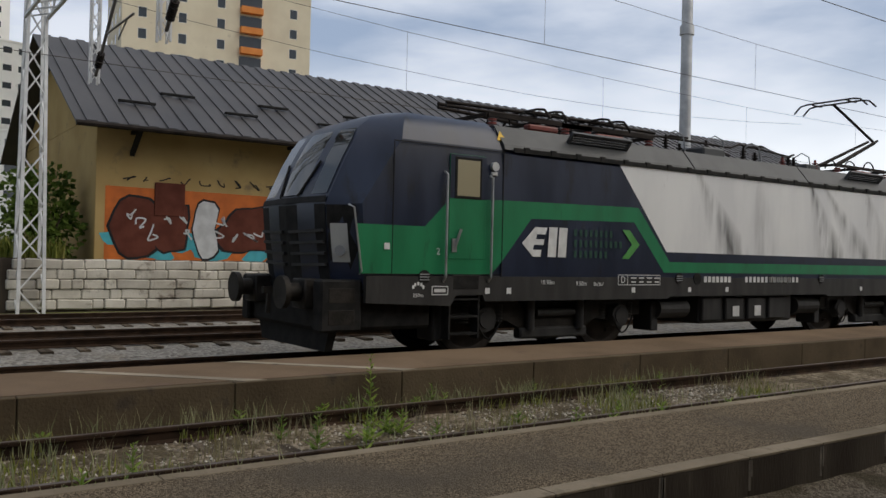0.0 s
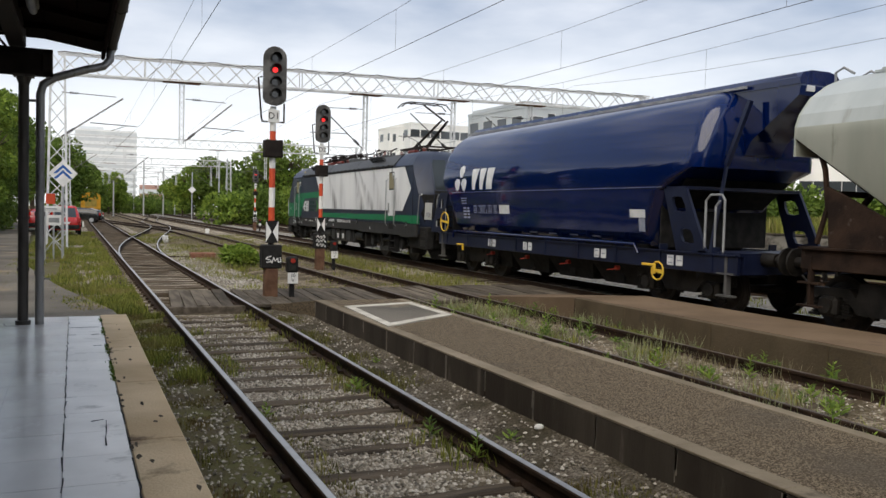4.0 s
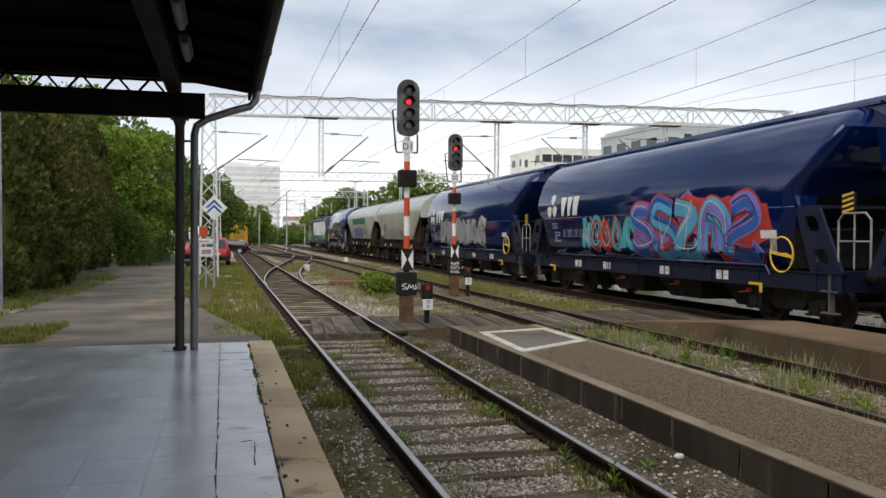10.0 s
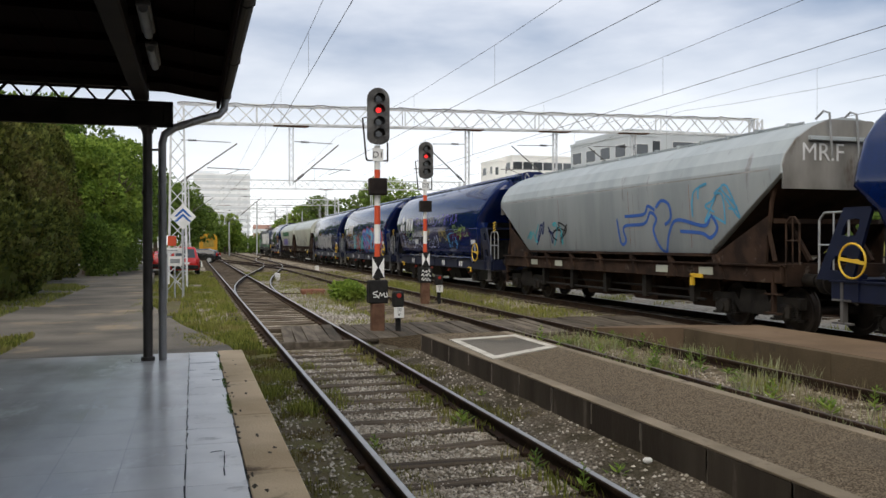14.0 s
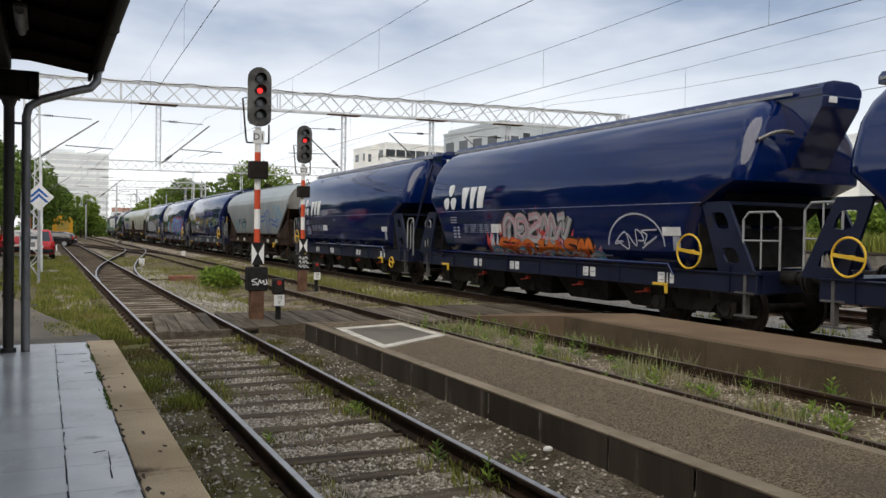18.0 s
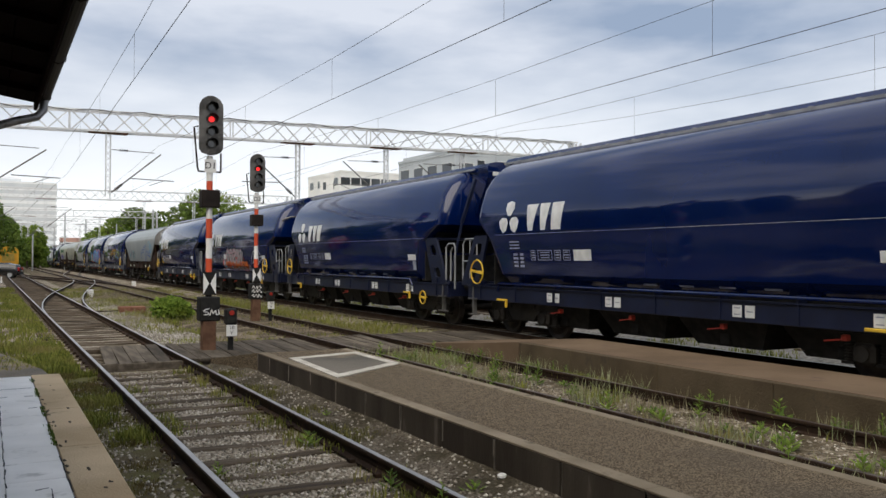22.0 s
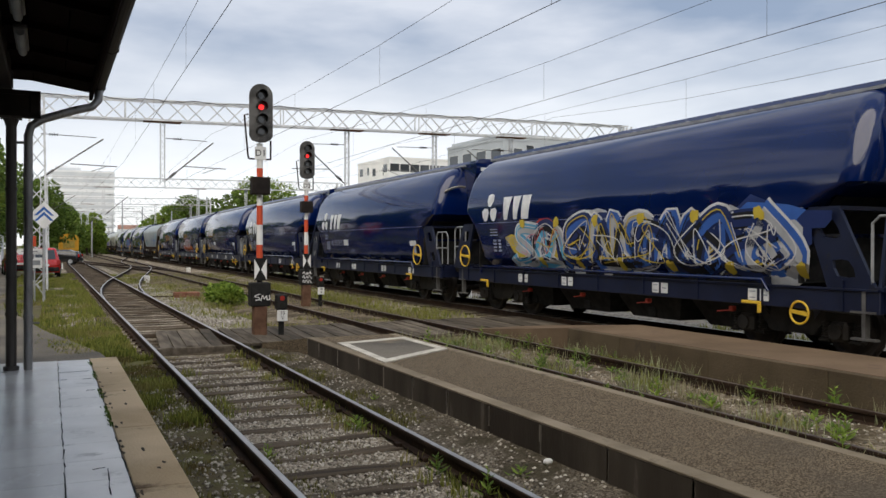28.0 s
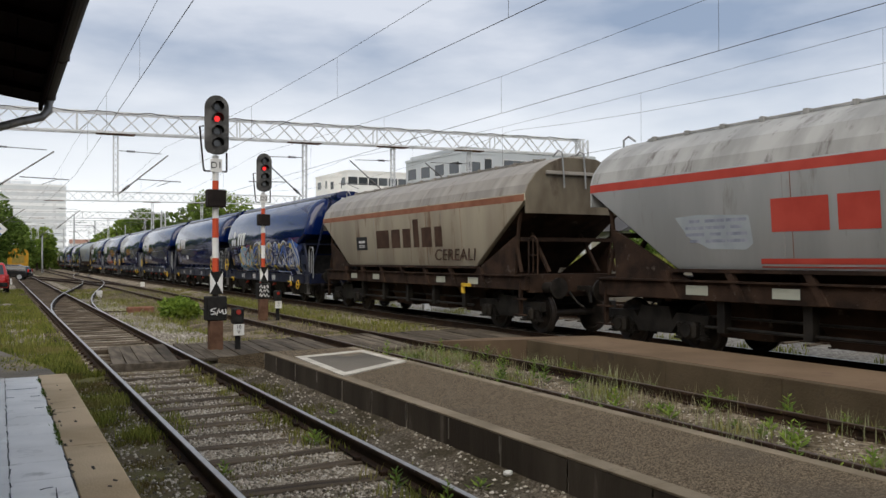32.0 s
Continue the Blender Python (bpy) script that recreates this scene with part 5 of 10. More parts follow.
def graffiti(parent, side, seed, y0, y1, z0, z1, letters_n, fills, outline, accents, label, back=(), bold=1.0):
    """A row of fat interlocking strokes, outlined, filled in two colours and scratched with highlights, on a mist of blots."""
    rnd = random.Random(seed)
    d = Decal(side)
    w = (y0 - y1) / letters_n
    h = z1 - z0
    for k in range(len(back) * letters_n):
        d.poly(blob(rnd, y0 - w * letters_n * rnd.random(), z0 + h * rnd.uniform(0.15, 0.9), w * rnd.uniform(0.3, 0.7), h * rnd.uniform(0.15, 0.32), 12, 0.4), back[k % len(back)], 0.004 + 0.00012 * k)
    for i in range(letters_n):
        cy = y0 - w * (i + 0.5)
        lean, lift = rnd.uniform(-0.15, 0.25) * w, 0.0006 * i
        f, g = fills[i % len(fills)], fills[(i + 1) % len(fills)]
        turn = rnd.random() < 0.5
        for line in SKELETONS[rnd.randrange(len(SKELETONS))]:
            line = [(1 - u if turn else u, v) for u, v in line]
            pts = smooth_line([(cy - (u - 0.5) * w * 1.12 - lean * (v - 0.5) + rnd.gauss(0, 0.05) * w, z0 + h * (0.1 + 0.8 * v) + rnd.gauss(0, 0.035) * h) for u, v in line])
            fat = min(0.33 * w, 0.27 * h) * bold
            d.ribbon(pts, fat + 0.10, outline, 0.010 + lift)
            d.ribbon(pts, fat, f, 0.016 + lift)
            d.ribbon([(a, b - 0.16 * fat) for a, b in pts], fat * 0.45, g, 0.022 + lift)
            d.ribbon([(a + 0.10 * fat, b + 0.26 * fat) for a, b in pts[1:-2]] or pts, 0.024, rnd.choice(accents), 0.028 + lift)
        d.ribbon(stroke(rnd, cy, (z0 + z1) / 2, w * 0.46, h * 0.45, 5, 20), 0.022, rnd.choice(accents), 0.030 + lift)
    d.put("graffiti", parent, label)


def tag(parent, side, seed, cy, cz, ry, rz, mat, n=3, w=0.03, label="sprayed scrawl"):
    rnd = random.Random(seed)
    d = Decal(side)
    for i in range(n):
        d.ribbon(stroke(rnd, cy + ry * (1 - 2 * (i + 0.5) / n), cz, ry / n * 1.3, rz, 6, 30), w, mat, 0.013 + 0.001 * i)
    d.put("scrawl", parent, label)


# -- shared meshes of the running gear --
def wheel_meshes():
    solid, tread = MB(), MB()
    for sx in (-1, 1):
        prof = [(0.08, 0.76), (0.12, 0.80), (0.36, 0.755), (0.40, 0.775), (0.455, 0.775), (0.46, 0.70), (0.485, 0.69), (0.485, 0.66), (0.40, 0.655), (0.36, 0.70), (0.12, 0.68), (0.08, 0.66)]
        n = 28
        rings = [[(sx * x, r * math.cos(2 * math.pi * i / n), r * math.sin(2 * math.pi * i / n)) for r, x in prof] for i in range(n)]
        rings.append(rings[0])
        solid.loft(rings, cap=False)
        tprof = [(0.462, 0.772), (0.462, 0.70), (0.458, 0.70), (0.458, 0.772)]
        rings = [[(sx * x, r * math.cos(2 * math.pi * i / n), r * math.sin(2 * math.pi * i / n)) for r, x in tprof] for i in range(n)]
        rings.append(rings[0])
        tread.loft(rings, cap=False)
        for k in range(3):
            a = 2 * math.pi * k / 3
            solid.box(-0.02, 0.02, -0.05, 0.05, -0.02, 0.02, m=Matrix.Translation((sx * 0.79, 0.25 * math.cos(a), 0.25 * math.sin(a))))
    solid.cyl((-1.02, 0, 0), (1.02, 0, 0), 0.08, 12)
    return solid.mesh("wheelset", M["wheel"], 35), tread.mesh("tread", M["wheel_tread"], 35)


WHEEL_ME, TREAD_ME = wheel_meshes()


def wheelset(parent, y, scale=1.0, name="wheelset"):
    ob = new(name, WHEEL_ME)
    ob.parent = parent
    ob.matrix_basis = pose(0, y, 0.46 * scale) @ Matrix.Diagonal((1, scale, scale, 1))
    t = new("tread", TREAD_ME)
    t.parent = ob
    return ob


def bogie_meshes(wb):
    """Side frames, axle boxes, springs and brake gear of a freight bogie centred on y = 0."""
    out = []
    br = MB()
    h = wb / 2
    for sx in (-1, 1):
        x0, x1 = sorted((sx * 0.93, sx * 1.07))
        fr = MB().prism([(-h - 0.42, 0.52), (-h - 0.42, 0.72), (-h + 0.35, 0.74), (-0.45, 0.60), (-0.38, 0.84), (0.38, 0.84), (0.45, 0.60), (h - 0.35, 0.74), (h + 0.42, 0.72), (h + 0.42, 0.52), (h + 0.22, 0.60), (h - 0.28, 0.60), (0.42, 0.36), (-0.42, 0.36), (-h + 0.28, 0.60), (-h - 0.22, 0.60)], "x", x0, x1)
        out.append(("side_frame", fr.mesh("side_frame", M["bogie"])))
        for s in (-1, 1):
            a = s * h
            x0, x1 = sorted((sx * 0.92, sx * 1.16))
            ab = MB().box(x0, x1, a - 0.17, a + 0.17, 0.30, 0.60, 0.05).cyl((sx * 1.15, a, 0.46), (sx * 1.20, a, 0.46), 0.12, 14)
            for q in (-0.27, 0.27):
                sp = MB()
                sp.lathe(sx * 1.02, a + q, [(0.058, 0.33)] + [(r_, 0.34 + k * 0.042 + d_) for k in range(6) for r_, d_ in ((0.06, 0.0), (0.086, 0.007), (0.086, 0.022), (0.06, 0.03))] + [(0.058, 0.60)])
                out.append(("spring", sp.mesh("spring", M["bogie"])))
                ab.box(*sorted((sx * 0.95, sx * 1.10)), a + q - 0.10, a + q + 0.10, 0.29, 0.33)
            out.append(("axle_box", ab.mesh("axle_box", M["bogie"])))
        br.cyl((sx * 0.86, -h, 0.62), (sx * 0.86, h, 0.62), 0.03, 8)
        br.box(*sorted((sx * 0.70, sx * 0.80)), -h + 0.50, -h + 0.58, 0.28, 0.66)
        br.box(*sorted((sx * 0.70, sx * 0.80)), h - 0.58, h - 0.50, 0.28, 0.66)
    out.append(("bolster", MB().box(-1.0, 1.0, -0.28, 0.28, 0.60, 0.82, 0.04).box(-0.95, 0.95, -0.06, 0.06, 0.82, 0.98).mesh("bolster", M["bogie"])))
    out.append(("brake_rigging", br.mesh("brake_rigging", M["bogie"])))
    return out


BOGIE_ME = bogie_meshes(1.82)
WHEELS = []          # wheelsets that turn: object, place along the bogie, radius


def bogie(parent, y, wb=1.82):
    b = new("bogie")
    b.parent = parent
    b.matrix_basis = pose(0, y, 0)
    for n, me in BOGIE_ME:
        o = new(n, me)
        o.parent = b
    for s in (-1, 1):
        w = new("wheelset", WHEEL_ME)
        w.parent = b
        w.matrix_basis = pose(0, s * wb / 2, 0.46)
        WHEELS.append((w, s * wb / 2, 0.46))
    return b


def buffer_mesh(sx, sgn):
    mb = MB()
    mb.cyl((sx, sgn * -0.62, 1.06), (sx, sgn * -0.25, 1.06), 0.12, 14)
    mb.cyl((sx, sgn * -0.25, 1.06), (sx, sgn * -0.06, 1.06), 0.09, 14)
    mb.cyl((sx, sgn * -0.06, 1.06), (sx, sgn * -0.02, 1.06), 0.23, 18)
    return mb.mesh("buffer", M["bogie"], 40)


BUF_F, BUF_R = [[buffer_mesh(sx, sgn) for sx in (-0.875, 0.875)] for sgn in (1, -1)]
hook = MB().bar((0, -0.5, 1.04), (0, 0.0, 1.04), 0.08, 0.1).bar((0, -0.12, 1.0), (0, -0.05, 0.72), 0.06)
hook.tube([(0.25, -0.5, 0.95), (0.25, -0.22, 0.72), (0.22, 0.0, 0.62)], 0.025)
HOOK_ME = hook.mesh("coupling", M["bogie"])


def running_gear(w, L, pivots):
    for y in pivots:
        bogie(w, y)
    for me, y, r in ((BUF_F[0], 0, 0), (BUF_F[1], 0, 0), (BUF_R[0], -L, 0), (BUF_R[1], -L, 0), (HOOK_ME, 0, 0), (HOOK_ME, -L, 180)):
        o = new("buffer" if me is not HOOK_ME else "coupling", me)
        o.parent = w
        o.matrix_basis = pose(0, y, 0, 0, 0, r)


def shell(levels, r=0.22):
    """A body from level rings (z, half width, front y, rear y) with rounded corners."""
    rings = []
    steps = 3 if r < 0.3 else 6
    for z, hw, yf, yr in levels:
        ring = []
        q = min(r, 0.75 * hw)
        for cx, cy, a0 in ((hw - q, yf - q, 0), (-hw + q, yf - q, 90), (-hw + q, yr + q, 180), (hw - q, yr + q, 270)):
            for k in range(steps + 1):
                a = radians(a0 + 90 / steps * k)
                ring.append((cx + q * math.cos(a), cy + q * math.sin(a), z))
        rings.append(ring)
    return MB().loft(rings)


def side_of(levels):
    zs, hs = [l[0] for l in levels], [l[1] for l in levels]
    return lambda z: float(np.interp(z, zs, hs))


def plate_with_hole(mb, corners, holes, x0, x1):
    """A steel plate between four corners (y, z) with oval openings stacked between its ends."""
    (a, b, c, d) = [Vector(p) for p in corners]
    n = len(holes)
    for k in range(n):
        t0, t1 = k / n, (k + 1) / n
        q = [a.lerp(d, t0), b.lerp(c, t0), b.lerp(c, t1), a.lerp(d, t1)]
        m = sum(q, Vector((0, 0))) / 4
        outer, inner = [], []
        for i in range(4):
            p, nx = q[i], q[(i + 1) % 4]
            for t in (0.0, 0.5):
                o = p.lerp(nx, t)
                outer.append(o)
                inner.append(m + (o - m) * (holes[k] * (0.92 if t else 0.78)))
        vs = [(x0, p.x, p.y) for p in outer] + [(x0, p.x, p.y) for p in inner] + [(x1, p.x, p.y) for p in outer] + [(x1, p.x, p.y) for p in inner]
        fs = []
        for i in range(8):
            j = (i + 1) % 8
            fs += [(i, j, 8 + j, 8 + i), (16 + i, 24 + i, 24 + j, 16 + j), (8 + i, 8 + j, 24 + j, 24 + i), (i, 16 + i, 16 + j, j)]
        mb.add(vs, fs)


def hand_wheel(parent, y, z, x, mat, r=0.30):
    mb = MB()
    n = 24
    mb.tube([(x, y + r * math.cos(2 * math.pi * i / n), z + r * math.sin(2 * math.pi * i / n)) for i in range(n + 1)], 0.018, 6)
    a = 0.12
    mb.bar((x, y - r * math.cos(a), z - r * math.sin(a)), (x, y + r * math.cos(a), z + r * math.sin(a)), 0.02, 0.055)
    mb.cyl((x, y, z), (x + 0.12, y, z), 0.03, 8)
    return part("hand_wheel", mb, mat, parent, "round yellow hand brake wheel")


def cage(parent, y0, y1, z0, z1, x, mat=None):
    """A tubular hand rail round a platform end."""
    mb = MB()
    k = 0.12
    mb.tube([(x, y0, z0), (x, y0, z1 - k), (x, y0 - k, z1), (x, y1 + k, z1), (x, y1, z1 - k), (x, y1, z0)], 0.02, 8)
    mb.tube([(x, y0, (z0 + z1) / 2), (x, y1, (z0 + z1) / 2)], 0.016, 8)
    mb.tube([(x, (y0 + y1) / 2, z0), (x, (y0 + y1) / 2, z1)], 0.016, 8)
    return part("hand_rail", mb, mat or M["rail_grey"], parent)


def ladder(parent, x0, x1, y, z0, z1, mat, n=7):
    mb = MB()
    for x in (x0, x1):
        mb.tube([(x, y, z0), (x, y, z1)], 0.02, 8)
    for i in range(n):
        z = z0 + (z1 - z0) * (i + 0.5) / n
        mb.bar((x0, y, z), (x1, y, z), 0.05, 0.025)
    return part("ladder", mb, mat, parent)


def small_marks(d, rnd, y, z, dim, white):
    """The block of data panels beside the mark: rows of small bars and boxes."""
    for r in range(3):
        d.rect(y, z - 0.07 * r, rnd.uniform(0.30, 0.42), 0.028, dim, 0.006)
    for r in range(4):
        for k in range(2):
            if rnd.random() < 0.85:
                d.rect(y - 0.02 - 0.24 * k, z - 0.28 - 0.085 * r, rnd.uniform(0.12, 0.22), 0.05, white, 0.006)
    x = y - 0.62
    for wd in (0.16, 0.50, 0.20, 0.22):
        for h in (-1, 1):
            d.rect(x - wd / 2, z - 0.30 + 0.10 * h, wd, 0.014, white, 0.006)
            d.rect(x - (0 if h < 0 else wd), z - 0.30, 0.014, 0.21, white, 0.006)
        for k in range(3):
            d.rect(x - wd / 2, z - 0.24 - 0.055 * k, wd * rnd.uniform(0.5, 0.85), 0.022, white, 0.006)
        x -= wd + 0.10
    d.rect(x - 0.30, z - 0.30, 0.56, 0.22, M["mark_white"], 0.006)


def owner_mark(d, y, z, s, mat):
    """The owner's mark: a three-armed sign and three slanted blocks, as plain shapes."""
    for a in (90, 210, 330):
        c, sn = math.cos(radians(a)), math.sin(radians(a))
        pts = [(0.07, -0.06), (0.22, -0.17), (0.36, -0.15), (0.40, 0.0), (0.36, 0.15), (0.22, 0.17), (0.07, 0.06)]
        d.poly([(y - s * (u * c - v * sn), z + s * (u * sn + v * c)) for u, v in pts], mat, 0.006)
    q = y - s * 0.62
    for w, e in ((0.42, 0.13), (0.36, 0.10), (0.40, 0.04)):
        d.poly([(q - e * s, z - 0.28 * s), (q - (w - e) * s, z - 0.28 * s), (q - (w + 0.04) * s, z + 0.28 * s), (q - 0.04 * s, z + 0.28 * s)], mat, 0.006)
        q -= (w + 0.07) * s


# -- blue covered hopper, two variants --
def blue_hopper(L, body_front, body_rear, cap_rear, variant, label, marks=True):
    w = thing("hopper_wagon", label, "wagon", "wagons of the freight train")
    f, r = -body_front, -body_rear
    lo_r, lo_f = (r + 1.05, f - 0.55)
    levels = [(1.16, 1.18, lo_f - 0.5, lo_r + 0.45), (1.42, 1.40, lo_f - 0.35, lo_r + 0.3), (2.25, 1.49, lo_f + 0.05, lo_r - 0.05), (2.52, 1.50, f - 0.18, r + 0.42), (2.66, 1.488, f, r + 0.05), (2.82, 1.465, f, r + 0.02), (3.0, 1.425, f, r), (3.35, 1.305, f - 0.02, r + 0.02), (3.62, 1.13, f - 0.08, r + 0.08), (3.82, 0.90, f - 0.15, r + 0.18), (3.95, 0.62, f - 0.2, r + 0.28), (4.0, 0.40, f - 0.25, r + 0.35)]
    if variant == "b":
        back = {2.52: 1.05, 2.66: 0.95, 2.82: 0.78, 3.0: 0.60, 3.35: 0.25, 3.62: 0.10}
        levels = [(z, hw, a, r + back[z] if z in back else b) for z, hw, a, b in levels]
    levels = [(z if z < 3.0 else 3.0 + (z - 3.0) * 1.13, hw, a, b) for z, hw, a, b in levels]
    part("body", shell(levels, 0.31), M["blue"], w, "gloss dark blue rounded steel hopper", smooth=32)
    side = side_of(levels)
    roof = MB()
    prof = [(-0.46, 4.05), (-0.46, 4.16), (-0.38, 4.25), (-0.2, 4.29), (0.2, 4.29), (0.38, 4.25), (0.46, 4.16), (0.46, 4.05)]
    roof.prism(prof, "y", -0.75, -cap_rear)
    each("roof_hatch", roof, M["blue"], w, smooth=30)
    rim = MB()
    for sx in (-1, 1):
        rim.bar((sx * 0.54, f + 0.1, 4.115), (sx * 0.54, r - 0.1, 4.115), 0.05, 0.05)
        n = int(L)
        for i in range(n):
            yy = f - 0.5 - i * (body_rear - body_front - 1) / n
            rim.box(*sorted((sx * 0.48, sx * 0.55)), yy - 0.03, yy + 0.03, 4.10, 4.16)
    each("hatch_rim", rim, M["rail_grey"] if variant != "b" else M["blue"], w)
    seam = Decal(side)
    seam.rect((f + r) / 2, 2.31, body_rear - body_front - 1.9, 0.009, M["mark_dim"], 0.003)
    seam.put("seam", w)
    hood = MB()
    hood.prism([(r + 0.05, 3.3), (r + 0.4, 4.12), (-cap_rear + 0.14, 4.24), (-cap_rear + 0.03, 4.17), (-cap_rear, 4.02), (-cap_rear + 0.03, 3.86), (r - 0.16, 3.15), (r - 0.02, 2.9)], "x", -0.44, 0.44)
    each("end_hood", hood, M["blue"], w)
    lab = MB().box(-0.30, -0.12, -cap_rear - 0.006, -cap_rear + 0.02, 3.93, 4.03)
    part("label_plate", lab, M["mark_white"], w)
    arc = MB()
    arc.tube([(-1.18 + 0.10 * i, r - 0.01 - 0.03 * i, 3.32 + 0.16 * math.sin(0.35 * i)) for i in range(7)], 0.035, 6)
    if variant == "a":
        part("lever", arc, M["zinc"], w, "worn bare metal lever")
    part("air_pipe", MB().tube([(-1.47, f - 1.05, 1.02), (-1.49, f - 1.15, 1.20), (-1.49, r + 1.75, 1.20), (-1.47, r + 1.65, 1.02)], 0.03, 8), M["blue"], w, "blue pipe along the foot of the body", smooth=40)
    # underframe
    sill = MB()
    for sx in (-1, 1):
        sill.box(*sorted((sx * 1.34, sx * 1.44)), -L + 0.60, -0.60, 0.78, 1.10, 0.012)
        sill.box(*sorted((sx * 1.38, sx * 1.48)), -L + 0.60, -0.60, 1.10, 1.125)
        for i in range(9):
            yy = -1.2 - i * (L - 2.4) / 8
            sill.box(*sorted((sx * 1.28, sx * 1.46)), yy - 0.02, yy + 0.02, 0.80, 1.24)
    each("side_sill", sill, M["blue_frame"], w)
    cross = MB()
    for y in (-0.62, -2.4, -4.5, -7.0, -L + 4.5, -L + 2.4, -L + 0.62):
        cross.box(-1.34, 1.34, y - 0.08, y + 0.08, 0.80, 1.12)
    cross.box(-0.3, 0.3, -L + 0.6, -0.6, 0.85, 1.1)
    each("cross_member", cross, M["blue_frame"], w)
    chute = MB()
    for k in range(4):
        yc = f - 2.9 - k * (body_rear - body_front - 5.8) / 3
        chute.loft([[(-1.25, yc + 1.25, 1.2), (1.25, yc + 1.25, 1.2), (1.25, yc - 1.25, 1.2), (-1.25, yc - 1.25, 1.2)], [(-0.85, yc + 0.70, 0.30), (0.85, yc + 0.70, 0.30), (0.85, yc - 0.70, 0.30), (-0.85, yc - 0.70, 0.30)]])
        chute.box(-0.95, -0.70, yc - 0.10, yc + 0.10, 0.35, 0.62)
    each("discharge_chute", chute, M["black"], w)
    red = MB()
    for k in range(4):
        yc = f - 2.9 - k * (body_rear - body_front - 5.8) / 3
        red.box(-1.27, -1.17, yc - 0.28, yc - 0.18, 0.62, 0.71, 0.015).bar((-1.22, yc - 0.2, 0.64), (-1.22, yc + 0.12, 0.60), 0.022)
    each("valve_handle", red, M["text_red"], w, "red painted valve handle")
    for name, ye, s in (("end_frame", r + 1.0, -1), ("end_frame", f - 0.5, 1)):
        pl = MB()
        for x0, x1 in ((-1.42, -1.36), (1.36, 1.42)):
            plate_with_hole(pl, [(ye, 2.28), (ye + s * 0.62, 2.28), (ye + s * 1.22, 1.12), (ye + s * 0.42, 1.12)], (0.55, 0.50), x0, x1)
        pl.box(-1.40, 1.40, *sorted((ye + s * 0.05, ye + s * 0.62)), 2.26, 2.32)
        part(name, pl, M["blue_frame"], w, "dark steel end support with oval openings")
    # Slope sheets are black: the overhang's shade is put into their colour.
    inner = MB()
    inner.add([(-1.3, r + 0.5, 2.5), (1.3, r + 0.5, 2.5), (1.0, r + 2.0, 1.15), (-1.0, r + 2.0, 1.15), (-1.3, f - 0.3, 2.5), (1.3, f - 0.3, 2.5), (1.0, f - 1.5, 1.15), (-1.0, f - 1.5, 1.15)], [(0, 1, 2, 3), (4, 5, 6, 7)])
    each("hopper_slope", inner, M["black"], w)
    # Added black plates stand for the shade in the gap between wagons.
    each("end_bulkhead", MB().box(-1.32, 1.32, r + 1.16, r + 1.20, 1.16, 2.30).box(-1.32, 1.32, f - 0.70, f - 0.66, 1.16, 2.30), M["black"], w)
    deck = MB().box(-1.42, 1.42, -L + 0.55, r + 0.0, 1.10, 1.16).box(-1.42, 1.42, f - 0.4, -0.55, 1.10, 1.16)
    each("end_deck", deck, M["blue_frame"], w)
    if variant == "a":
        cage(w, r + 0.05, r - 0.72, 1.2, 2.12, -1.40)
        cage(w, -0.62, -1.0, 1.2, 2.12, -1.40) if body_front > 0.8 else None
        hand_wheel(w, r + 1.15, 1.45, -1.56, M["yellow"])
    elif variant == "plain":
        part("grab_rail", MB().tube([(-1.40, r - 0.15, 1.2), (-1.40, r - 0.15, 2.05), (-1.40, r - 0.27, 2.15), (-1.40, r - 0.55, 2.15), (-1.40, r - 0.62, 2.05), (-1.40, r - 0.62, 1.0)], 0.022, 8).tube([(-1.40, r - 0.40, 1.2), (-1.40, r - 0.40, 1.95), (-1.40, r - 0.50, 2.05)], 0.02, 8), M["rail_grey"], w)
        part("brace", MB().bar((-1.35, r - 0.25, 1.15), (-0.9, r - 0.08, 2.7), 0.05).bar((-0.9, r - 0.08, 2.7), (-0.62, r - 0.30, 3.85), 0.08), M["blue_frame"], w)
        cage(w, -0.28, -0.95, 1.16, 2.25, -1.40)
        hand_wheel(w, -1.15, 1.45, -1.52, M["yellow"], 0.28)
        hand_wheel(w, r + 1.05, 0.72, -1.46, M["yellow"], 0.17)
    else:
        cage(w, r - 0.1, r - 0.85, 1.2, 2.15, -1.40)
        part("warning_board", MB().box(-1.30, -1.26, r - 0.35, r - 0.05, 2.15, 2.5), M["black"], w)
        st = MB()
        for k in range(4):
            st.add([(-1.305, r - 0.06, 2.16 + 0.09 * k), (-1.305, r - 0.34, 2.22 + 0.09 * k), (-1.305, r - 0.34, 2.26 + 0.09 * k), (-1.305, r - 0.06, 2.20 + 0.09 * k)], [(0, 1, 2, 3)])
        part("warning_stripe", st, M["yellow"], w)
        hand_wheel(w, r + 1.2, 1.42, -1.56, M["yellow"], 0.33)
    steps = MB()
    for y in (-0.85, -L + 0.85):
        steps.bar((-1.40, y, 1.1), (-1.40, y, 0.42), 0.06, 0.10).bar((-1.42, y - 0.2, 0.42), (-1.42, y + 0.2, 0.42), 0.10, 0.03).bar((-1.42, y - 0.2, 0.80), (-1.42, y + 0.2, 0.80), 0.10, 0.03)
    each("step", steps, M["zinc"], w)
    lev = MB()
    for y in (-2.2, -L + 2.9):
        lev.box(-1.50, -1.45, y - 0.20, y + 0.20, 0.80, 0.85, 0.01)
        lev.box(-1.50, -1.45, y - 0.20, y - 0.14, 0.66, 0.80, 0.01)
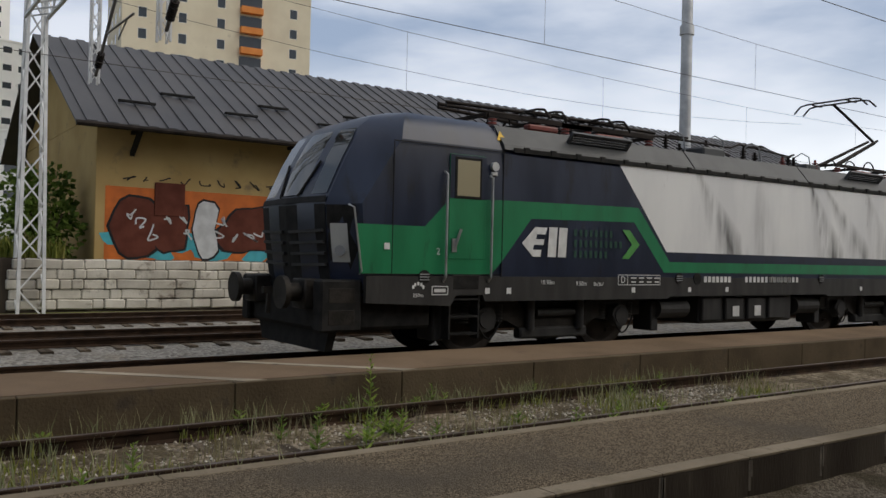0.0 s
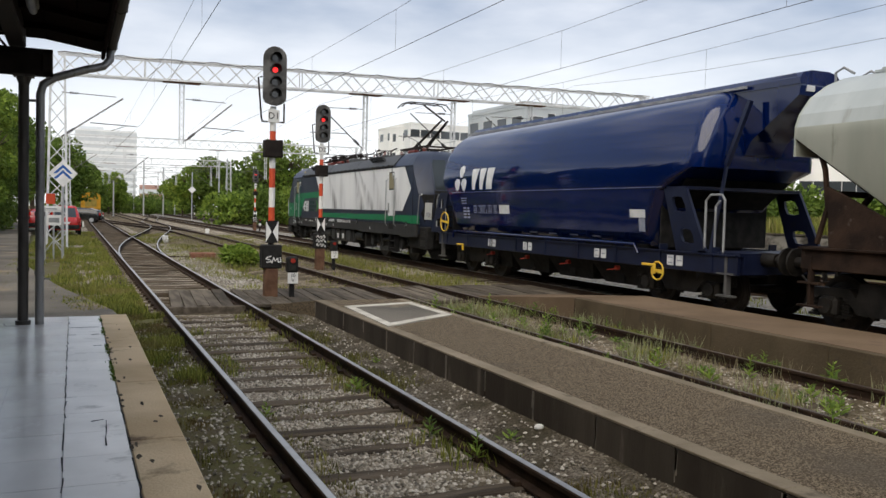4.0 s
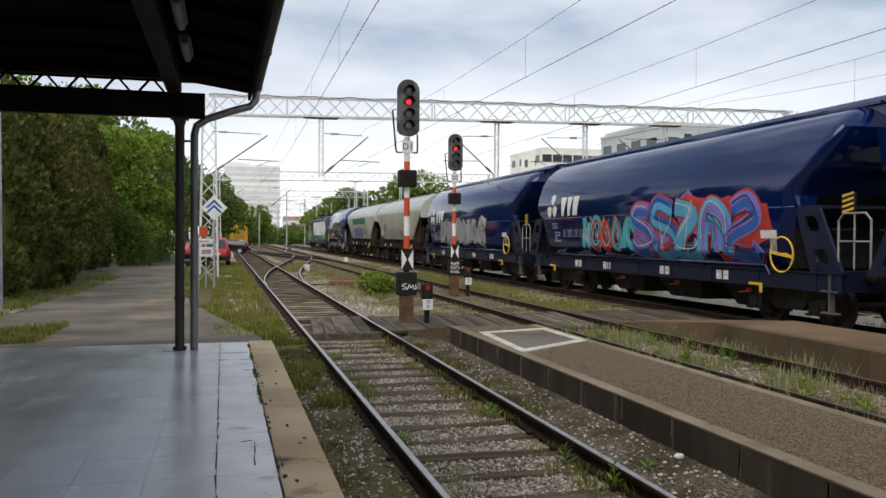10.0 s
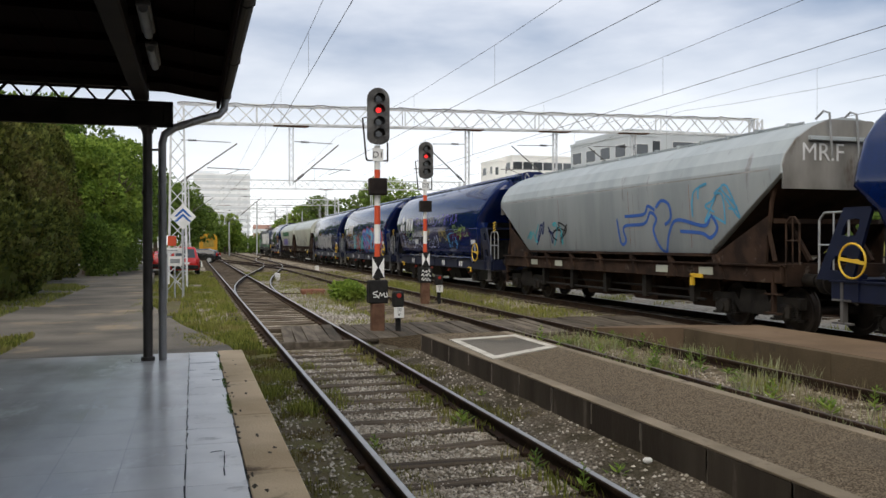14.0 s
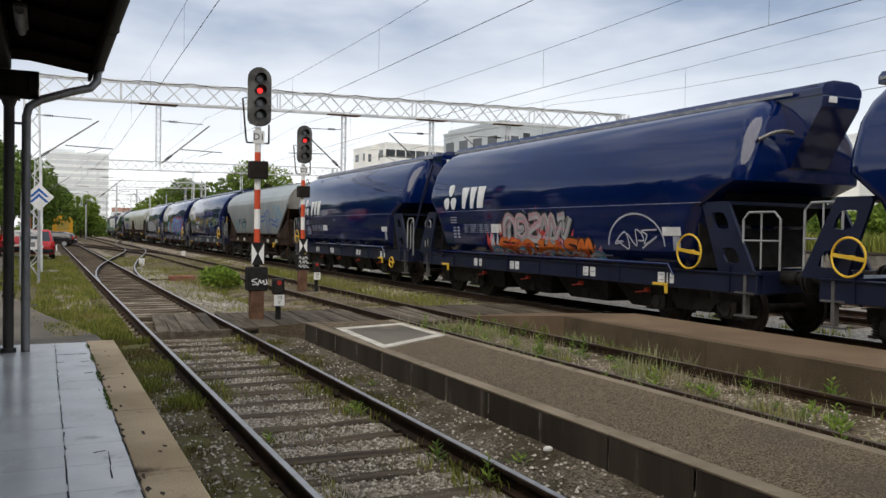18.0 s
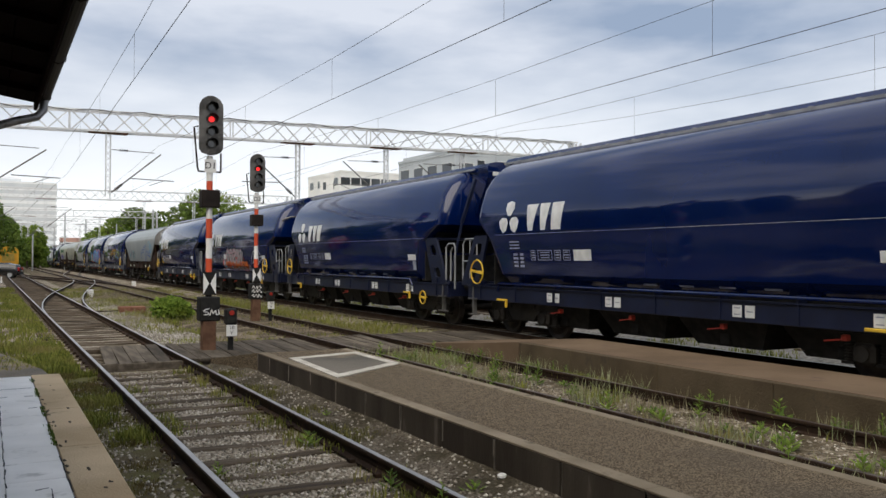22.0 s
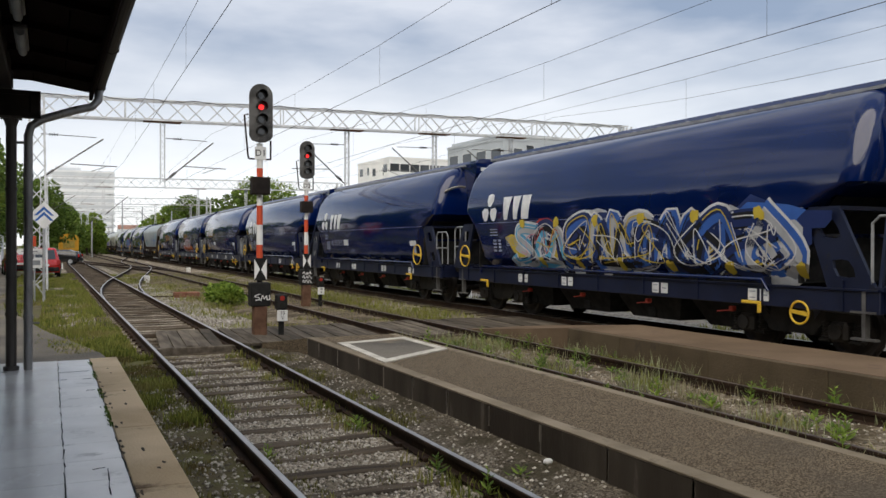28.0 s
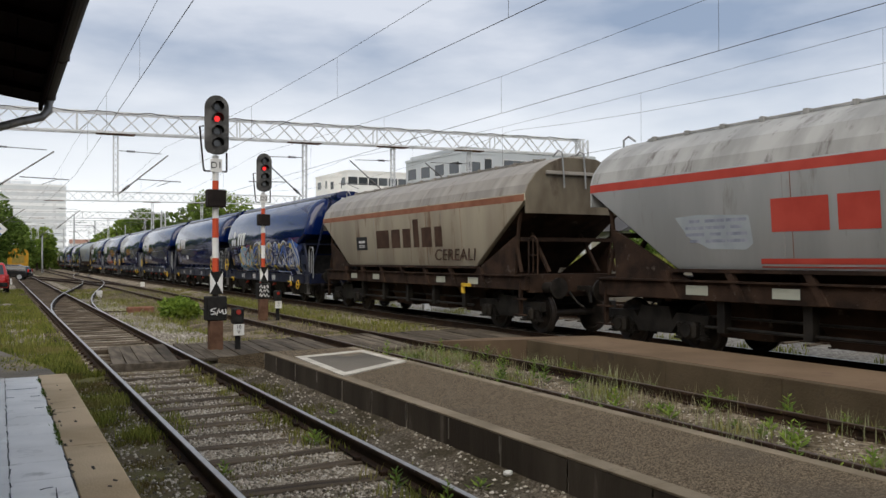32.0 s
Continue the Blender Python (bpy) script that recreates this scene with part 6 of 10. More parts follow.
    each("brake_lever", lev, M["yellow"], w, "yellow painted brake lever")
    rnd = random.Random(int(L * 100))
    d = Decal(flat(1.445))
    for y in (-4.0, -5.9, -9.0, -11.4):
        if y > -L + 2.2:
            d.rect(y, 0.95, 0.19, 0.19, M["mark_white"])
            d.rect(y - 0.25, 0.95, 0.19, 0.19, M["mark_white"])
            for k in range(3):
                d.rect(y - 0.25 * (k % 2), 0.90 + 0.05 * k, 0.12, 0.018, M["mark_dim"], 0.006)
    d.put("data_plate", w)
    if marks:
        d = Decal(side)
        owner_mark(d, f - 1.55, 2.66, 1.02, M["mark_white"])
        small_marks(d, rnd, f - 1.75, 2.14, M["mark_dim"], M["mark_dim"])
        d.rect(r + 1.75, 1.80, 0.50, 0.16, M["mark_white"], 0.006)
        d.rect(r + 1.62, 1.58, 0.20, 0.26, M["mark_dim"], 0.006)
        for k in range(4):
            d.rect((f + r) / 2 + 0.3 - 0.9 * k, 1.30, 0.34, 0.03, M["mark_dim"], 0.006)
        d.put("marking", w)
    running_gear(w, L, (-2.45, -L + 2.45))
    return w, side


# -- angular hopper with sloping ends --
def angular_hopper(L, paint, roof_paint, label, stripe=None, end_paint=None):
    w = thing("hopper_wagon", label, "wagon", "wagons of the freight train")
    f, r = -0.45, -L + 0.45
    side_l = [(1.52, 1.36, -2.72, -L + 2.80), (1.60, 1.40, -2.60, -L + 2.68), (3.0, 1.50, f, r), (3.16, 1.49, f - 0.02, r + 0.02)]
    part("body", shell(side_l, 0.05), paint, w, smooth=30)
    roof_l = [(3.16, 1.49, f - 0.02, r + 0.02), (3.36, 1.42, f - 0.02, r + 0.02), (3.64, 1.20, f - 0.02, r + 0.02), (3.86, 0.86, f - 0.03, r + 0.03), (4.0, 0.50, f - 0.04, r + 0.04), (4.05, 0.20, f - 0.05, r + 0.05)]
    part("roof", shell(roof_l, 0.05), roof_paint, w, smooth=14)
    side = side_of(side_l)
    rim = MB()
    for sx in (-1, 1):
        rim.bar((sx * 0.52, f - 0.6, 4.02), (sx * 0.52, r + 0.6, 4.02), 0.03, 0.04)
        for i in range(14):
            yy = f - 0.8 - i * (L - 2.7) / 13
            rim.box(*sorted((sx * 0.46, sx * 0.58)), yy - 0.04, yy + 0.04, 3.97, 4.06)
    each("hatch_rim", rim, roof_paint, w)
    for ye, s in ((r, -1), (f, 1)):
        prof = [(-1.47, 2.72), (1.47, 2.72), (1.47, 3.16), (1.40, 3.36), (1.18, 3.64), (0.84, 3.86), (0.48, 4.0), (-0.48, 4.0), (-0.84, 3.86), (-1.18, 3.64), (-1.40, 3.36), (-1.47, 3.16)]
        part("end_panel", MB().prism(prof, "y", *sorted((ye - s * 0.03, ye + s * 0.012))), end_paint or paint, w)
        part("end_beam", MB().box(-0.95, 0.95, *sorted((ye + s * 0.012, ye + s * 0.09)), 3.60, 3.68, 0.01), roof_paint, w)
        hook_ = MB()
        for x in (-0.55, 0.05):
            hook_.tube([(x, ye - s * 0.25, 4.04), (x, ye - s * 0.05, 4.16), (x, ye + s * 0.10, 4.10), (x + 0.03, ye + s * 0.12, 3.55), (x + 0.06, ye + s * 0.10, 3.30)], 0.022, 6)
        each("end_rail", hook_, M["rail_grey"], w)
        su = MB()
        for sx in (-1, 1):
            # sloping end stanchions and bracing under the overhang
            y_in = ye - s * 2.28
            su.add([(sx * 1.36, y_in, 1.46), (sx * 1.36, ye - s * 1.0, 2.05), (sx * 1.36, ye - s * 0.55, 2.25), (sx * 1.36, ye - s * 0.62, 1.32), (sx * 1.36, y_in - s * 0.3, 1.32), (sx * 1.30, y_in, 1.46), (sx * 1.30, ye - s * 1.0, 2.05), (sx * 1.30, ye - s * 0.55, 2.25), (sx * 1.30, ye - s * 0.62, 1.32), (sx * 1.30, y_in - s * 0.3, 1.32)], [(0, 1, 2, 3, 4), (9, 8, 7, 6, 5), (0, 5, 6, 1), (1, 6, 7, 2), (2, 7, 8, 3), (3, 8, 9, 4), (4, 9, 5, 0)])
            su.tube([(sx * 1.33, ye - s * 0.30, 2.98), (sx * 1.33, ye - s * 0.48, 2.5), (sx * 1.33, ye - s * 0.55, 1.95), (sx * 1.33, ye - s * 0.38, 1.4)], 0.045, 6)
            su.bar((sx * 0.7, ye - s * 0.2, 1.4), (sx * 0.7, ye - s * 0.9, 2.3), 0.07)
        su.bar((-1.3, ye - s * 0.5, 2.15), (1.3, ye - s * 0.5, 2.15), 0.09)
        part("end_brace", su, M["rust"], w, "rusty brown steel end bracing")
        sl = MB().add([(-1.44, ye - s * 0.02, 2.98), (1.44, ye - s * 0.02, 2.98), (1.33, ye - s * 2.28, 1.50), (-1.33, ye - s * 2.28, 1.50)], [(0, 1, 2, 3)])
        for v in range(len(sl.v)):
            sl.v[v] = (sl.v[v][0], sl.v[v][1] + s * 0.012, sl.v[v][2] - 0.012)
        each("hopper_slope", sl, M["rust"], w, "rust-brown sloping hopper end")
    sm = Decal(side)
    for yy in (-5.15, -L / 2 - 1.6, -L + 3.4):
        sm.rect(yy, 2.32, 0.014, 1.34, M["rust_stripe"], 0.003)
    sm.put("seam", w)
    sill = MB()
    for sx in (-1, 1):
        sill.box(*sorted((sx * 1.30, sx * 1.40)), -L + 0.60, -0.60, 1.00, 1.34, 0.012)
        sill.box(*sorted((sx * 1.34, sx * 1.47)), -L + 0.60, -0.60, 1.31, 1.34)
        sill.box(*sorted((sx * 1.30, sx * 1.46)), -L + 2.7, -2.6, 1.47, 1.53)
    each("side_sill", sill, M["rust"], w)
    gus = MB()
    for sx in (-1, 1):
        for k in range(7):
            yy = -2.5 - k * (L - 5.0) / 6
            gus.prism([(yy - 0.28, 1.02), (yy - 0.14, 1.02), (yy + 0.16, 1.50), (yy + 0.02, 1.50)], "x", *sorted((sx * 1.36, sx * 1.45)))
    each("gusset", gus, M["rust"], w)
    cross = MB()
    for y in (-0.62, -2.4, -4.5, -L / 2, -L + 4.5, -L + 2.4, -L + 0.62):
        cross.box(-1.30, 1.30, y - 0.08, y + 0.08, 0.95, 1.30)
    cross.box(-0.3, 0.3, -L + 0.6, -0.6, 0.85, 1.2)
    each("cross_member", cross, M["rust"], w)
    chute = MB()
    for k in range(4):
        yc = -3.7 - k * (L - 7.4) / 3
        chute.loft([[(-1.2, yc + 0.85, 1.5), (1.2, yc + 0.85, 1.5), (1.2, yc - 0.85, 1.5), (-1.2, yc - 0.85, 1.5)], [(-0.8, yc + 0.55, 0.36), (0.8, yc + 0.55, 0.36), (0.8, yc - 0.55, 0.36), (-0.8, yc - 0.55, 0.36)]])
    each("discharge_chute", chute, M["rust"], w)
    rod = MB()
    rod.tube([(-1.2, -3.2, 0.55), (-1.2, -L + 3.2, 0.55)], 0.03, 8)
    rod.tube([(-1.05, -3.2, 0.72), (-1.05, -L + 3.2, 0.72)], 0.025, 8)
    for k in range(5):
        yy = -3.6 - k * (L - 7.2) / 4
        rod.box(-1.28, -1.12, yy - 0.08, yy + 0.08, 0.48, 1.0)
    part("operating_rod", rod, M["bogie"], w)
    cage(w, r + 0.05, r - 0.30, 1.36, 2.2, -1.36, M["rust"])
    steps = MB()
    for y in (-0.8, -L + 0.8):
        steps.bar((-1.38, y, 1.2), (-1.38, y, 0.45), 0.05, 0.09).bar((-1.40, y - 0.2, 0.45), (-1.40, y + 0.2, 0.45), 0.10, 0.03).bar((-1.40, y - 0.2, 0.8), (-1.40, y + 0.2, 0.8), 0.10, 0.03)
    each("step", steps, M["rust"], w)
    deck = MB().box(-1.35, 1.35, -L + 0.55, -L + 2.0, 1.30, 1.35).box(-1.35, 1.35, -2.0, -0.55, 1.30, 1.35)
    each("end_deck", deck, M["rust"], w)
    lev = MB().box(-1.46, -1.40, -L + 3.0, -L + 3.4, 1.02, 1.10).box(-1.46, -1.40, -L + 3.30, -L + 3.4, 0.85, 1.06)
    each("brake_lever", lev, M["yellow"], w, "yellow painted brake lever")
    d = Decal(flat(1.405))
    for y in (-3.2, -5.0, -L + 4.6, -L + 2.9):
        d.rect(y, 1.17, 0.5, 0.16, M["cream"])
    d.put("data_plate", w)
    if stripe is not None:
        s = Decal(flat(1.498))
        s.rect(-L / 2, 3.06, L - 0.95, 0.15, stripe, 0.003)
        s.put("stripe", w)
    seams = Decal(side)
    for y in (-L * 0.36, -L * 0.62, -L * 0.68):
        seams.rect(y, 2.3, 0.02, 1.3, M["roof_grey"], 0.003)
    seams.put("panel_seam", w)
    running_gear(w, L, (-1.80, -L + 1.80))
    return w, side


def word_bars(parent, side, y, z, widths, h, gap, mat, label, slant=0.0, ascend=()):
    """An owner's name as plain upright blocks of its size and colour."""
    d = Decal(side)
    for i, wd in enumerate(widths):
        hh = h * (1.45 if i in ascend else 1.0)
        d.poly([(y, z), (y - wd, z), (y - wd - slant, z + hh), (y - slant, z + hh)], mat, 0.006)
        y -= wd + gap
    d.put("lettering", parent, label)


TRAIN = []          # (vehicle, offset of its front along the track)

# first blue wagon behind the locomotive
w1, s_ = blue_hopper(13.7, 0.62, 12.1, 13.35, "plain", "dark blue gloss covered hopper wagon with white marks")
TRAIN.append((w1, -21.8))

# cream wagon with green lettering and a purple piece
w2, s_ = angular_hopper(13.9, M["cream"], M["roof_pale"], "grey-white hopper wagon with green lettering and purple graffiti", end_paint=M["cream"])
word_bars(w2, s_, -3.3, 2.60, [0.40, 0.44, 0.47, 0.46, 0.38, 0.40, 0.38, 0.42, 0.38, 0.47, 0.34, 0.38, 0.36], 0.46, 0.062, M["text_green"], "green painted name as blocks", -0.06)
graffiti(w2, s_, 3, -4.1, -8.0, 1.62, 2.34, 7, [PAINT["lilac"], PAINT["violet"], PAINT["lilac"]], PAINT["navy"], [PAINT["white"], PAINT["violet"], PAINT["silver"]], "purple graffiti piece")
tag(w2, s_, 4, -3.5, 1.95, 0.35, 0.25, PAINT["black"], 2)
tag(w2, s_, 5, -9.2, 2.0, 0.7, 0.32, PAINT["black"], 3, 0.045)
d_ = Decal(s_); d_.rect(-2.9, 2.0, 0.32, 0.12, PAINT["black"]); d_.rect(-2.9, 2.0, 0.2, 0.03, M["mark_white"], 0.006); d_.put("data_plate", w2)
TRAIN.append((w2, -35.6))

# cream wagon with scrawls
w3, s_ = angular_hopper(13.9, M["cream"], M["roof_pale"], "dull cream hopper wagon with black and silver scrawls", end_paint=M["cream"])
d_ = Decal(s_); d_.rect(-3.2, 2.25, 0.55, 0.42, PAINT["black"])
for k in range(4):
    d_.rect(-3.2, 2.38 - 0.08 * k, 0.36, 0.03, M["mark_white"], 0.006)
d_.rect(-2.1, 2.75, 0.5, 0.32, M["cream_brown"]); d_.rect(-2.1, 1.9, 0.4, 0.4, M["mark_white"]); d_.put("data_plate", w3)
tag(w3, s_, 11, -5.0, 2.0, 0.8, 0.20, M["rail_grey"], 3, 0.03)
tag(w3, s_, 12, -6.7, 1.95, 1.5, 0.36, M["rail_grey"], 5, 0.045, "grey outline graffiti")
tag(w3, s_, 13, -8.4, 1.85, 0.5, 0.25, PAINT["black"], 2, 0.04)
tag(w3, s_, 14, -10.0, 2.15, 0.4, 0.35, PAINT["black"], 2)
tag(w3, s_, 15, -9.4, 1.72, 0.5, 0.12, M["text_red"], 3, 0.02)
TRAIN.append((w3, -49.5))

# three blue wagons with painted sides
w4, s4 = blue_hopper(15.6, 0.62, 14.8, 15.5, "b", "dark blue hopper wagon covered with silver graffiti letters")
w5 = copy_thing(w4, pose(0, 0, 0))
w6 = copy_thing(w4, pose(0, 0, 0))
graffiti(w4, s4, 21, -3.6, -10.6, 1.38, 2.42, 8, [M["galv"], PAINT["silver"]], PAINT["black"], [PAINT["black"], PAINT["white"]], "silver and black graffiti piece", (PAINT["silver"],), 1.35)
tag(w4, s4, 22, -9.8, 2.5, 0.5, 0.2, PAINT["black"], 2)
tagged(w5, "dark blue hopper wagon with red and sky blue graffiti")
graffiti(w5, s4, 31, -4.4, -7.6, 1.35, 2.30, 5, [PAINT["cyan"], PAINT["cyan"], PAINT["red"], PAINT["red"]], PAINT["black"], [PAINT["white"], PAINT["cyan"]], "turquoise and red graffiti piece", (), 1.15)
graffiti(w5, s4, 32, -7.5, -12.8, 1.28, 2.55, 5, [PAINT["lilac"], PAINT["blue"], PAINT["sky"], PAINT["sky"]], PAINT["red"], [PAINT["white"], PAINT["white"], PAINT["navy"]], "lilac, sky blue and red graffiti piece", (PAINT["red"], PAINT["lilac"], PAINT["red"]), 1.1)
tagged(w6, "dark blue hopper wagon scrawled with yellow-green and pale outlines")
for k in range(7):
    tag(w6, s4, 41 + k, -3.6 - 1.35 * k, 1.85 if k % 2 else 2.15, 0.8, 0.30, PAINT[("lime", "silver", "yellow", "silver", "yellow", "sky", "lime")[k]], 3, 0.022)
for k in range(5):
    tag(w6, s4, 51 + k, -4.4 - 1.5 * k, 2.75, 0.75, 0.25, PAINT["lilac"], 3, 0.02)
tag(w6, s4, 58, -11.4, 2.3, 0.8, 0.22, PAINT["lime"], 3, 0.03)
side_turn = Euler((radians(90), 0, radians(-90))).to_matrix().to_4x4()
for txt, y, z, s_ize in (("KNALLKREBSE", -5.05, 2.16, 0.30), ("DMS", -3.55, 2.86, 0.34), ("DMS", -5.15, 2.74, 0.42), ("DMS", -6.15, 2.74, 0.44), ("DMS", -7.35, 2.74, 0.48)):
    letters(txt, s_ize, "scrawl", PAINT["silver"], w6, Matrix.Translation((-(s4(z) + 0.012), y, z)) @ side_turn, "pale sprayed letters")
TRAIN += [(w4, -63.6), (w5, -79.3), (w6, -95.0)]

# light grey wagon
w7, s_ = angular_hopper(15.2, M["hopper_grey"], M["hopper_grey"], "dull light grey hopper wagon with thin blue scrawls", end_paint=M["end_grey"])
d_ = Decal(s_); d_.rect(-7.6, 3.09, 13.6, 0.03, M["roof_grey"], 0.003); d_.put("seam", w7)
for k, c in enumerate(("cyan", "navy", "black", "sky", "sky")):
    tag(w7, s_, 61 + k, (-3.2, -4.1, -5.2, -12.4, -12.9)[k], 2.0 if k < 3 else 2.55, 0.55, 0.42 if k else 0.3, PAINT[c], 2, 0.045)
d_ = Decal(s_)
for fig in ([(-8.6, 2.35), (-8.75, 1.75), (-9.0, 1.8), (-8.95, 2.15), (-9.9, 2.2), (-10.2, 2.45), (-10.45, 2.3), (-10.3, 2.05), (-10.5, 1.7), (-10.8, 1.55), (-10.95, 1.95), (-11.3, 2.25), (-12.3, 2.1), (-12.55, 2.3), (-12.75, 2.05), (-12.5, 1.85), (-12.2, 1.95), (-11.4, 2.0)], [(-10.45, 2.55), (-10.7, 2.7), (-11.0, 2.6), (-11.05, 2.3), (-10.8, 2.15)], [(-9.0, 2.4), (-9.9, 2.42), (-10.1, 2.6), (-10.4, 2.5)]):
    d_.ribbon(smooth_line(fig), 0.075, PAINT["blue"], 0.012)
d_.put("scrawl", w7, "blue sprayed outline figure")
letters("MR.F", 0.46, "scrawl", PAINT["white"], w7, Matrix.Translation((-0.62, -15.2 + 0.45 - 0.022, 3.38)) @ Euler((radians(90), 0, 0)).to_matrix().to_4x4(), "white sprayed letters")
tag(w7, s_, 69, -5.0, 2.0, 0.35, 0.4, PAINT["cyan"], 2, 0.06)
TRAIN.append((w7, -110.7))

# the clean blue wagons
w8, s8 = blue_hopper(14.3, 0.95, 13.4, 14.05, "plain", "clean dark blue gloss hopper wagon with white marks")
w9, s9 = blue_hopper(14.3, 0.95, 13.4, 14.05, "a", "dark blue hopper wagon with a flame-red graffiti piece")
w10 = copy_thing(w8, pose(0, 0, 0))
w11 = copy_thing(w8, pose(0, 0, 0))
w12 = copy_thing(w9, pose(0, 0, 0))
tagged(w12, "clean dark blue hopper wagon with a railed end platform")
d_ = Decal(s9)
rnd_ = random.Random(9)
for k in range(64):
    u = rnd_.random()
    yy = -4.7 - 4.6 * u
    top = 0.30 + 1.05 * max(0.0, 1 - abs(u - 0.42) / 0.6) ** 1.2 * rnd_.uniform(0.6, 1.1)
    wd = rnd_.uniform(0.10, 0.24)
    z0_ = 1.22 + rnd_.uniform(0, 0.35) * (top > 0.6)
    d_.poly([(yy + wd, z0_), (yy - wd, z0_), (yy + rnd_.uniform(-0.3, 0.15), 1.18 + top)], PAINT[("red", "red", "pink", "orange", "silver", "red")[k % 6]], 0.005 + 0.00006 * k)
d_.put("graffiti", w9, "red and pink graffiti background")
graffiti(w9, s9, 71, -5.5, -8.4, 1.52, 2.20, 5, [M["rail_grey"], PAINT["silver"]], PAINT["black"], [PAINT["black"], PAINT["pink"]], "grey graffiti letters")
graffiti(w9, s9, 72, -5.2, -9.2, 1.16, 1.62, 7, [PAINT["orange"]], PAINT["black"], [PAINT["orange"], PAINT["red"]], "orange graffiti letters")
graffiti(w9, s9, 73, -4.7, -9.5, 1.14, 1.34, 8, [PAINT["sky"], PAINT["pink"]], PAINT["sky"], [PAINT["white"]], "sky blue graffiti base")
tag(w9, s9, 74, -10.6, 1.62, 0.6, 0.22, PAINT["silver"], 3, 0.03)
d_ = Decal(s9); d_.ribbon([(-10.6 + 0.85 * math.cos(radians(a)), 1.52 + 0.62 * math.sin(radians(a))) for a in range(0, 181, 12)], 0.035, PAINT["silver"]); d_.put("scrawl", w9)
w13 = copy_thing(w8, pose(0, 0, 0))
tagged(w13, "dark blue hopper wagon with a long blue and white graffiti piece")
graffiti(w13, s8, 81, -3.7, -5.9, 1.22, 2.20, 2, [PAINT["sky"], PAINT["silver"]], PAINT["white"], [PAINT["white"], PAINT["red"], PAINT["pink"]], "blue and white graffiti piece", (PAINT["silver"], PAINT["red"], PAINT["yellow"]))
graffiti(w13, s8, 82, -5.9, -12.3, 1.20, 2.40, 6, [PAINT["navy"], PAINT["blue"], PAINT["silver"], PAINT["blue"]], PAINT["white"], [PAINT["white"], PAINT["yellow"], PAINT["black"], PAINT["white"]], "dark blue, white and yellow graffiti piece", (PAINT["navy"], PAINT["silver"], PAINT["navy"], PAINT["yellow"], PAINT["blue"]))
graffiti(w13, s8, 83, -4.6, -12.0, 1.25, 2.25, 6, [PAINT["navy"], PAINT["black"]], PAINT["navy"], [PAINT["white"], PAINT["yellow"], PAINT["white"]], "black and yellow graffiti outlines")
d_ = Decal(s8)
for k in range(12):
    yy = -4.2 - 0.74 * k
    d_.poly(blob(random.Random(90 + k), yy, 1.36 if k % 2 else 2.26, 0.10, 0.12, 10, 0.3), PAINT["yellow"], 0.040)
d_.put("graffiti", w13, "yellow graffiti drips")
TRAIN += [(w8, -126.0), (w9, -140.3), (w10, -154.6), (w11, -168.75), (w12, -183.0), (w13, -197.3)]

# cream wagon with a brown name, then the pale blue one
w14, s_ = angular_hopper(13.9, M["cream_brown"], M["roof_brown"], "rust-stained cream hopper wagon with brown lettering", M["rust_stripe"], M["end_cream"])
word_bars(w14, s_, -5.15, 2.03, [0.94, 0.60, 0.52, 0.34, 0.60, 0.42], 0.54, 0.18, M["text_brown"], "brown painted name as blocks", 0, (3,))
letters("CEREALI", 0.43, "lettering", M["text_brown"], w14, Matrix.Translation((-1.455, -10.15, 1.80)) @ Euler((radians(87.5), 0, radians(-90))).to_matrix().to_4x4() @ Matrix.Diagonal((1.38, 1.0, 1.0, 1.0)), "dark brown word", 0.004)
d_ = Decal(s_); d_.rect(-3.96, 2.20, 0.88, 0.42, PAINT["black"]); d_.rect(-3.96, 2.25, 0.50, 0.07, M["mark_white"], 0.006); d_.rect(-3.96, 2.14, 0.46, 0.03, M["mark_white"], 0.006); d_.rect(-3.96, 2.09, 0.46, 0.03, M["mark_white"], 0.006); d_.put("data_plate", w14)
TRAIN.append((w14, -212.2))
w15, s_ = angular_hopper(13.9, M["hopper_pale_blue"], M["roof_grey"], "pale blue-grey hopper wagon with faded red lettering", M["text_red"], M["hopper_pale_blue"])
word_bars(w15, s_, -4.78, 2.10, [1.0, 0.64, 0.58, 0.36, 0.64, 0.44], 0.50, 0.14, M["text_red"], "red painted name as blocks", 0, (3,))
d_ = Decal(s_)
d_.poly([(-2.75, 2.40), (-3.3, 2.43), (-4.35, 2.38), (-4.42, 1.94), (-4.28, 1.84), (-3.5, 1.86), (-3.05, 2.06)], M["patch_blue"], 0.005)
for k in range(3):
    for q in range(4):
        d_.rect(-3.2 - 0.45 * k, 2.32 - 0.11 * q, 0.42 if (k + q) % 3 else 0.24, 0.05, M["mark_dim"], 0.008)
d_.rect(-7.9, 1.63, 6.7, 0.14, M["text_red"]); d_.put("data_plate", w15)
TRAIN.append((w15, -227.5))


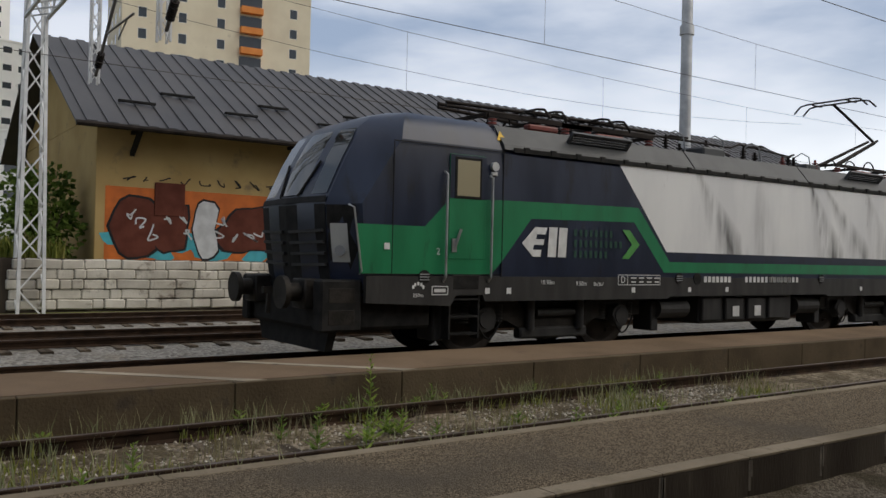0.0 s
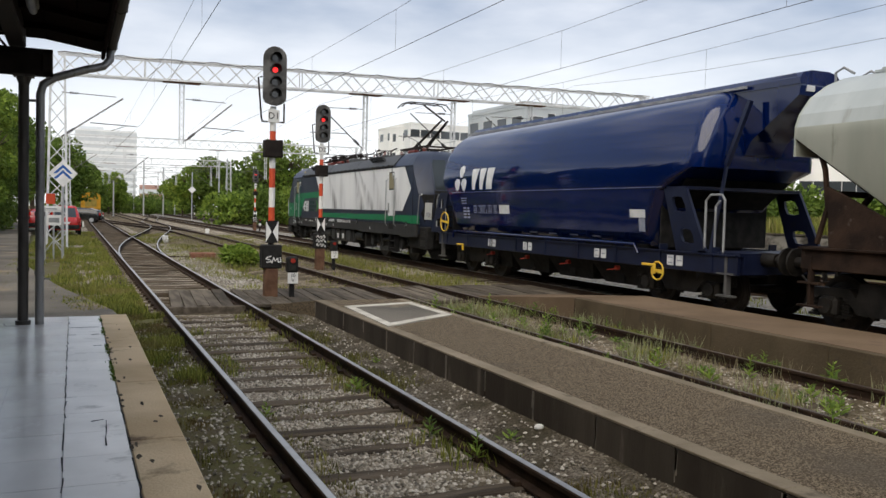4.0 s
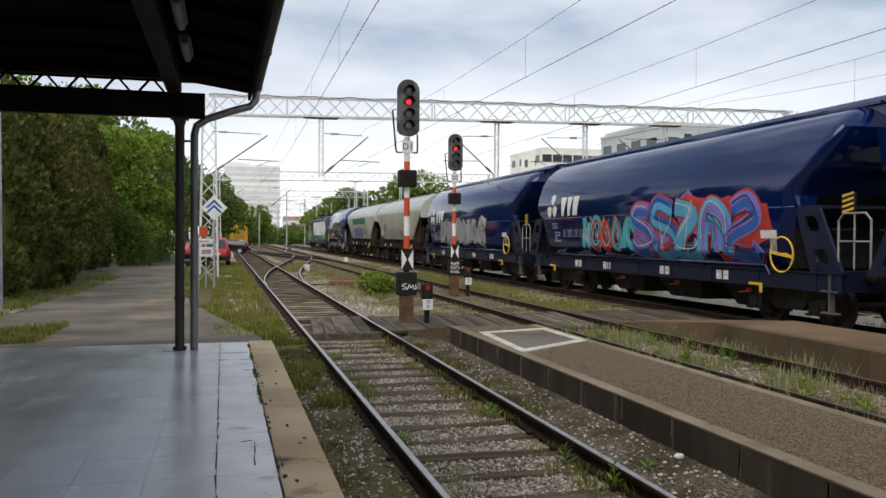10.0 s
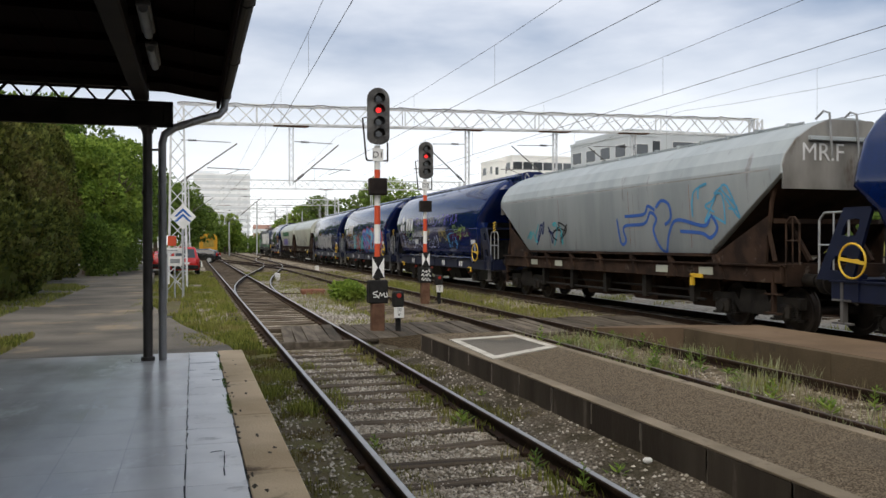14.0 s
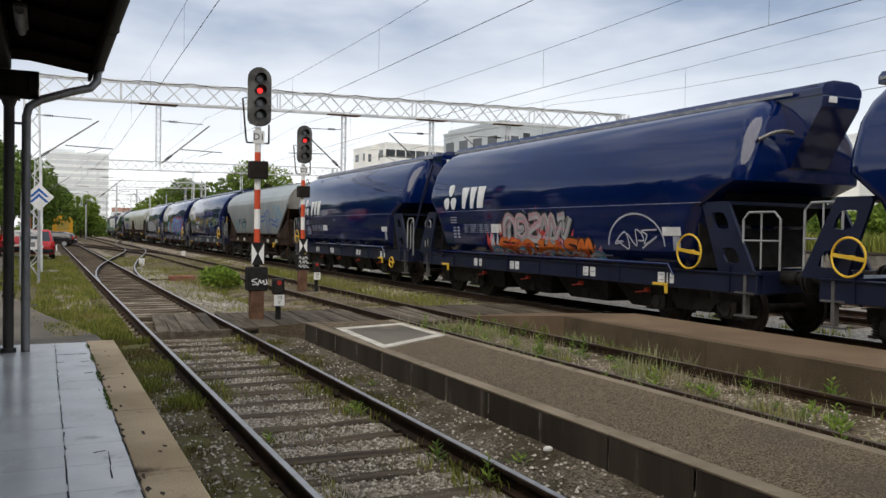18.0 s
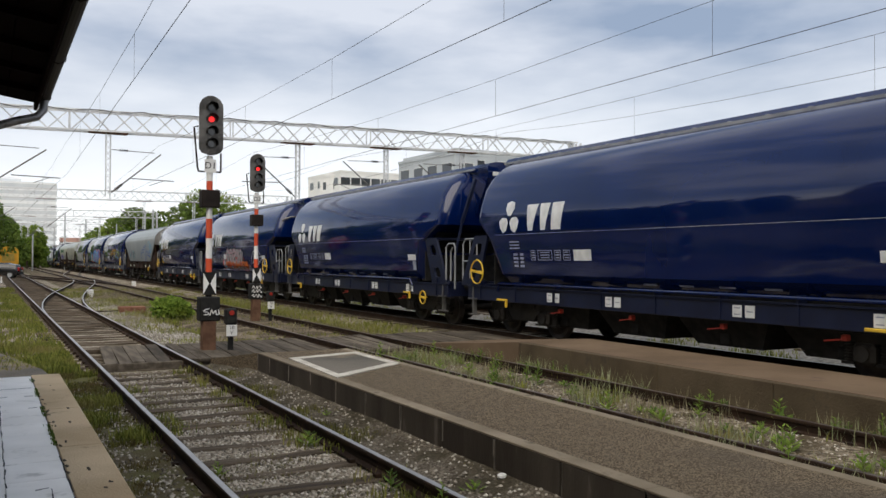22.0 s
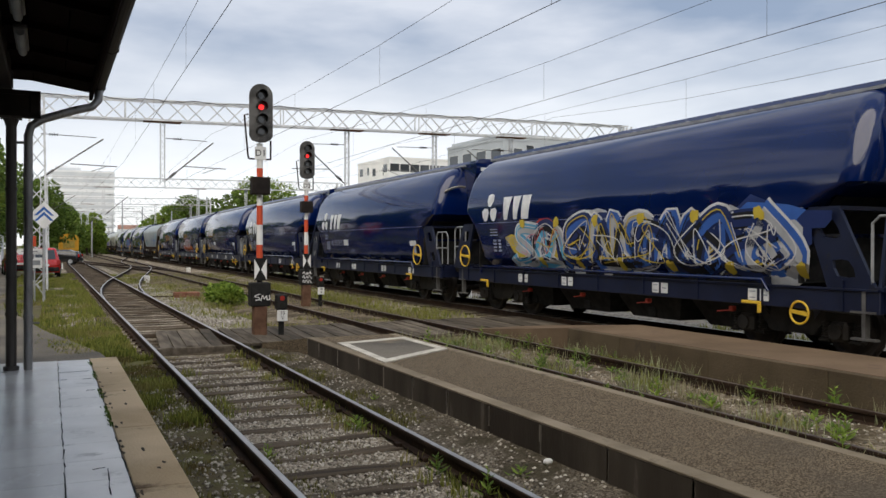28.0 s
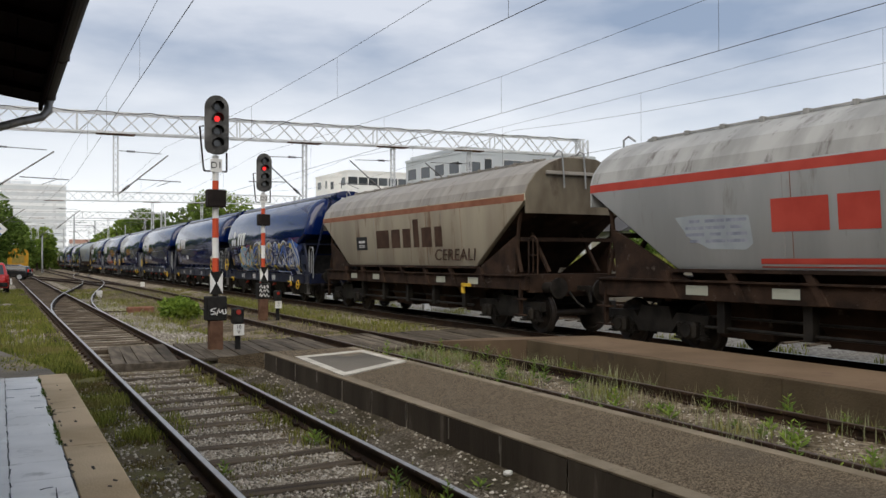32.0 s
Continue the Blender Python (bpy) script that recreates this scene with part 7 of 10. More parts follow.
# -- electric locomotive --
def locomotive():
    w = thing("electric_locomotive", "dark blue, green and white electric locomotive with a raised rear pantograph", "locomotive")
    L = 18.98
    mid = -L / 2

    def both(fn):
        """Calls fn for the front cab and, mirrored along the track, for the rear cab."""
        fn(lambda y: y, 1)
        fn(lambda y: -L + 0.3 - y, -1)

    def ring(y, top, hw, zb, lean=0.0):
        pts = [(hw * 0.97, zb), (hw, zb + 0.25), (hw, 2.4), (hw, top - 0.46), (hw * 0.95, top - 0.40), (hw * 0.82, top - 0.04), (hw * 0.72, top), (0, top + 0.015)]
        full = pts + [(-x, z) for x, z in pts[-2::-1]]
        return [(x, y - lean * max(0, z - 2.25), z) for x, z in full]
    body = MB()
    body.loft([ring(-3.05, 3.66, 1.5, 1.0), ring(-L + 3.2, 3.66, 1.5, 1.0)])
    part("body", body, M["loco_navy"], w, "dark blue steel body", smooth=25)
    # cab slices: height, half width, middle of the front, where the flat side begins
    SL = ((1.0, 1.44, -0.14, -0.66), (1.30, 1.47, -0.08, -0.60), (1.9, 1.49, 0.0, -0.50), (2.30, 1.50, 0.03, -0.46), (2.42, 1.50, -0.01, -0.54), (2.95, 1.495, -0.25, -0.88), (3.26, 1.47, -0.42, -1.10), (3.45, 1.36, -0.54, -1.18), (3.62, 1.20, -0.78, -1.30), (3.73, 1.02, -1.12, -1.45), (3.76, 0.80, -1.45, -1.6))

    SL = tuple((z, hw, a - 0.15, b - 0.12) for z, hw, a, b in SL)

    def at_z(z, k):
        for a, b in zip(SL[:-1], SL[1:]):
            if z <= b[0]:
                u = (z - a[0]) / (b[0] - a[0])
                return a[k] + (b[k] - a[k]) * u
        return SL[-1][k]

    def nose(x, z):
        """Place along the track of the front face at x, z."""
        return at_z(z, 2) - 0.10 * min(1.0, abs(x) / (0.74 * at_z(z, 1)))

    def corner(u, z):
        """A point on the facet between front (u = 0) and side (u = 1)."""
        hw = at_z(z, 1)
        return (hw * (0.74 + 0.26 * u), nose(9, z) + (at_z(z, 3) - nose(9, z)) * (1.25 * u - 0.25 * u * u))

    def cab(f, s):
        mb = MB()
        rings = []
        for z, hw, yf, ys in SL:
            c5 = corner(0.5, z)
            r = [(hw, f(-3.05), z), (hw, f(ys), z), (c5[0], f(c5[1]), z), (0.74 * hw, f(yf - 0.10), z), (0.3 * hw, f(yf - 0.02), z)]
            rings.append(r + [(-x, y, zz) for x, y, zz in r[::-1]])
        mb.loft(rings)
        part("cab", mb, M["loco_navy"], w, "angular dark blue cab with raked front", smooth=24)

        def sheet(zs, xs, lift):
            m_ = MB()
            m_.add([(x * at_z(z, 1), f(nose(x * at_z(z, 1), z) + lift), z + lift * 0.5) for z in zs for x in xs], [(a * len(xs) + b, a * len(xs) + b + 1, (a + 1) * len(xs) + b + 1, (a + 1) * len(xs) + b) for a in range(len(zs) - 1) for b in range(len(xs) - 1)])
            return m_
        part("windscreen", sheet((2.44, 2.6, 2.78, 2.95, 3.12, 3.26, 3.42), (-0.70, -0.4, 0.0, 0.4, 0.70), 0.012), M["windscreen"], w, "dark raked windscreen", smooth=True)
        wip = MB().bar((-0.3, f(nose(0.3, 2.44) + 0.04), 2.42), (-0.55, f(nose(0.55, 2.95) + 0.04), 2.95), 0.025).bar((0.3, f(nose(0.3, 2.44) + 0.04), 2.42), (0.55, f(nose(0.55, 2.95) + 0.04), 2.95), 0.025)
        each("wiper", wip, M["black"], w)
        part("front_panel", sheet((1.02, 1.3, 1.6, 1.9, 2.1, 2.29), (-0.73, -0.4, 0.0, 0.4, 0.73), 0.010), M["black"], w, "black front panel")
        part("screen_sill", sheet((2.31, 2.40), (-0.73, -0.4, 0.0, 0.4, 0.73), 0.02), M["black"], w)
        bars = MB()
        for z in (1.42, 1.58, 1.74, 1.90):
            for sx in (-1, 1):
                bars.bar((sx * 0.12, f(nose(0.12, z) + 0.03), z), (sx * 1.04, f(nose(1.04, z) + 0.03), z + 0.02), 0.045)
        each("grille_bar", bars, M["loco_grey"], w)
        for sx in (-1, 1):
            def facet(u0, u1, z0, z1, lift):
                m_ = MB()
                vs = []
                for z in (z0, (z0 + z1) / 2, z1):
                    for u in (u0, (u0 + u1) / 2, u1):
                        x, y = corner(u, z)
                        vs.append((sx * (x + lift * 0.8), f(y + lift * 0.6), z))
                return m_.add(vs, [(0, 1, 4, 3), (1, 2, 5, 4), (3, 4, 7, 6), (4, 5, 8, 7)])
            part("corner_panel", facet(0.0, 0.80, 1.05, 2.28, 0.006), M["black"], w, "black corner panel")
            part("headlight", facet(0.08, 0.52, 1.48, 2.02, 0.018), M["headlamp"], w, "dull white trapezoid headlight")
            lamp_y = corner(0.3, 1.7)
            part("lamp_ring", MB().cyl((sx * (lamp_y[0] + 0.0), f(lamp_y[1] + 0.0), 1.64), (sx * (lamp_y[0] + 0.035), f(lamp_y[1] + 0.03), 1.64), 0.075, 14), M["rail_grey"], w)
            buf = MB().cyl((sx * 0.875, f(-0.25), 1.05), (sx * 0.875, f(0.26), 1.05), 0.13, 14).cyl((sx * 0.875, f(0.26), 1.05), (sx * 0.875, f(0.34), 1.05), 0.23, 18).box(*sorted((sx * 0.66, sx * 1.09)), *sorted((f(-0.2), f(0.06))), 0.82, 1.24, 0.02)
            part("buffer", buf, M["bogie"], w, smooth=40)
            mir = MB().cyl((sx * 1.50, f(-2.86), 2.98), (sx * 1.56, f(-2.86), 2.98), 0.07, 12).box(*sorted((sx * 1.50, sx * 1.54)), *sorted((f(-2.80), f(-2.92))), 2.84, 2.90, 0.01)
            part("camera_housing", mir, M["galv"], w)
            part("corner_rail", MB().tube([(sx * 1.44, f(-0.40), 2.28), (sx * 1.53, f(-0.44), 2.24), (sx * 1.53, f(-0.58), 1.36), (sx * 1.46, f(-0.58), 1.32)], 0.014, 6), M["chrome"], w)
            stp = MB().box(*sorted((sx * 1.16, sx * 1.42)), *sorted((f(-0.02), f(-0.66))), 0.52, 1.24, 0.03)
            part("corner_step", stp, M["black"], w, "black corner step")
            for z in (0.62, 0.92):
                part("step_recess", MB().box(*sorted((sx * 1.40, sx * 1.425)), *sorted((f(-0.14), f(-0.54))), z, z + 0.20, 0.004), M["bogie"], w)
        low = MB()
        low.box(-1.30, 1.30, *sorted((f(-0.12), f(-1.9))), 0.52, 1.02, 0.05)
        part("buffer_beam", low, M["black"], w)
        pl = MB().prism([(-1.25, 0.55), (1.25, 0.55), (1.1, 0.22), (-1.1, 0.22)], "y", *sorted((f(-0.25), f(-0.37))))
        part("rail_guard", pl, M["black"], w)
        part("coupling", MB().bar((0, f(-0.2), 1.04), (0, f(0.22), 1.04), 0.08, 0.1).bar((0, f(0.12), 1.0), (0, f(0.14), 0.7), 0.06), M["bogie"], w)
        seams = MB()
        for sx in (-1, 1):
            x0, x1 = sorted((sx * 1.498, sx * 1.5062))
            seams.box(x0, x1, *sorted((f(-1.07), f(-1.082))), 1.0, 3.2)
            seams.box(x0, x1, *sorted((f(-3.05), f(-3.065))), 1.0, 3.25)
            seams.box(x0, x1, *sorted((f(-1.07), f(-3.05))), 3.215, 3.228)
            seams.box(x0, x1, *sorted((f(-0.62), f(-3.05))), 1.318, 1.332)
        each("panel_seam", seams, M["black"], w)
    both(cab)
    # skirts and paint of the near and far sides
    sk = MB()
    for sx in (-1, 1):
        sk.prism([(-0.66, 1.30), (-0.66, 0.92), (-2.1, 0.86), (-2.2, 1.02), (-2.7, 1.02), (-2.75, 0.92), (-4.6, 0.92), (-6.9, 0.92), (-7.0, 0.96), (-12.0, 0.96), (-12.1, 0.92), (-16.3, 0.92), (-16.9, 0.86), (-18.0, 0.92), (-18.0, 1.30)], "x", *sorted((sx * 1.44, sx * 1.512)))
    part("side_skirt", sk, M["loco_grey"], w, "dusty dark grey lower side")
    for sx in (-1, 1):
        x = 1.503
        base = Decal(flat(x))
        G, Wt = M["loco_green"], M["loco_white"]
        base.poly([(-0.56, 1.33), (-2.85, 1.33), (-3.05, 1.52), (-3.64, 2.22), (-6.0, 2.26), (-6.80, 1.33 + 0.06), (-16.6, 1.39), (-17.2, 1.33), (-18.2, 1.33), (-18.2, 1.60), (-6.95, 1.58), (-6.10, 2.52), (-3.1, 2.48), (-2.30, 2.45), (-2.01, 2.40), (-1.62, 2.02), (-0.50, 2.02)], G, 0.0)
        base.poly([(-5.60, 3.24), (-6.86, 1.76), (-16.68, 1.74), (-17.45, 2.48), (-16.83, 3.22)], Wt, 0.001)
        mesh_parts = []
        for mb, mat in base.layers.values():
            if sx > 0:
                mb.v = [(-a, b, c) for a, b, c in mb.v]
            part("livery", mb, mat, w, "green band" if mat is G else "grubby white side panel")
        # doors at both ends
        for dy in (-2.38, -L + 3.35):
            dr = MB().box(*sorted((sx * 1.498, sx * 1.511)), dy - 0.34, dy + 0.34, 1.56, 3.12, 0.004)
            door = part("cab_door", dr, M["loco_green"] if dy > -5 else M["loco_white"], w, "green cab door" if dy > -5 else "white cab door")
            if dy > -5:
                part("door_top", MB().box(*sorted((sx * 1.511, sx * 1.514)), dy - 0.335, dy + 0.335, 2.46, 3.115), M["loco_navy"], door, "dark blue upper door")
            part("window_frame", MB().box(*sorted((sx * 1.511, sx * 1.522)), dy - 0.25, dy + 0.25, 2.46, 3.08, 0.005), M["black"], door)
            part("pane", MB().box(*sorted((sx * 1.520, sx * 1.526)), dy - 0.21, dy + 0.21, 2.50, 3.04, 0.003), M["window"], door, "pale yellow window pane")
            part("handle", MB().bar((sx * 1.53, dy + 0.25, 1.70), (sx * 1.56, dy + 0.15, 2.0), 0.035).box(*sorted((sx * 1.51, sx * 1.54)), dy + 0.21, dy + 0.29, 1.66, 1.86), M["chrome"], door, "steel door handle")
            for q in (-0.42, 0.42):
                hr = MB().tube([(sx * 1.50, dy + q, 2.84), (sx * 1.57, dy + q, 2.80), (sx * 1.57, dy + q, 1.28), (sx * 1.50, dy + q, 1.22)], 0.02, 8)
                part("hand_rail", hr, M["chrome"], w, "long bright steel hand rail")
            st = MB()
            for zz in (0.42, 0.68, 0.94):
                st.box(*sorted((sx * 1.28, sx * 1.48)), dy - 0.26, dy + 0.26, zz, zz + 0.03)
            for q in (-0.27, 0.27):
                st.box(*sorted((sx * 1.28, sx * 1.48)), dy + q - 0.015, dy + q + 0.015, 0.36, 1.30)
            part("step", st, M["black"], w)
            part("step_recess", MB().box(*sorted((sx * 1.45, sx * 1.516)), dy - 0.24, dy + 0.24, 1.10, 1.32, 0.01), M["black"], w)
    # marks on the near side
    d = Decal(flat(1.508))
    d.poly([(-3.45, 1.83), (-3.72, 2.09), (-3.98, 2.09), (-3.94, 1.98), (-3.76, 1.98), (-3.74, 1.90), (-3.92, 1.90), (-3.90, 1.81), (-3.70, 1.81), (-3.68, 1.73), (-3.86, 1.73), (-3.84, 1.62), (-3.68, 1.62)], M["mark_white"])
    for q in (-4.02, -4.24):
        d.poly([(q, 2.10), (q - 0.18, 2.10), (q - 0.15, 1.62), (q + 0.03, 1.62)], M["mark_white"])
    d.put("marking", w, "white sign of plain blocks")
    d = Decal(flat(1.508))
    for row, n in ((0, 8), (1, 10), (2, 7)):
        for k in range(n):
            d.rect(-4.60 - 0.118 * k, 2.03 - 0.175 * row, 0.062, 0.115, M["mark_olive"])
    d.put("marking", w, "dull green lines of blocks")
    d = Decal(flat(1.508))
    d.poly([(-5.70, 2.12), (-5.88, 2.12), (-6.14, 1.87), (-5.88, 1.62), (-5.70, 1.62), (-5.95, 1.87)], M["arrow_green"])
    d.put("marking", w, "light green chevron")
    d = Decal(flat(1.516))
    rnd = random.Random(3)
    for y, n in ((-9.2, 12), (-10.0, 8), (-8.2, 7)):
        for k in range(n if y != -8.2 else 0):
            d.rect(y - 0.13 * k, 1.27, 0.08, 0.11, M["mark_white"])
    for k in range(7):
        d.rect(-7.95 - 0.12 * k, 1.27, 0.085, 0.11, M["mark_white"])
    for y in (-0.98, -2.78, -3.2, -6.0, -7.5, -8.6, -13.4):
        d.rect(y, 1.08 if y not in (-0.98,) else 1.72, 0.09, 0.09, M["mark_white"])
    for y0, y1 in ((-5.62, -6.68),):
        for z in (1.34, 1.17):
            d.rect((y0 + y1) / 2, z, y0 - y1, 0.012, M["mark_white"])
        for y in (y0, y1, -5.85):
            d.rect(y, 1.255, 0.012, 0.17, M["mark_white"])
        for k in range(4):
            d.rect(-6.0 - 0.2 * k, 1.29, 0.14, 0.02, M["mark_white"])
            d.rect(-6.0 - 0.2 * k, 1.22, 0.12, 0.02, M["mark_white"])
    d.rect(-1.90, 1.15, 0.28, 0.014, M["mark_white"]); d.rect(-1.90, 1.03, 0.28, 0.014, M["mark_white"])
    d.rect(-1.76, 1.09, 0.014, 0.13, M["mark_white"]); d.rect(-2.04, 1.09, 0.014, 0.13, M["mark_white"]); d.rect(-1.90, 1.09, 0.2, 0.05, M["mark_white"])
    for a in range(5):
        d.rect(-1.52 + 0.09 * math.cos(radians(a * 36 + 18)), 1.12 + 0.07 * math.sin(radians(a * 36 + 18)), 0.035, 0.05, M["mark_white"])
    d.put("marking", w)
    turn = Euler((radians(90), 0, radians(-90))).to_matrix().to_4x4()
    for txt, y, z, s in (("18.98m", -4.0, 1.21, 0.10), ("9.50m", -4.75, 1.19, 0.10), ("Bo'Bo'", -5.15, 1.18, 0.09), ("D", -5.74, 1.255, 0.16), ("250m", -1.52, 1.02, 0.08)):
        letters(txt, s, "lettering", M["mark_white"], w, Matrix.Translation((-1.518, y, z)) @ turn)
    letters("2", 0.14, "lettering", M["mark_white"], w, Matrix.Translation((-1.508, -1.86, 1.66)) @ turn)
    vents = MB()
    for y in (-1.62, -7.2, -11.8, -17.1):
        vents.cyl((-1.52, y, 1.29), (-1.525, y, 1.29), 0.10, 16)
    each("round_vent", vents, M["black"], w)
    vr = MB()
    for y in (-1.62, -7.2, -11.8, -17.1):
        for k in range(3):
            vr.box(-1.535, -1.525, y - 0.08, y + 0.08, 1.24 + 0.04 * k, 1.255 + 0.04 * k)
    each("vent_slat", vr, M["rail_grey"], w)
    part("round_port", MB().cyl((-1.50, -7.72, 1.28), (-1.52, -7.72, 1.28), 0.11, 18), M["black"], w)
    # roof
    for y0, y1 in ((-3.08, -7.6), (-7.64, -11.3), (-11.34, -15.76)):
        pod = MB().prism([(-1.505, 3.27), (-1.46, 3.36), (-1.20, 3.68), (1.20, 3.68), (1.46, 3.36), (1.505, 3.27)], "y", y1, y0)
        part("roof_section", pod, M["loco_roof"], w, "grey removable roof section")
    trim = MB()
    for sx in (-1, 1):
        trim.bar((sx * 1.515, -3.25, 3.275), (sx * 1.515, -15.7, 3.275), 0.025, 0.07)
        for k in range(22):
            trim.box(*sorted((sx * 1.50, sx * 1.54)), -3.5 - 0.56 * k - 0.05, -3.5 - 0.56 * k + 0.05, 3.24, 3.33)
    each("roof_trim", trim, M["black"], w)
    for y in (-5.25, -13.7):
        lv = MB()
        a = Matrix.Translation((-1.345, y, 3.53)) @ Euler((0, radians(51), 0)).to_matrix().to_4x4()
        for k in range(7):
            lv.box(-0.15 + 0.045 * k, -0.13 + 0.045 * k, -0.66, 0.66, -0.01, 0.03, m=a)
        part("louvre_slat", lv, M["black"], w)
        fr = MB()
        for q in (-0.69, 0.69):
            fr.box(-0.19, 0.19, q - 0.02, q + 0.02, -0.01, 0.05, m=a)
        for q in (-0.18, 0.18):
            fr.box(q - 0.015, q + 0.015, -0.69, 0.69, -0.01, 0.05, m=a)
        part("louvre_frame", fr, M["loco_roof"], w)
    tri = MB().add([(-1.33, -3.00, 3.42), (-1.33, -3.2, 3.42), (-1.26, -3.1, 3.58)], [(0, 1, 2)])
    for v in range(3):
        tri.v[v] = (tri.v[v][0] - 0.06, tri.v[v][1], tri.v[v][2])
    part("warning_sign", tri, M["yellow"], w, "small yellow warning triangle")

    def pantograph(y0, up, sgn):
        p = new("pantograph")
        p.parent = w
        base = MB()
        for sx in (-0.55, 0.55):
            base.bar((sx, y0 - 1.2, 3.98), (sx, y0 + 1.2, 3.98), 0.06)
        for y in (-1.2, 0.0, 1.2):
            base.bar((-0.55, y0 + y, 3.98), (0.55, y0 + y, 3.98), 0.06)
        part("base_frame", base, M["dark_iron"], p)
        ins = MB()
        for sx in (-0.55, 0.55):
            for y in (-1.1, 1.1):
                for k in range(4):
                    ins.cyl((sx, y0 + y, 3.70 + 0.06 * k), (sx, y0 + y, 3.735 + 0.06 * k), 0.075, 10)
        ins.box(-0.62, -0.45, y0 - 0.35, y0 + 0.35, 3.80, 3.91, 0.03)
        part("insulator", ins, M["insulator"], p, "red-brown insulator")
        arm = MB()
        if up:
            knee = (0, y0 + sgn * 1.5, 4.85)
            head = (0, y0 - sgn * 0.35, 5.58)
            for sx in (-0.12, 0.12):
                arm.cyl((sx * 2, y0 - sgn * 0.6, 4.05), (sx, knee[1], knee[2]), 0.05, 8, 0.035)
            arm.cyl(knee, head, 0.035, 8)
            arm.cyl((0, y0 - sgn * 0.2, 4.05), (0, knee[1] + sgn * 0.12, knee[2] - 0.05), 0.02, 6)
        else:
            knee = (0, y0 + sgn * 1.75, 4.12)
            head = (0, y0 - sgn * 1.6, 4.12)
            for sx in (-0.12, 0.12):
                arm.cyl((sx * 3, y0 - sgn * 0.6, 4.05), (sx, knee[1], knee[2]), 0.032, 8)
                arm.cyl((sx, knee[1], knee[2] + 0.06), (sx * 3, head[1], head[2] + 0.04), 0.03, 8)
        part("arm", arm, M["dark_iron"], p)
        hd = MB()
        for q in (-0.2, 0.2):
            yy, zz = head[1] + q, head[2] + 0.06
            hd.tube([(-0.95, yy, zz - 0.20), (-0.78, yy, zz - 0.03), (-0.6, yy, zz), (0.6, yy, zz), (0.78, yy, zz - 0.03), (0.95, yy, zz - 0.20)], 0.022, 8)
        hd.bar((-0.45, head[1] - 0.2, head[2] + 0.03), (-0.45, head[1] + 0.2, head[2] + 0.03), 0.03).bar((0.45, head[1] - 0.2, head[2] + 0.03), (0.45, head[1] + 0.2, head[2] + 0.03), 0.03)
        part("contact_head", hd, M["dark_iron"], p)
        cab_ = MB()
        for k in range(3):
            yb = y0 - 0.4 + 0.5 * k
            cab_.tube([(-0.5 + 0.2 * k, yb + 0.25 * math.cos(a * 0.4), 3.95 + 0.22 * math.sin(a * 0.4)) for a in range(9)], 0.018, 6)
        part("cable", cab_, M["black"], p)
        return p
    pantograph(-4.65, False, 1)
    pantograph(-6.3, False, -1)
    pantograph(-15.1, True, -1)
    bus = MB().tube([(-0.35, -7.3, 4.02), (-0.35, -7.9, 4.08), (-0.35, -10.2, 4.06), (-0.35, -10.5, 4.16), (-0.35, -12.4, 4.05)], 0.022, 8)
    bus.tube([(0.4, -7.6, 3.98), (0.4, -12.6, 3.98)], 0.022, 8)
    grnd = random.Random(41)
    for k in range(13):
        y = -7.7 - 0.42 * k
        x = grnd.choice((-0.75, -0.35, -0.35, 0.2, 0.4))
        h = grnd.uniform(0.18, 0.42)
        disc = MB()
        disc.lathe(x, y, [(0.03, 3.68)] + [(r_, 3.70 + 0.06 * q + d_) for q in range(int(h / 0.06)) for r_, d_ in ((0.03, 0.0), (0.066, 0.004), (0.066, 0.024), (0.03, 0.03))] + [(0.03, 3.72 + h)], 10)
        part("insulator", disc, M["insulator"] if k % 3 == 0 else M["dark_iron"], w, "red-brown insulator" if k % 3 == 0 else "")
        if k % 2:
            part("contact_arm", MB().bar((x, y, 3.72 + h), (x + grnd.uniform(-0.2, 0.3), y - grnd.uniform(0.3, 0.7), 3.74 + h + grnd.uniform(-0.05, 0.08)), 0.04), M["dark_iron"], w)
        if k % 3 == 1:
            part("cable", MB().tube([(x, y, 3.70 + h), (x - 0.1, y - 0.15, 3.82 + h), (x - 0.15, y - 0.35, 3.74 + h), (x - 0.1, y - 0.5, 3.72)], 0.015, 6), M["rail_grey"], w)
    part("roof_busbar", bus, M["dark_iron"], w, "dark roof conductors on insulators")
    boxes = MB().box(-0.9, -0.2, -9.3, -8.6, 3.68, 3.90, 0.04).box(0.1, 0.9, -10.8, -9.8, 3.68, 3.95, 0.04).box(-0.8, -0.3, -12.9, -12.3, 3.68, 3.86, 0.03)
    each("roof_box", boxes, M["loco_roof"], w)
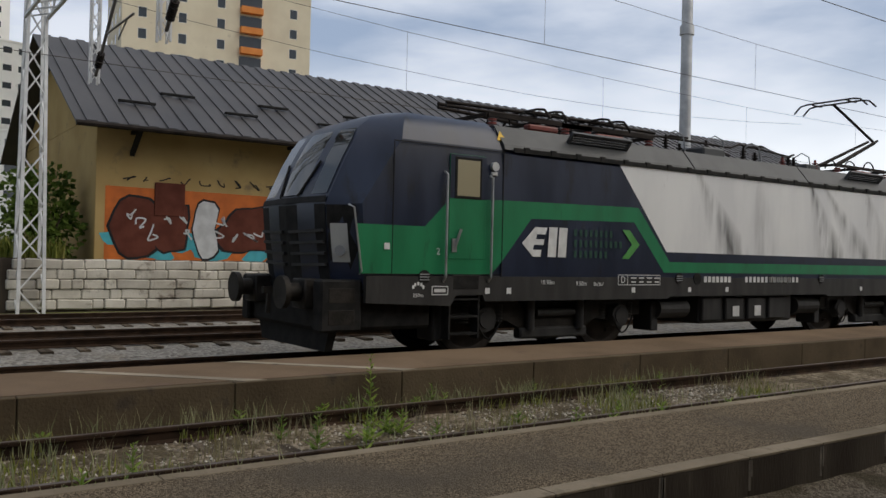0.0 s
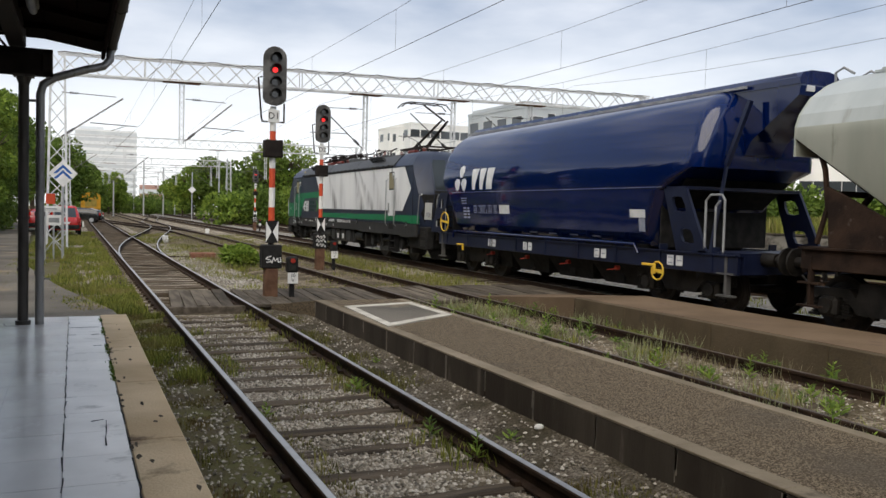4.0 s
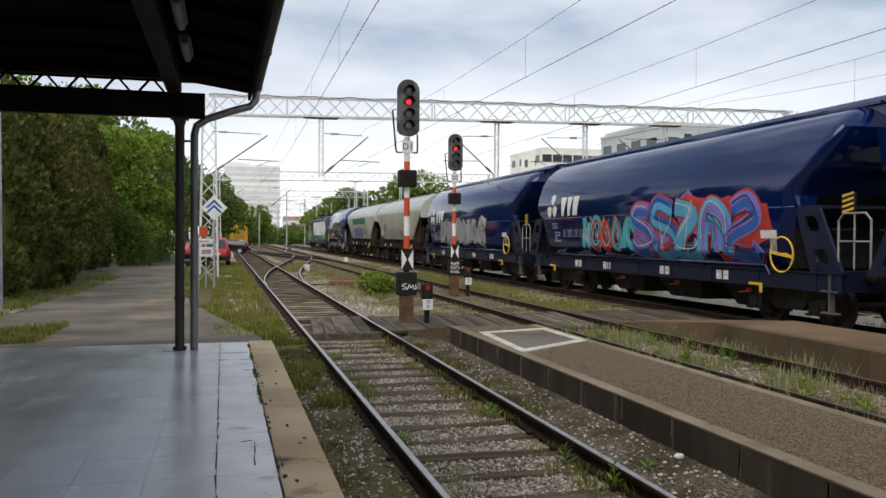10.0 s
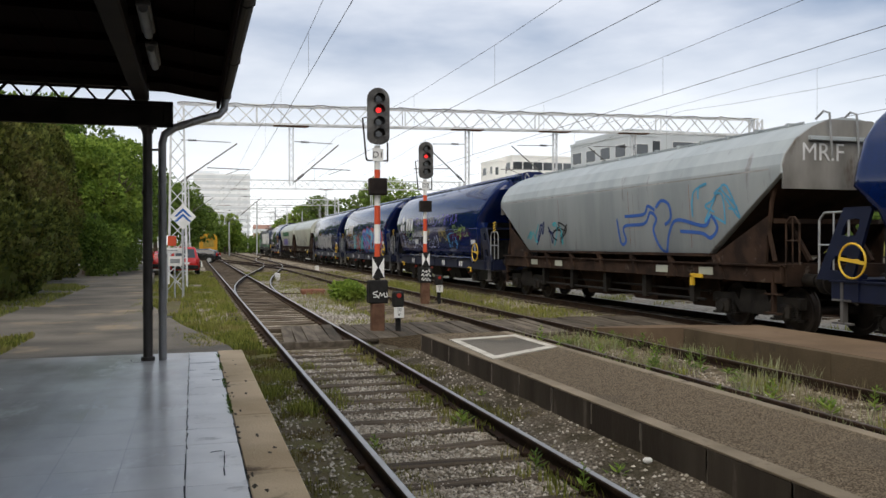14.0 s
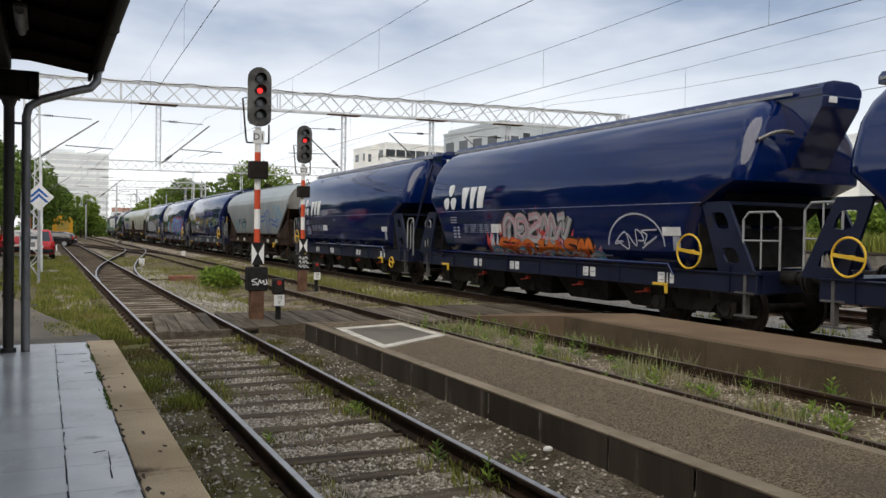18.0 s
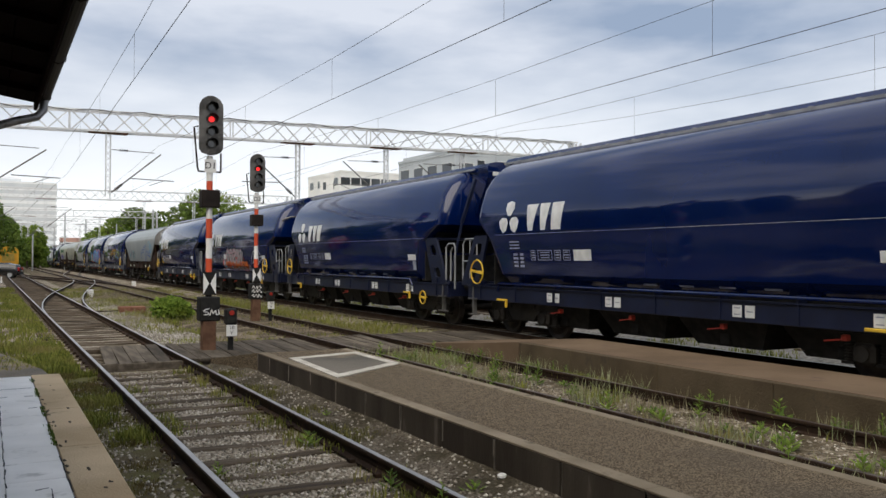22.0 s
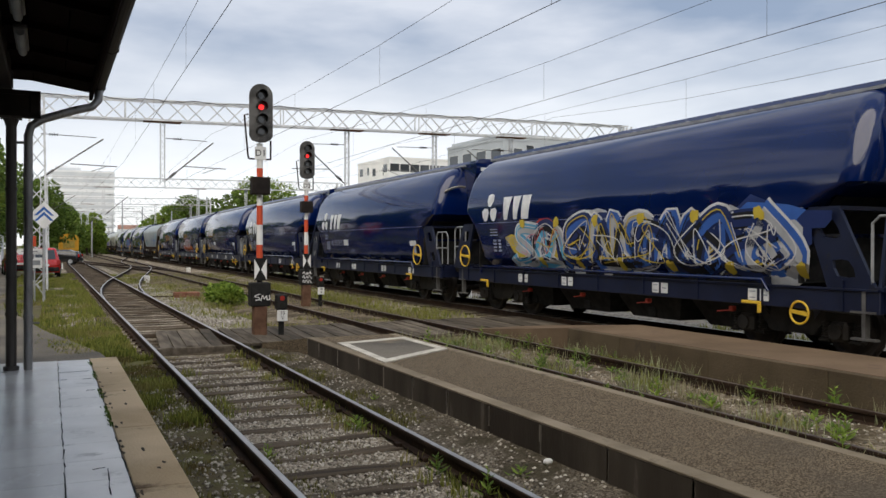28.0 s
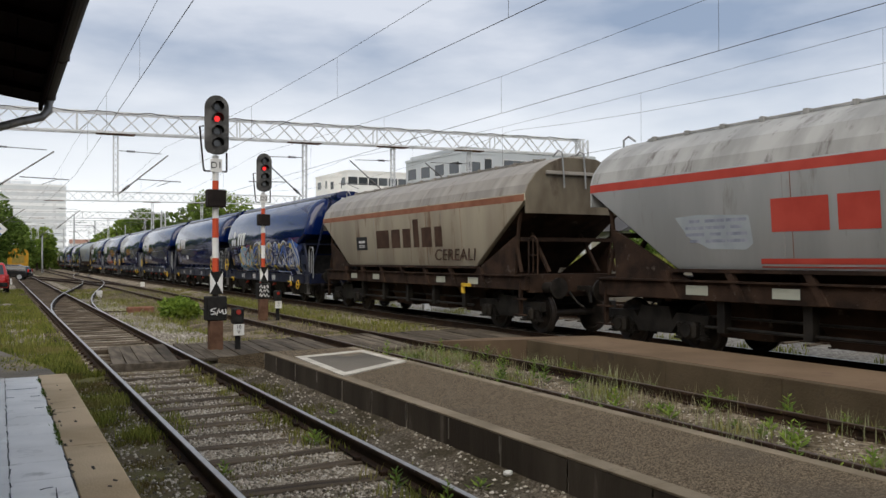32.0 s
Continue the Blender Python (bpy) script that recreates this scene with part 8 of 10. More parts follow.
    # under the body
    for yb in (-4.47, -L + 4.47):
        b = new("bogie")
        b.parent = w
        b.matrix_basis = pose(0, yb, 0)
        fr, sm, pipe = MB(), MB(), MB()
        for sx in (-1, 1):
            fr.prism([(-2.1, 0.62), (-2.1, 0.88), (-0.8, 0.90), (-0.5, 0.62), (0.5, 0.62), (0.8, 0.90), (2.1, 0.88), (2.1, 0.62), (1.0, 0.58), (0.6, 0.40), (-0.6, 0.40), (-1.0, 0.58)], "x", *sorted((sx * 0.98, sx * 1.14)))
            for a in (-1.5, 1.5):
                sm.cyl((sx * 1.12, a, 0.62), (sx * 1.26, a, 0.62), 0.20, 18)
                sm.cyl((sx * 1.26, a, 0.62), (sx * 1.28, a, 0.62), 0.14, 14)
                for q in (-0.34, 0.34):
                    for k in range(6):
                        sm.cyl((sx * 1.08, a + q, 0.56 + 0.05 * k), (sx * 1.08, a + q, 0.59 + 0.05 * k), 0.10, 12)
            for a in (-0.55, 0.55):
                sm.cyl((sx * 1.2, a, 0.42), (sx * 1.2, a, 1.02), 0.075, 12)
            sm.cyl((sx * 1.18, -0.42, 0.70), (sx * 1.18, 0.42, 0.70), 0.07, 12)
            sm.box(*sorted((sx * 1.0, sx * 1.2)), -0.75, 0.75, 0.28, 0.46, 0.03)
            for a in (-1.5, 1.5):
                pipe.tube([(sx * 1.28, a - 0.28 + 0.05 * k, 0.62 - 0.30 * math.sin(math.pi * k / 10)) for k in range(11)], 0.014, 6)
            sm.box(*sorted((sx * 0.80, sx * 1.25)), -2.5, -2.3, 0.32, 0.85, 0.02).box(*sorted((sx * 0.80, sx * 1.25)), 2.3, 2.5, 0.32, 0.85, 0.02)
        fr.box(-1.0, 1.0, -1.0, 1.0, 0.45, 0.85)
        part("side_frame", fr, M["bogie"], b)
        each("axle_box", sm, M["loco_grey"], b, smooth=40)
        each("sand_hose", pipe, M["black"], b)
        for a in (-1.5, 1.5):
            ob = new("wheelset", WHEEL_ME)
            ob.parent = b
            ob.matrix_basis = pose(0, a, 0.625) @ Matrix.Diagonal((1, 1.36, 1.36, 1))
            WHEELS.append((ob, a, 0.625))
    tank = MB().box(-1.35, 1.35, -11.0, -8.0, 0.42, 0.98, 0.04)
    for y in (-7.3, -11.6):
        tank.cyl((-1.2, y - 0.4, 0.72), (-1.2, y + 0.4, 0.72), 0.18, 16)
    for y in (-8.3, -9.0, -9.7, -10.4):
        tank.box(-1.42, -1.30, y - 0.28, y + 0.28, 0.48, 0.92, 0.02)
    each("equipment_box", tank, M["loco_grey"], w)
    each("data_plate", MB().box(-1.43, -1.42, -9.82, -9.62, 0.55, 0.75).box(-1.43, -1.42, -9.12, -8.92, 0.55, 0.75), M["mark_white"], w)
    return w


LOCO = locomotive()
TRAIN.append((LOCO, -2.7))


# ---- buildings and distance ----
M["plaster_white"] = surface("white_plaster", (0.76, 0.76, 0.74), (0.84, 0.83, 0.80), 0.3, 0.85, c3=(0.64, 0.62, 0.58), spots=0.0, sscale=0.6)
M["plaster_cream"] = surface("cream_plaster", (0.62, 0.55, 0.42), (0.70, 0.63, 0.49), 0.25, 0.85, c3=(0.52, 0.46, 0.36), spots=0.0, sscale=0.5)
M["plaster_yellow"] = surface("ochre_plaster", (0.42, 0.29, 0.12), (0.50, 0.36, 0.16), 0.5, 0.9, c3=(0.30, 0.22, 0.12), spots=0.03, sscale=1.2)
M["plaster_dirty"] = surface("peeling_dirty_plaster", (0.34, 0.30, 0.25), (0.46, 0.42, 0.36), 0.8, 0.95, c3=(0.22, 0.16, 0.13), spots=0.06, sscale=1.4)
M["facade_grey"] = surface("grey_panel_facade", (0.42, 0.45, 0.47), (0.49, 0.52, 0.54), 0.2, 0.6)
# Haze over the distance is mixed into these facade, window and brick colours.
M["haze"] = surface("hazed_far_facade", (0.80, 0.82, 0.84), (0.86, 0.87, 0.88), 0.1, 0.9)
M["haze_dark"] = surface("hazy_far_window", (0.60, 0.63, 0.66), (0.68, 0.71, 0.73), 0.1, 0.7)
M["brick_far"] = surface("far_red_brick", (0.38, 0.21, 0.17), (0.46, 0.28, 0.23), 0.3, 0.9)
M["roof_tin"] = surface("dark_ribbed_tin_roof", (0.050, 0.048, 0.050), (0.075, 0.072, 0.074), 0.6, 0.5)
M["roof_asbestos"] = surface("lichen_grey_roof", (0.16, 0.15, 0.13), (0.25, 0.235, 0.205), 0.6, 0.95, bump=0.3, bscale=12, c3=(0.10, 0.095, 0.085), spots=0.04, sscale=1.6)
M["roof_red"] = surface("brown_red_tiles", (0.16, 0.06, 0.04), (0.24, 0.10, 0.065), 1.5, 0.9, bump=0.3, bscale=10)
M["pane"] = glass("dark_window_pane", (0.035, 0.042, 0.05), 0.08)
M["orange"] = surface("orange_balcony", (0.62, 0.22, 0.06), (0.70, 0.27, 0.08), 0.8, 0.7)
M["shutter"] = surface("brown_steel_hatch", (0.10, 0.03, 0.02), (0.14, 0.045, 0.03), 2, 0.7)
M["stone"] = surface("white_washed_stone", (0.40, 0.37, 0.32), (0.56, 0.53, 0.47), 1.2, 0.95, bump=0.5, bscale=14, c3=(0.22, 0.19, 0.16), spots=0.05, sscale=2.2, vary=0.15, laid=True)
FAR_EYE = Vector((-2.4, 2.0, 1.8))


def at_az(az, dist):
    a = radians(az)
    return FAR_EYE.x + dist * math.sin(a), FAR_EYE.y + dist * math.cos(a)


def block(name, label, az0, az1, dist, height, wall, rows, cols, depth=14.0, z0=-0.3, pane=None, win=(1.3, 1.3), balconies=None, turn=0.0, side_cols=4, roof=None):
    """A building whose face runs between two bearings, with real window openings as recessed panes in frames."""
    (xa, ya1), (xb, yb1) = at_az(az0, dist), at_az(az1, dist * (1 + turn))
    d = Vector((xb - xa, yb1 - ya1, 0))
    W = d.length
    ang = math.degrees(math.atan2(d.y, d.x))
    t = thing(name, label, "building", at=(xa, ya1, z0), rz=ang)
    # local: x along the face, y away from the viewer (or towards it), decided by the eye
    inv = t.matrix_basis.inverted() @ FAR_EYE
    s = 1 if inv.y < 0 else -1
    H = height - z0
    part("wall", MB().box(0, W, *sorted((0, s * depth)), 0, H, 0.05), wall, t)
    part("roof", MB().box(-0.06, W + 0.06, *sorted((-s * 0.06, s * (depth + 0.06))), H, H + 0.35), roof or wall, t)
    pm, fm = MB(), MB()
    def window(x, z, w, h, face):
        k = 0.06
        if face == 0:
            part_box = (x - w / 2, x + w / 2, *sorted((-s * 0.02, s * 0.04)), z - h / 2, z + h / 2)
            frame_box = (x - w / 2 - k, x + w / 2 + k, *sorted((-s * 0.012, s * 0.04)), z - h / 2 - k, z + h / 2 + k)
        else:
            part_box = (*sorted((face - 0.02, face + 0.02)), *sorted((s * x - w / 2, s * x + w / 2)), z - h / 2, z + h / 2)
            frame_box = (*sorted((face - 0.012, face + 0.012)), *sorted((s * x - w / 2 - k, s * x + w / 2 + k)), z - h / 2 - k, z + h / 2 + k)
        return part_box, frame_box
    fh = H / rows
    for r in range(rows):
        z = fh * (r + 0.55)
        for c in range(cols):
            x = W * (c + 0.5) / cols
            a, b = window(x, z, win[0], win[1], 0)
            w_ = part("window", MB().box(*b), M["white"], t)
            part("pane", MB().box(*a), pane or M["pane"], w_)
        for c in range(side_cols):
            x = depth * (c + 0.5) / side_cols
            for face in ((0.0, W) if side_cols else ()):
                a, b = window(x, z, win[0], win[1], face if face else -0.001)
                pm.box(*a)
                fm.box(*b)
    if pm.v:
        tagged(part("side_window", fm, M["white"], t), kind="stuff")
        tagged(part("side_pane", pm, pane or M["pane"], t), kind="stuff")
    if balconies:
        x0, x1, mat = balconies
        for r in range(rows):
            z = fh * (r + 0.2)
            bal = part("balcony", MB().box(W * x0, W * x1, *sorted((-s * 1.1, 0)), z, z + 1.05, 0.04), mat, t, "orange balcony front" if mat is M["orange"] else "")
            part("loggia", MB().box(W * x0, W * x1, *sorted((-s * 0.05, 0.0)), z + 1.05, z + fh - 0.35), M["pane"], t)
    return t


block("apartment_tower", "tall cream apartment tower with orange balconies", 103.3, 115.3, 138, 60, M["plaster_cream"], 18, 5, 18, win=(1.2, 1.5), balconies=(0.60, 0.72, M["orange"]), turn=0.05)
block("apartment_tower", "tall white apartment tower with dark balconies", 91.2, 97.0, 190, 54, M["plaster_white"], 18, 4, 16, win=(1.6, 1.2), balconies=(0.62, 0.75, M["facade_grey"]), turn=0.02)
block("apartment_block", "white stepped apartment block with rows of windows", 93.0, 99.0, 165, 38, M["plaster_white"], 12, 7, 14, win=(1.5, 1.1), turn=0.04)
block("apartment_block", "low white block with long balconies", 90.8, 98.0, 135, 17, M["plaster_white"], 5, 6, 12, win=(2.4, 1.0), turn=-0.06)
block("apartment_block", "pale cream apartment block behind trees", 69.0, 73.6, 115, 16, M["plaster_cream"], 5, 4, 12, win=(1.3, 1.2))
block("apartment_block", "pale block with dark balconies behind trees", 76.5, 80.5, 120, 15, M["plaster_cream"], 5, 4, 12, win=(1.6, 1.2), balconies=(0.1, 0.5, M["facade_grey"]))
block("apartment_block", "plain white apartment block", 54.3, 61.5, 84, 11.6, M["plaster_white"], 4, 3, 12, win=(0.9, 1.0), turn=0.1)
block("terraced_house", "low white terraced house with pink ground floor", 46.9, 54.2, 90, 10.2, M["plaster_white"], 3, 9, 10, win=(1.2, 1.3))
rh = block("town_house", "white house with a brown-red tiled roof", 41.2, 46.7, 88, 7.6, M["plaster_white"], 2, 4, 9, win=(1.1, 1.3), roof=M["roof_red"])
W_ = (Vector(at_az(41.2, 88)) - Vector(at_az(46.7, 88))).length
part("gable_roof", MB().prism([(-0.5, 7.9), (4.5, 10.6), (9.5, 7.9)], "x", -0.4, W_ + 0.4) if (rh.matrix_basis.inverted() @ FAR_EYE).y < 0 else MB().prism([(0.5, 7.9), (-4.5, 10.6), (-9.5, 7.9)], "x", -0.4, W_ + 0.4), M["roof_red"], rh, "brown-red tiled roof")
block("office_building", "grey panel office building with wide window bands", 25.8, 29.3, 118, 15.7, M["facade_grey"], 4, 3, 22, win=(3.6, 1.6), turn=-0.10)
block("office_building", "light grey office wing with dark windows", 29.3, 33.8, 106, 15.2, M["facade_grey"], 4, 3, 14, win=(2.2, 1.5), turn=0.06)
block("apartment_block", "white modern apartment block with loggias", 21.5, 26.2, 152, 17.6, M["plaster_white"], 5, 7, 16, win=(1.8, 1.4), turn=0.04)
block("apartment_block", "white end wall of an apartment block", 20.1, 21.5, 158, 17.0, M["plaster_white"], 5, 2, 12, win=(0.9, 1.4), turn=-0.03)
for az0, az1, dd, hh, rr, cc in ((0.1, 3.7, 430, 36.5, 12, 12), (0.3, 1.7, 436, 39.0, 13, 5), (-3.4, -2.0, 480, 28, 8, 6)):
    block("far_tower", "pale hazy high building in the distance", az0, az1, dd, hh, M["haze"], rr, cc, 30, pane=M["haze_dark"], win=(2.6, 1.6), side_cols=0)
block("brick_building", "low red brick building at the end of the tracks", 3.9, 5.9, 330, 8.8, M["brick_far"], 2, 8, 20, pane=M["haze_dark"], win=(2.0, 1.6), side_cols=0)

# raised ground with a retaining wall on the far side of the yard
structure("upper_ground", MB().add([(24.7, -60, 1.22), (24.7, 150, 1.22), (140, 150, 1.22), (140, -60, 1.22)], [(0, 1, 2, 3)]), M["ground"], "grassy upper level behind the retaining wall")
rw = MB()
y = -1.0
while y < 150:
    rw.box(24.4, 24.8, y + 0.01, y + 3.99, -0.5, 1.18 + 0.02 * math.sin(y), 0.02)
    y += 4.0
M["old_wall"] = surface("stained_old_concrete", (0.15, 0.135, 0.115), (0.27, 0.25, 0.215), 0.55, 0.92, bump=0.5, bscale=22, c3=(0.055, 0.048, 0.040), spots=0.16, sscale=0.9, stretch=(1, 1, 1.6))
structure("retaining_wall", rw, M["old_wall"], "stained grey concrete retaining wall")
cap = MB().box(24.35, 24.85, -1.0, 150, 1.205, 1.27)
structure("wall_cap", cap, M["concrete_dark"])
st_wall = tagged(new("stone_wall"), "whitewashed rough stone wall with faded blue scrawls", kind="structure")
srnd = random.Random(4)
SW = (0.32, 0.45, 0.6, 0.8, 0.98)
stone_me = [MB().box(-0.2, 0.2, -w_ / 2, w_ / 2, -0.145, 0.145, 0.035).mesh("stone", M["stone"]) for w_ in SW]
for row in range(5):
    y = -1.2 - 0.2 * srnd.random()
    while y > -30:
        k = srnd.randrange(5)
        o = new("stone", stone_me[k])
        o.parent = st_wall
        o.matrix_basis = pose(24.55 + srnd.uniform(-0.045, 0.03), y - SW[k] / 2, -0.06 + 0.30 * row + srnd.uniform(-0.012, 0.012), srnd.uniform(-2, 2), 0, srnd.uniform(-2, 2))
        y -= SW[k] + 0.012
structure("wall_core", MB().box(24.45, 24.75, -34, -1.0, -0.5, 1.30), M["concrete_dark"])

# old warehouse with the lichen roof
ow = thing("old_warehouse", "derelict warehouse with lichen-grey roof and graffiti walls", "warehouse")
X0, X1, YA, YB, ZB, ZE, ZR = 27.8, 41.0, 50.5, 90.0, 1.0, 4.35, 8.2
part("wall", MB().box(X0, X1 - 0.2, YA, YB, ZB, ZE, 0.02), M["plaster_dirty"], ow, "peeling dirty plaster wall")
XM = (X0 + X1) / 2
part("gable", MB().prism([(X0, ZE), (X1 - 0.2, ZE), (XM, ZR - 0.15)], "y", YA, YA + 0.3), surface("pale_gable_plaster", (0.60, 0.56, 0.47), (0.70, 0.66, 0.56), 0.6, 0.9), ow, "pale plastered gable")
part("gable", MB().prism([(X0, ZE), (X1 - 0.2, ZE), (XM, ZR - 0.15)], "y", YB - 0.3, YB), M["plaster_dirty"], ow)
for sgn, xe in ((-1, X0 - 0.9), (1, X1 + 0.7)):
    sl = MB()
    n = 60
    ze = ZE - 0.25
    for k in range(n):
        a, b = YA - 0.8 + (YB - YA + 1.2) * k / n, YA - 0.8 + (YB - YA + 1.2) * (k + 1) / n
        sl.add([(xe, a, ze), (xe, b - 0.02, ze), (XM, b - 0.02, ZR), (XM, a, ZR), (xe, a, ze + 0.08), (xe, b - 0.02, ze + 0.06), (XM, b - 0.02, ZR + 0.06), (XM, a, ZR + 0.08)], [(0, 1, 2, 3), (4, 7, 6, 5), (0, 4, 5, 1), (1, 5, 6, 2), (3, 2, 6, 7), (0, 3, 7, 4)])
    each("roof_sheet", sl, M["roof_asbestos"], ow, "lichen-grey roof sheet")
for y in (62.5, 75.0):
    part("chimney", MB().box(31.5, 32.2, y - 0.4, y + 0.4, 6.0, 7.9, 0.03).box(31.4, 32.3, y - 0.5, y + 0.5, 7.8, 7.95), M["brick_far"], ow, "red brick chimney")
part("loading_ramp", MB().box(25.6, X0, YA - 1, YB, 0.6, 1.35), M["concrete"], ow)
part("eave_beam", MB().box(X0 - 0.95, X0 - 0.80, YA - 0.8, YB, ZE - 0.38, ZE - 0.24).box(X0 - 0.6, X0, YA, YB, ZE - 0.12, ZE), M["dark_iron"], ow)
for k, (y, w_) in enumerate(((55.5, 1.5), (59.8, 1.6), (66.4, 1.3), (69.0, 1.3), (71.5, 1.3), (76.0, 1.4), (79.5, 1.4), (83.0, 1.4), (86.0, 1.2))):
    o = part("window", MB().box(X0 - 0.04, X0 + 0.02, y - w_ / 2, y + w_ / 2, 1.9, 3.6, 0.01), M["plaster_dirty"], ow)
    part("pane", MB().box(X0 - 0.055, X0 - 0.03, y - w_ / 2 + 0.12, y + w_ / 2 - 0.12, 2.0, 3.5), M["pane"] if k % 2 else M["facade_grey"], o)
    part("bar", MB().box(X0 - 0.07, X0 - 0.05, y - 0.03, y + 0.03, 2.0, 3.5).box(X0 - 0.07, X0 - 0.05, y - 0.3, y - 0.26, 2.0, 3.5), M["plaster_white"], o)
for k, (y0_, y1_, cols_) in enumerate(((54.4, 51.2, ("silver", "white", "black")), (59.0, 56.3, ("sky", "white", "black")), (65.4, 60.6, ("cyan", "white", "sky")), (75.2, 72.5, ("white", "silver", "lilac")), (78.8, 77.0, ("orange", "red", "black")), (82.3, 80.2, ("white", "silver", "pink")), (88.8, 84.0, ("silver", "white", "lilac")))):
    graffiti(ow, flat(-X0 + 0.02), 700 + k, y0_, y1_, 1.4, 3.4, max(2, int((y0_ - y1_) / 1.1)), [PAINT[c] for c in cols_[:2]], PAINT[cols_[2]], [PAINT["black"], PAINT["white"]], "faded wall graffiti", (PAINT["silver"], PAINT["white"]))
an = thing("lean_to_shed", "low plaster shed with a dark tin roof beside the warehouse", "shed")
part("wall", MB().box(33.5, 39.5, 44.5, 50.4, 1.0, 3.6, 0.02), surface("pale_shed_plaster", (0.58, 0.54, 0.45), (0.66, 0.62, 0.52), 0.6, 0.9), an)
part("roof", MB().prism([(32.9, 3.55), (40.0, 3.55), (36.5, 5.3)], "y", 44.0, 50.45), M["roof_tin"], an)

# ochre goods shed with the painted wall
gs = thing("goods_shed", "ochre goods shed with a dark ribbed roof and bright graffiti", "warehouse")
GX, GY0, GY1, GZ0 = 26.0, -3.9, -48.0, 1.2
part("wall", MB().box(GX, 40.0, GY1, GY0, GZ0, 5.9, 0.02), M["plaster_yellow"], gs, "ochre plaster wall")
part("gable", MB().prism([(GX, 5.9), (40.0, 5.9), (33.0, 9.6)], "y", GY0 - 0.3, GY0), M["plaster_yellow"], gs)
rf = MB()
n = 150
for k in range(n):
    a, b = 0 - 3.0 - 46.0 * k / n, -3.0 - 46.0 * (k + 1) / n
    e = 0.05 if k % 2 else 0.0
    rf.add([(24.6, a, 5.45 + e), (24.6, b, 5.45 + e), (33.0, b, 9.75 + e), (33.0, a, 9.75 + e), (24.6, a, 5.38), (24.6, b, 5.38), (33.0, b, 9.68), (33.0, a, 9.68)], [(0, 1, 2, 3), (4, 7, 6, 5), (0, 4, 5, 1), (0, 3, 7, 4), (1, 5, 6, 2)])
each("roof_sheet", rf, M["roof_tin"], gs, "dark ribbed tin roof sheet")
part("roof", MB().add([(41.4, -3.0, 5.45), (41.4, -49, 5.45), (33.0, -49, 9.75), (33.0, -3.0, 9.75), (41.4, -3.0, 5.38), (41.4, -49, 5.38), (33.0, -49, 9.68), (33.0, -3.0, 9.68)], [(0, 3, 2, 1), (4, 5, 6, 7), (0, 4, 7, 3), (0, 1, 5, 4)]), M["roof_tin"], gs)
sv = MB()
for row, xr in ((0, 26.3), (1, 27.5)):
    for k in range(9):
        yy = -4.6 - 3.6 * k - 1.7 * row
        zr = 5.45 + (xr - 24.6) * (4.3 / 8.4)
        sv.box(xr - 0.05, xr + 0.10, yy - 1.2, yy, zr + 0.12, zr + 0.20, 0.01)
each("snow_guard", sv, M["black"], gs, "dark snow guard rail")
part("gutter", MB().cyl((24.55, -3.0, 5.38), (24.55, -49, 5.38), 0.09, 8), M["dark_iron"], gs)
br = MB()
for k in range(8):
    yy = -5.0 - 5.5 * k
    br.bar((GX, yy, 4.7), (25.0, yy, 5.4), 0.14).bar((GX, yy, 5.4), (24.8, yy, 5.4), 0.12)
each("eave_bracket", br, M["black"], gs)
part("hatch_door", MB().box(GX - 0.06, GX, -6.75, -5.75, 2.75, 3.85, 0.01), M["shutter"], gs, "brown steel hatch")
ds = Decal(lambda z: -GX + 0.01)
ds.poly([(-4.2, 1.25), (-10.6, 1.25), (-10.6, 3.60), (-4.2, 3.65)], PAINT["orange"], 0.0)
for k in range(7):
    ds.poly(blob(random.Random(200 + k), -4.8 - 0.95 * k, 1.55 if k % 2 else 1.9, 0.6, 0.30, 12, 0.4), PAINT["cyan"], 0.003 + 0.0005 * k)
for k, (yy, rr_, c) in enumerate(((-5.1, 0.75, "maroon"), (-6.2, 0.6, "maroon"), (-7.5, 0.45, "white"), (-9.0, 0.85, "maroon"), (-10.0, 0.5, "maroon"))):
    m_ = PAINT["white"] if c == "white" else M["shutter"]
    sh = blob(random.Random(220 + k), yy, 2.35, rr_, 0.85, 18, 0.28)
    ds.poly([(yy + (a - yy) * 1.12, 2.35 + (b - 2.35) * 1.08) for a, b in sh], PAINT["black"], 0.010 + 0.001 * k)
    ds.poly(sh, m_, 0.014 + 0.001 * k)
for k in range(14):
    r_ = random.Random(240 + k)
    ds.ribbon(stroke(r_, -4.9 - 0.42 * k, 2.3 + r_.uniform(-0.4, 0.5), 0.30, 0.28, 5, 22), 0.055, PAINT["white"], 0.024)
for k in range(9):
    r_ = random.Random(270 + k)
    ds.ribbon(stroke(r_, -4.9 - 0.62 * k, 3.95, 0.26, 0.17, 4, 14), 0.04, PAINT["black"], 0.02)
ds.put("graffiti", gs, "orange, turquoise and maroon wall graffiti")

# ---- vehicles at the yard's edge ----
M["car_red"] = surface("red_car_paint", (0.40, 0.012, 0.012), (0.46, 0.018, 0.016), 1, 0.25, coat=0.5)
M["car_black"] = surface("black_car_paint", (0.010, 0.010, 0.012), (0.015, 0.015, 0.017), 1, 0.2, coat=0.5)


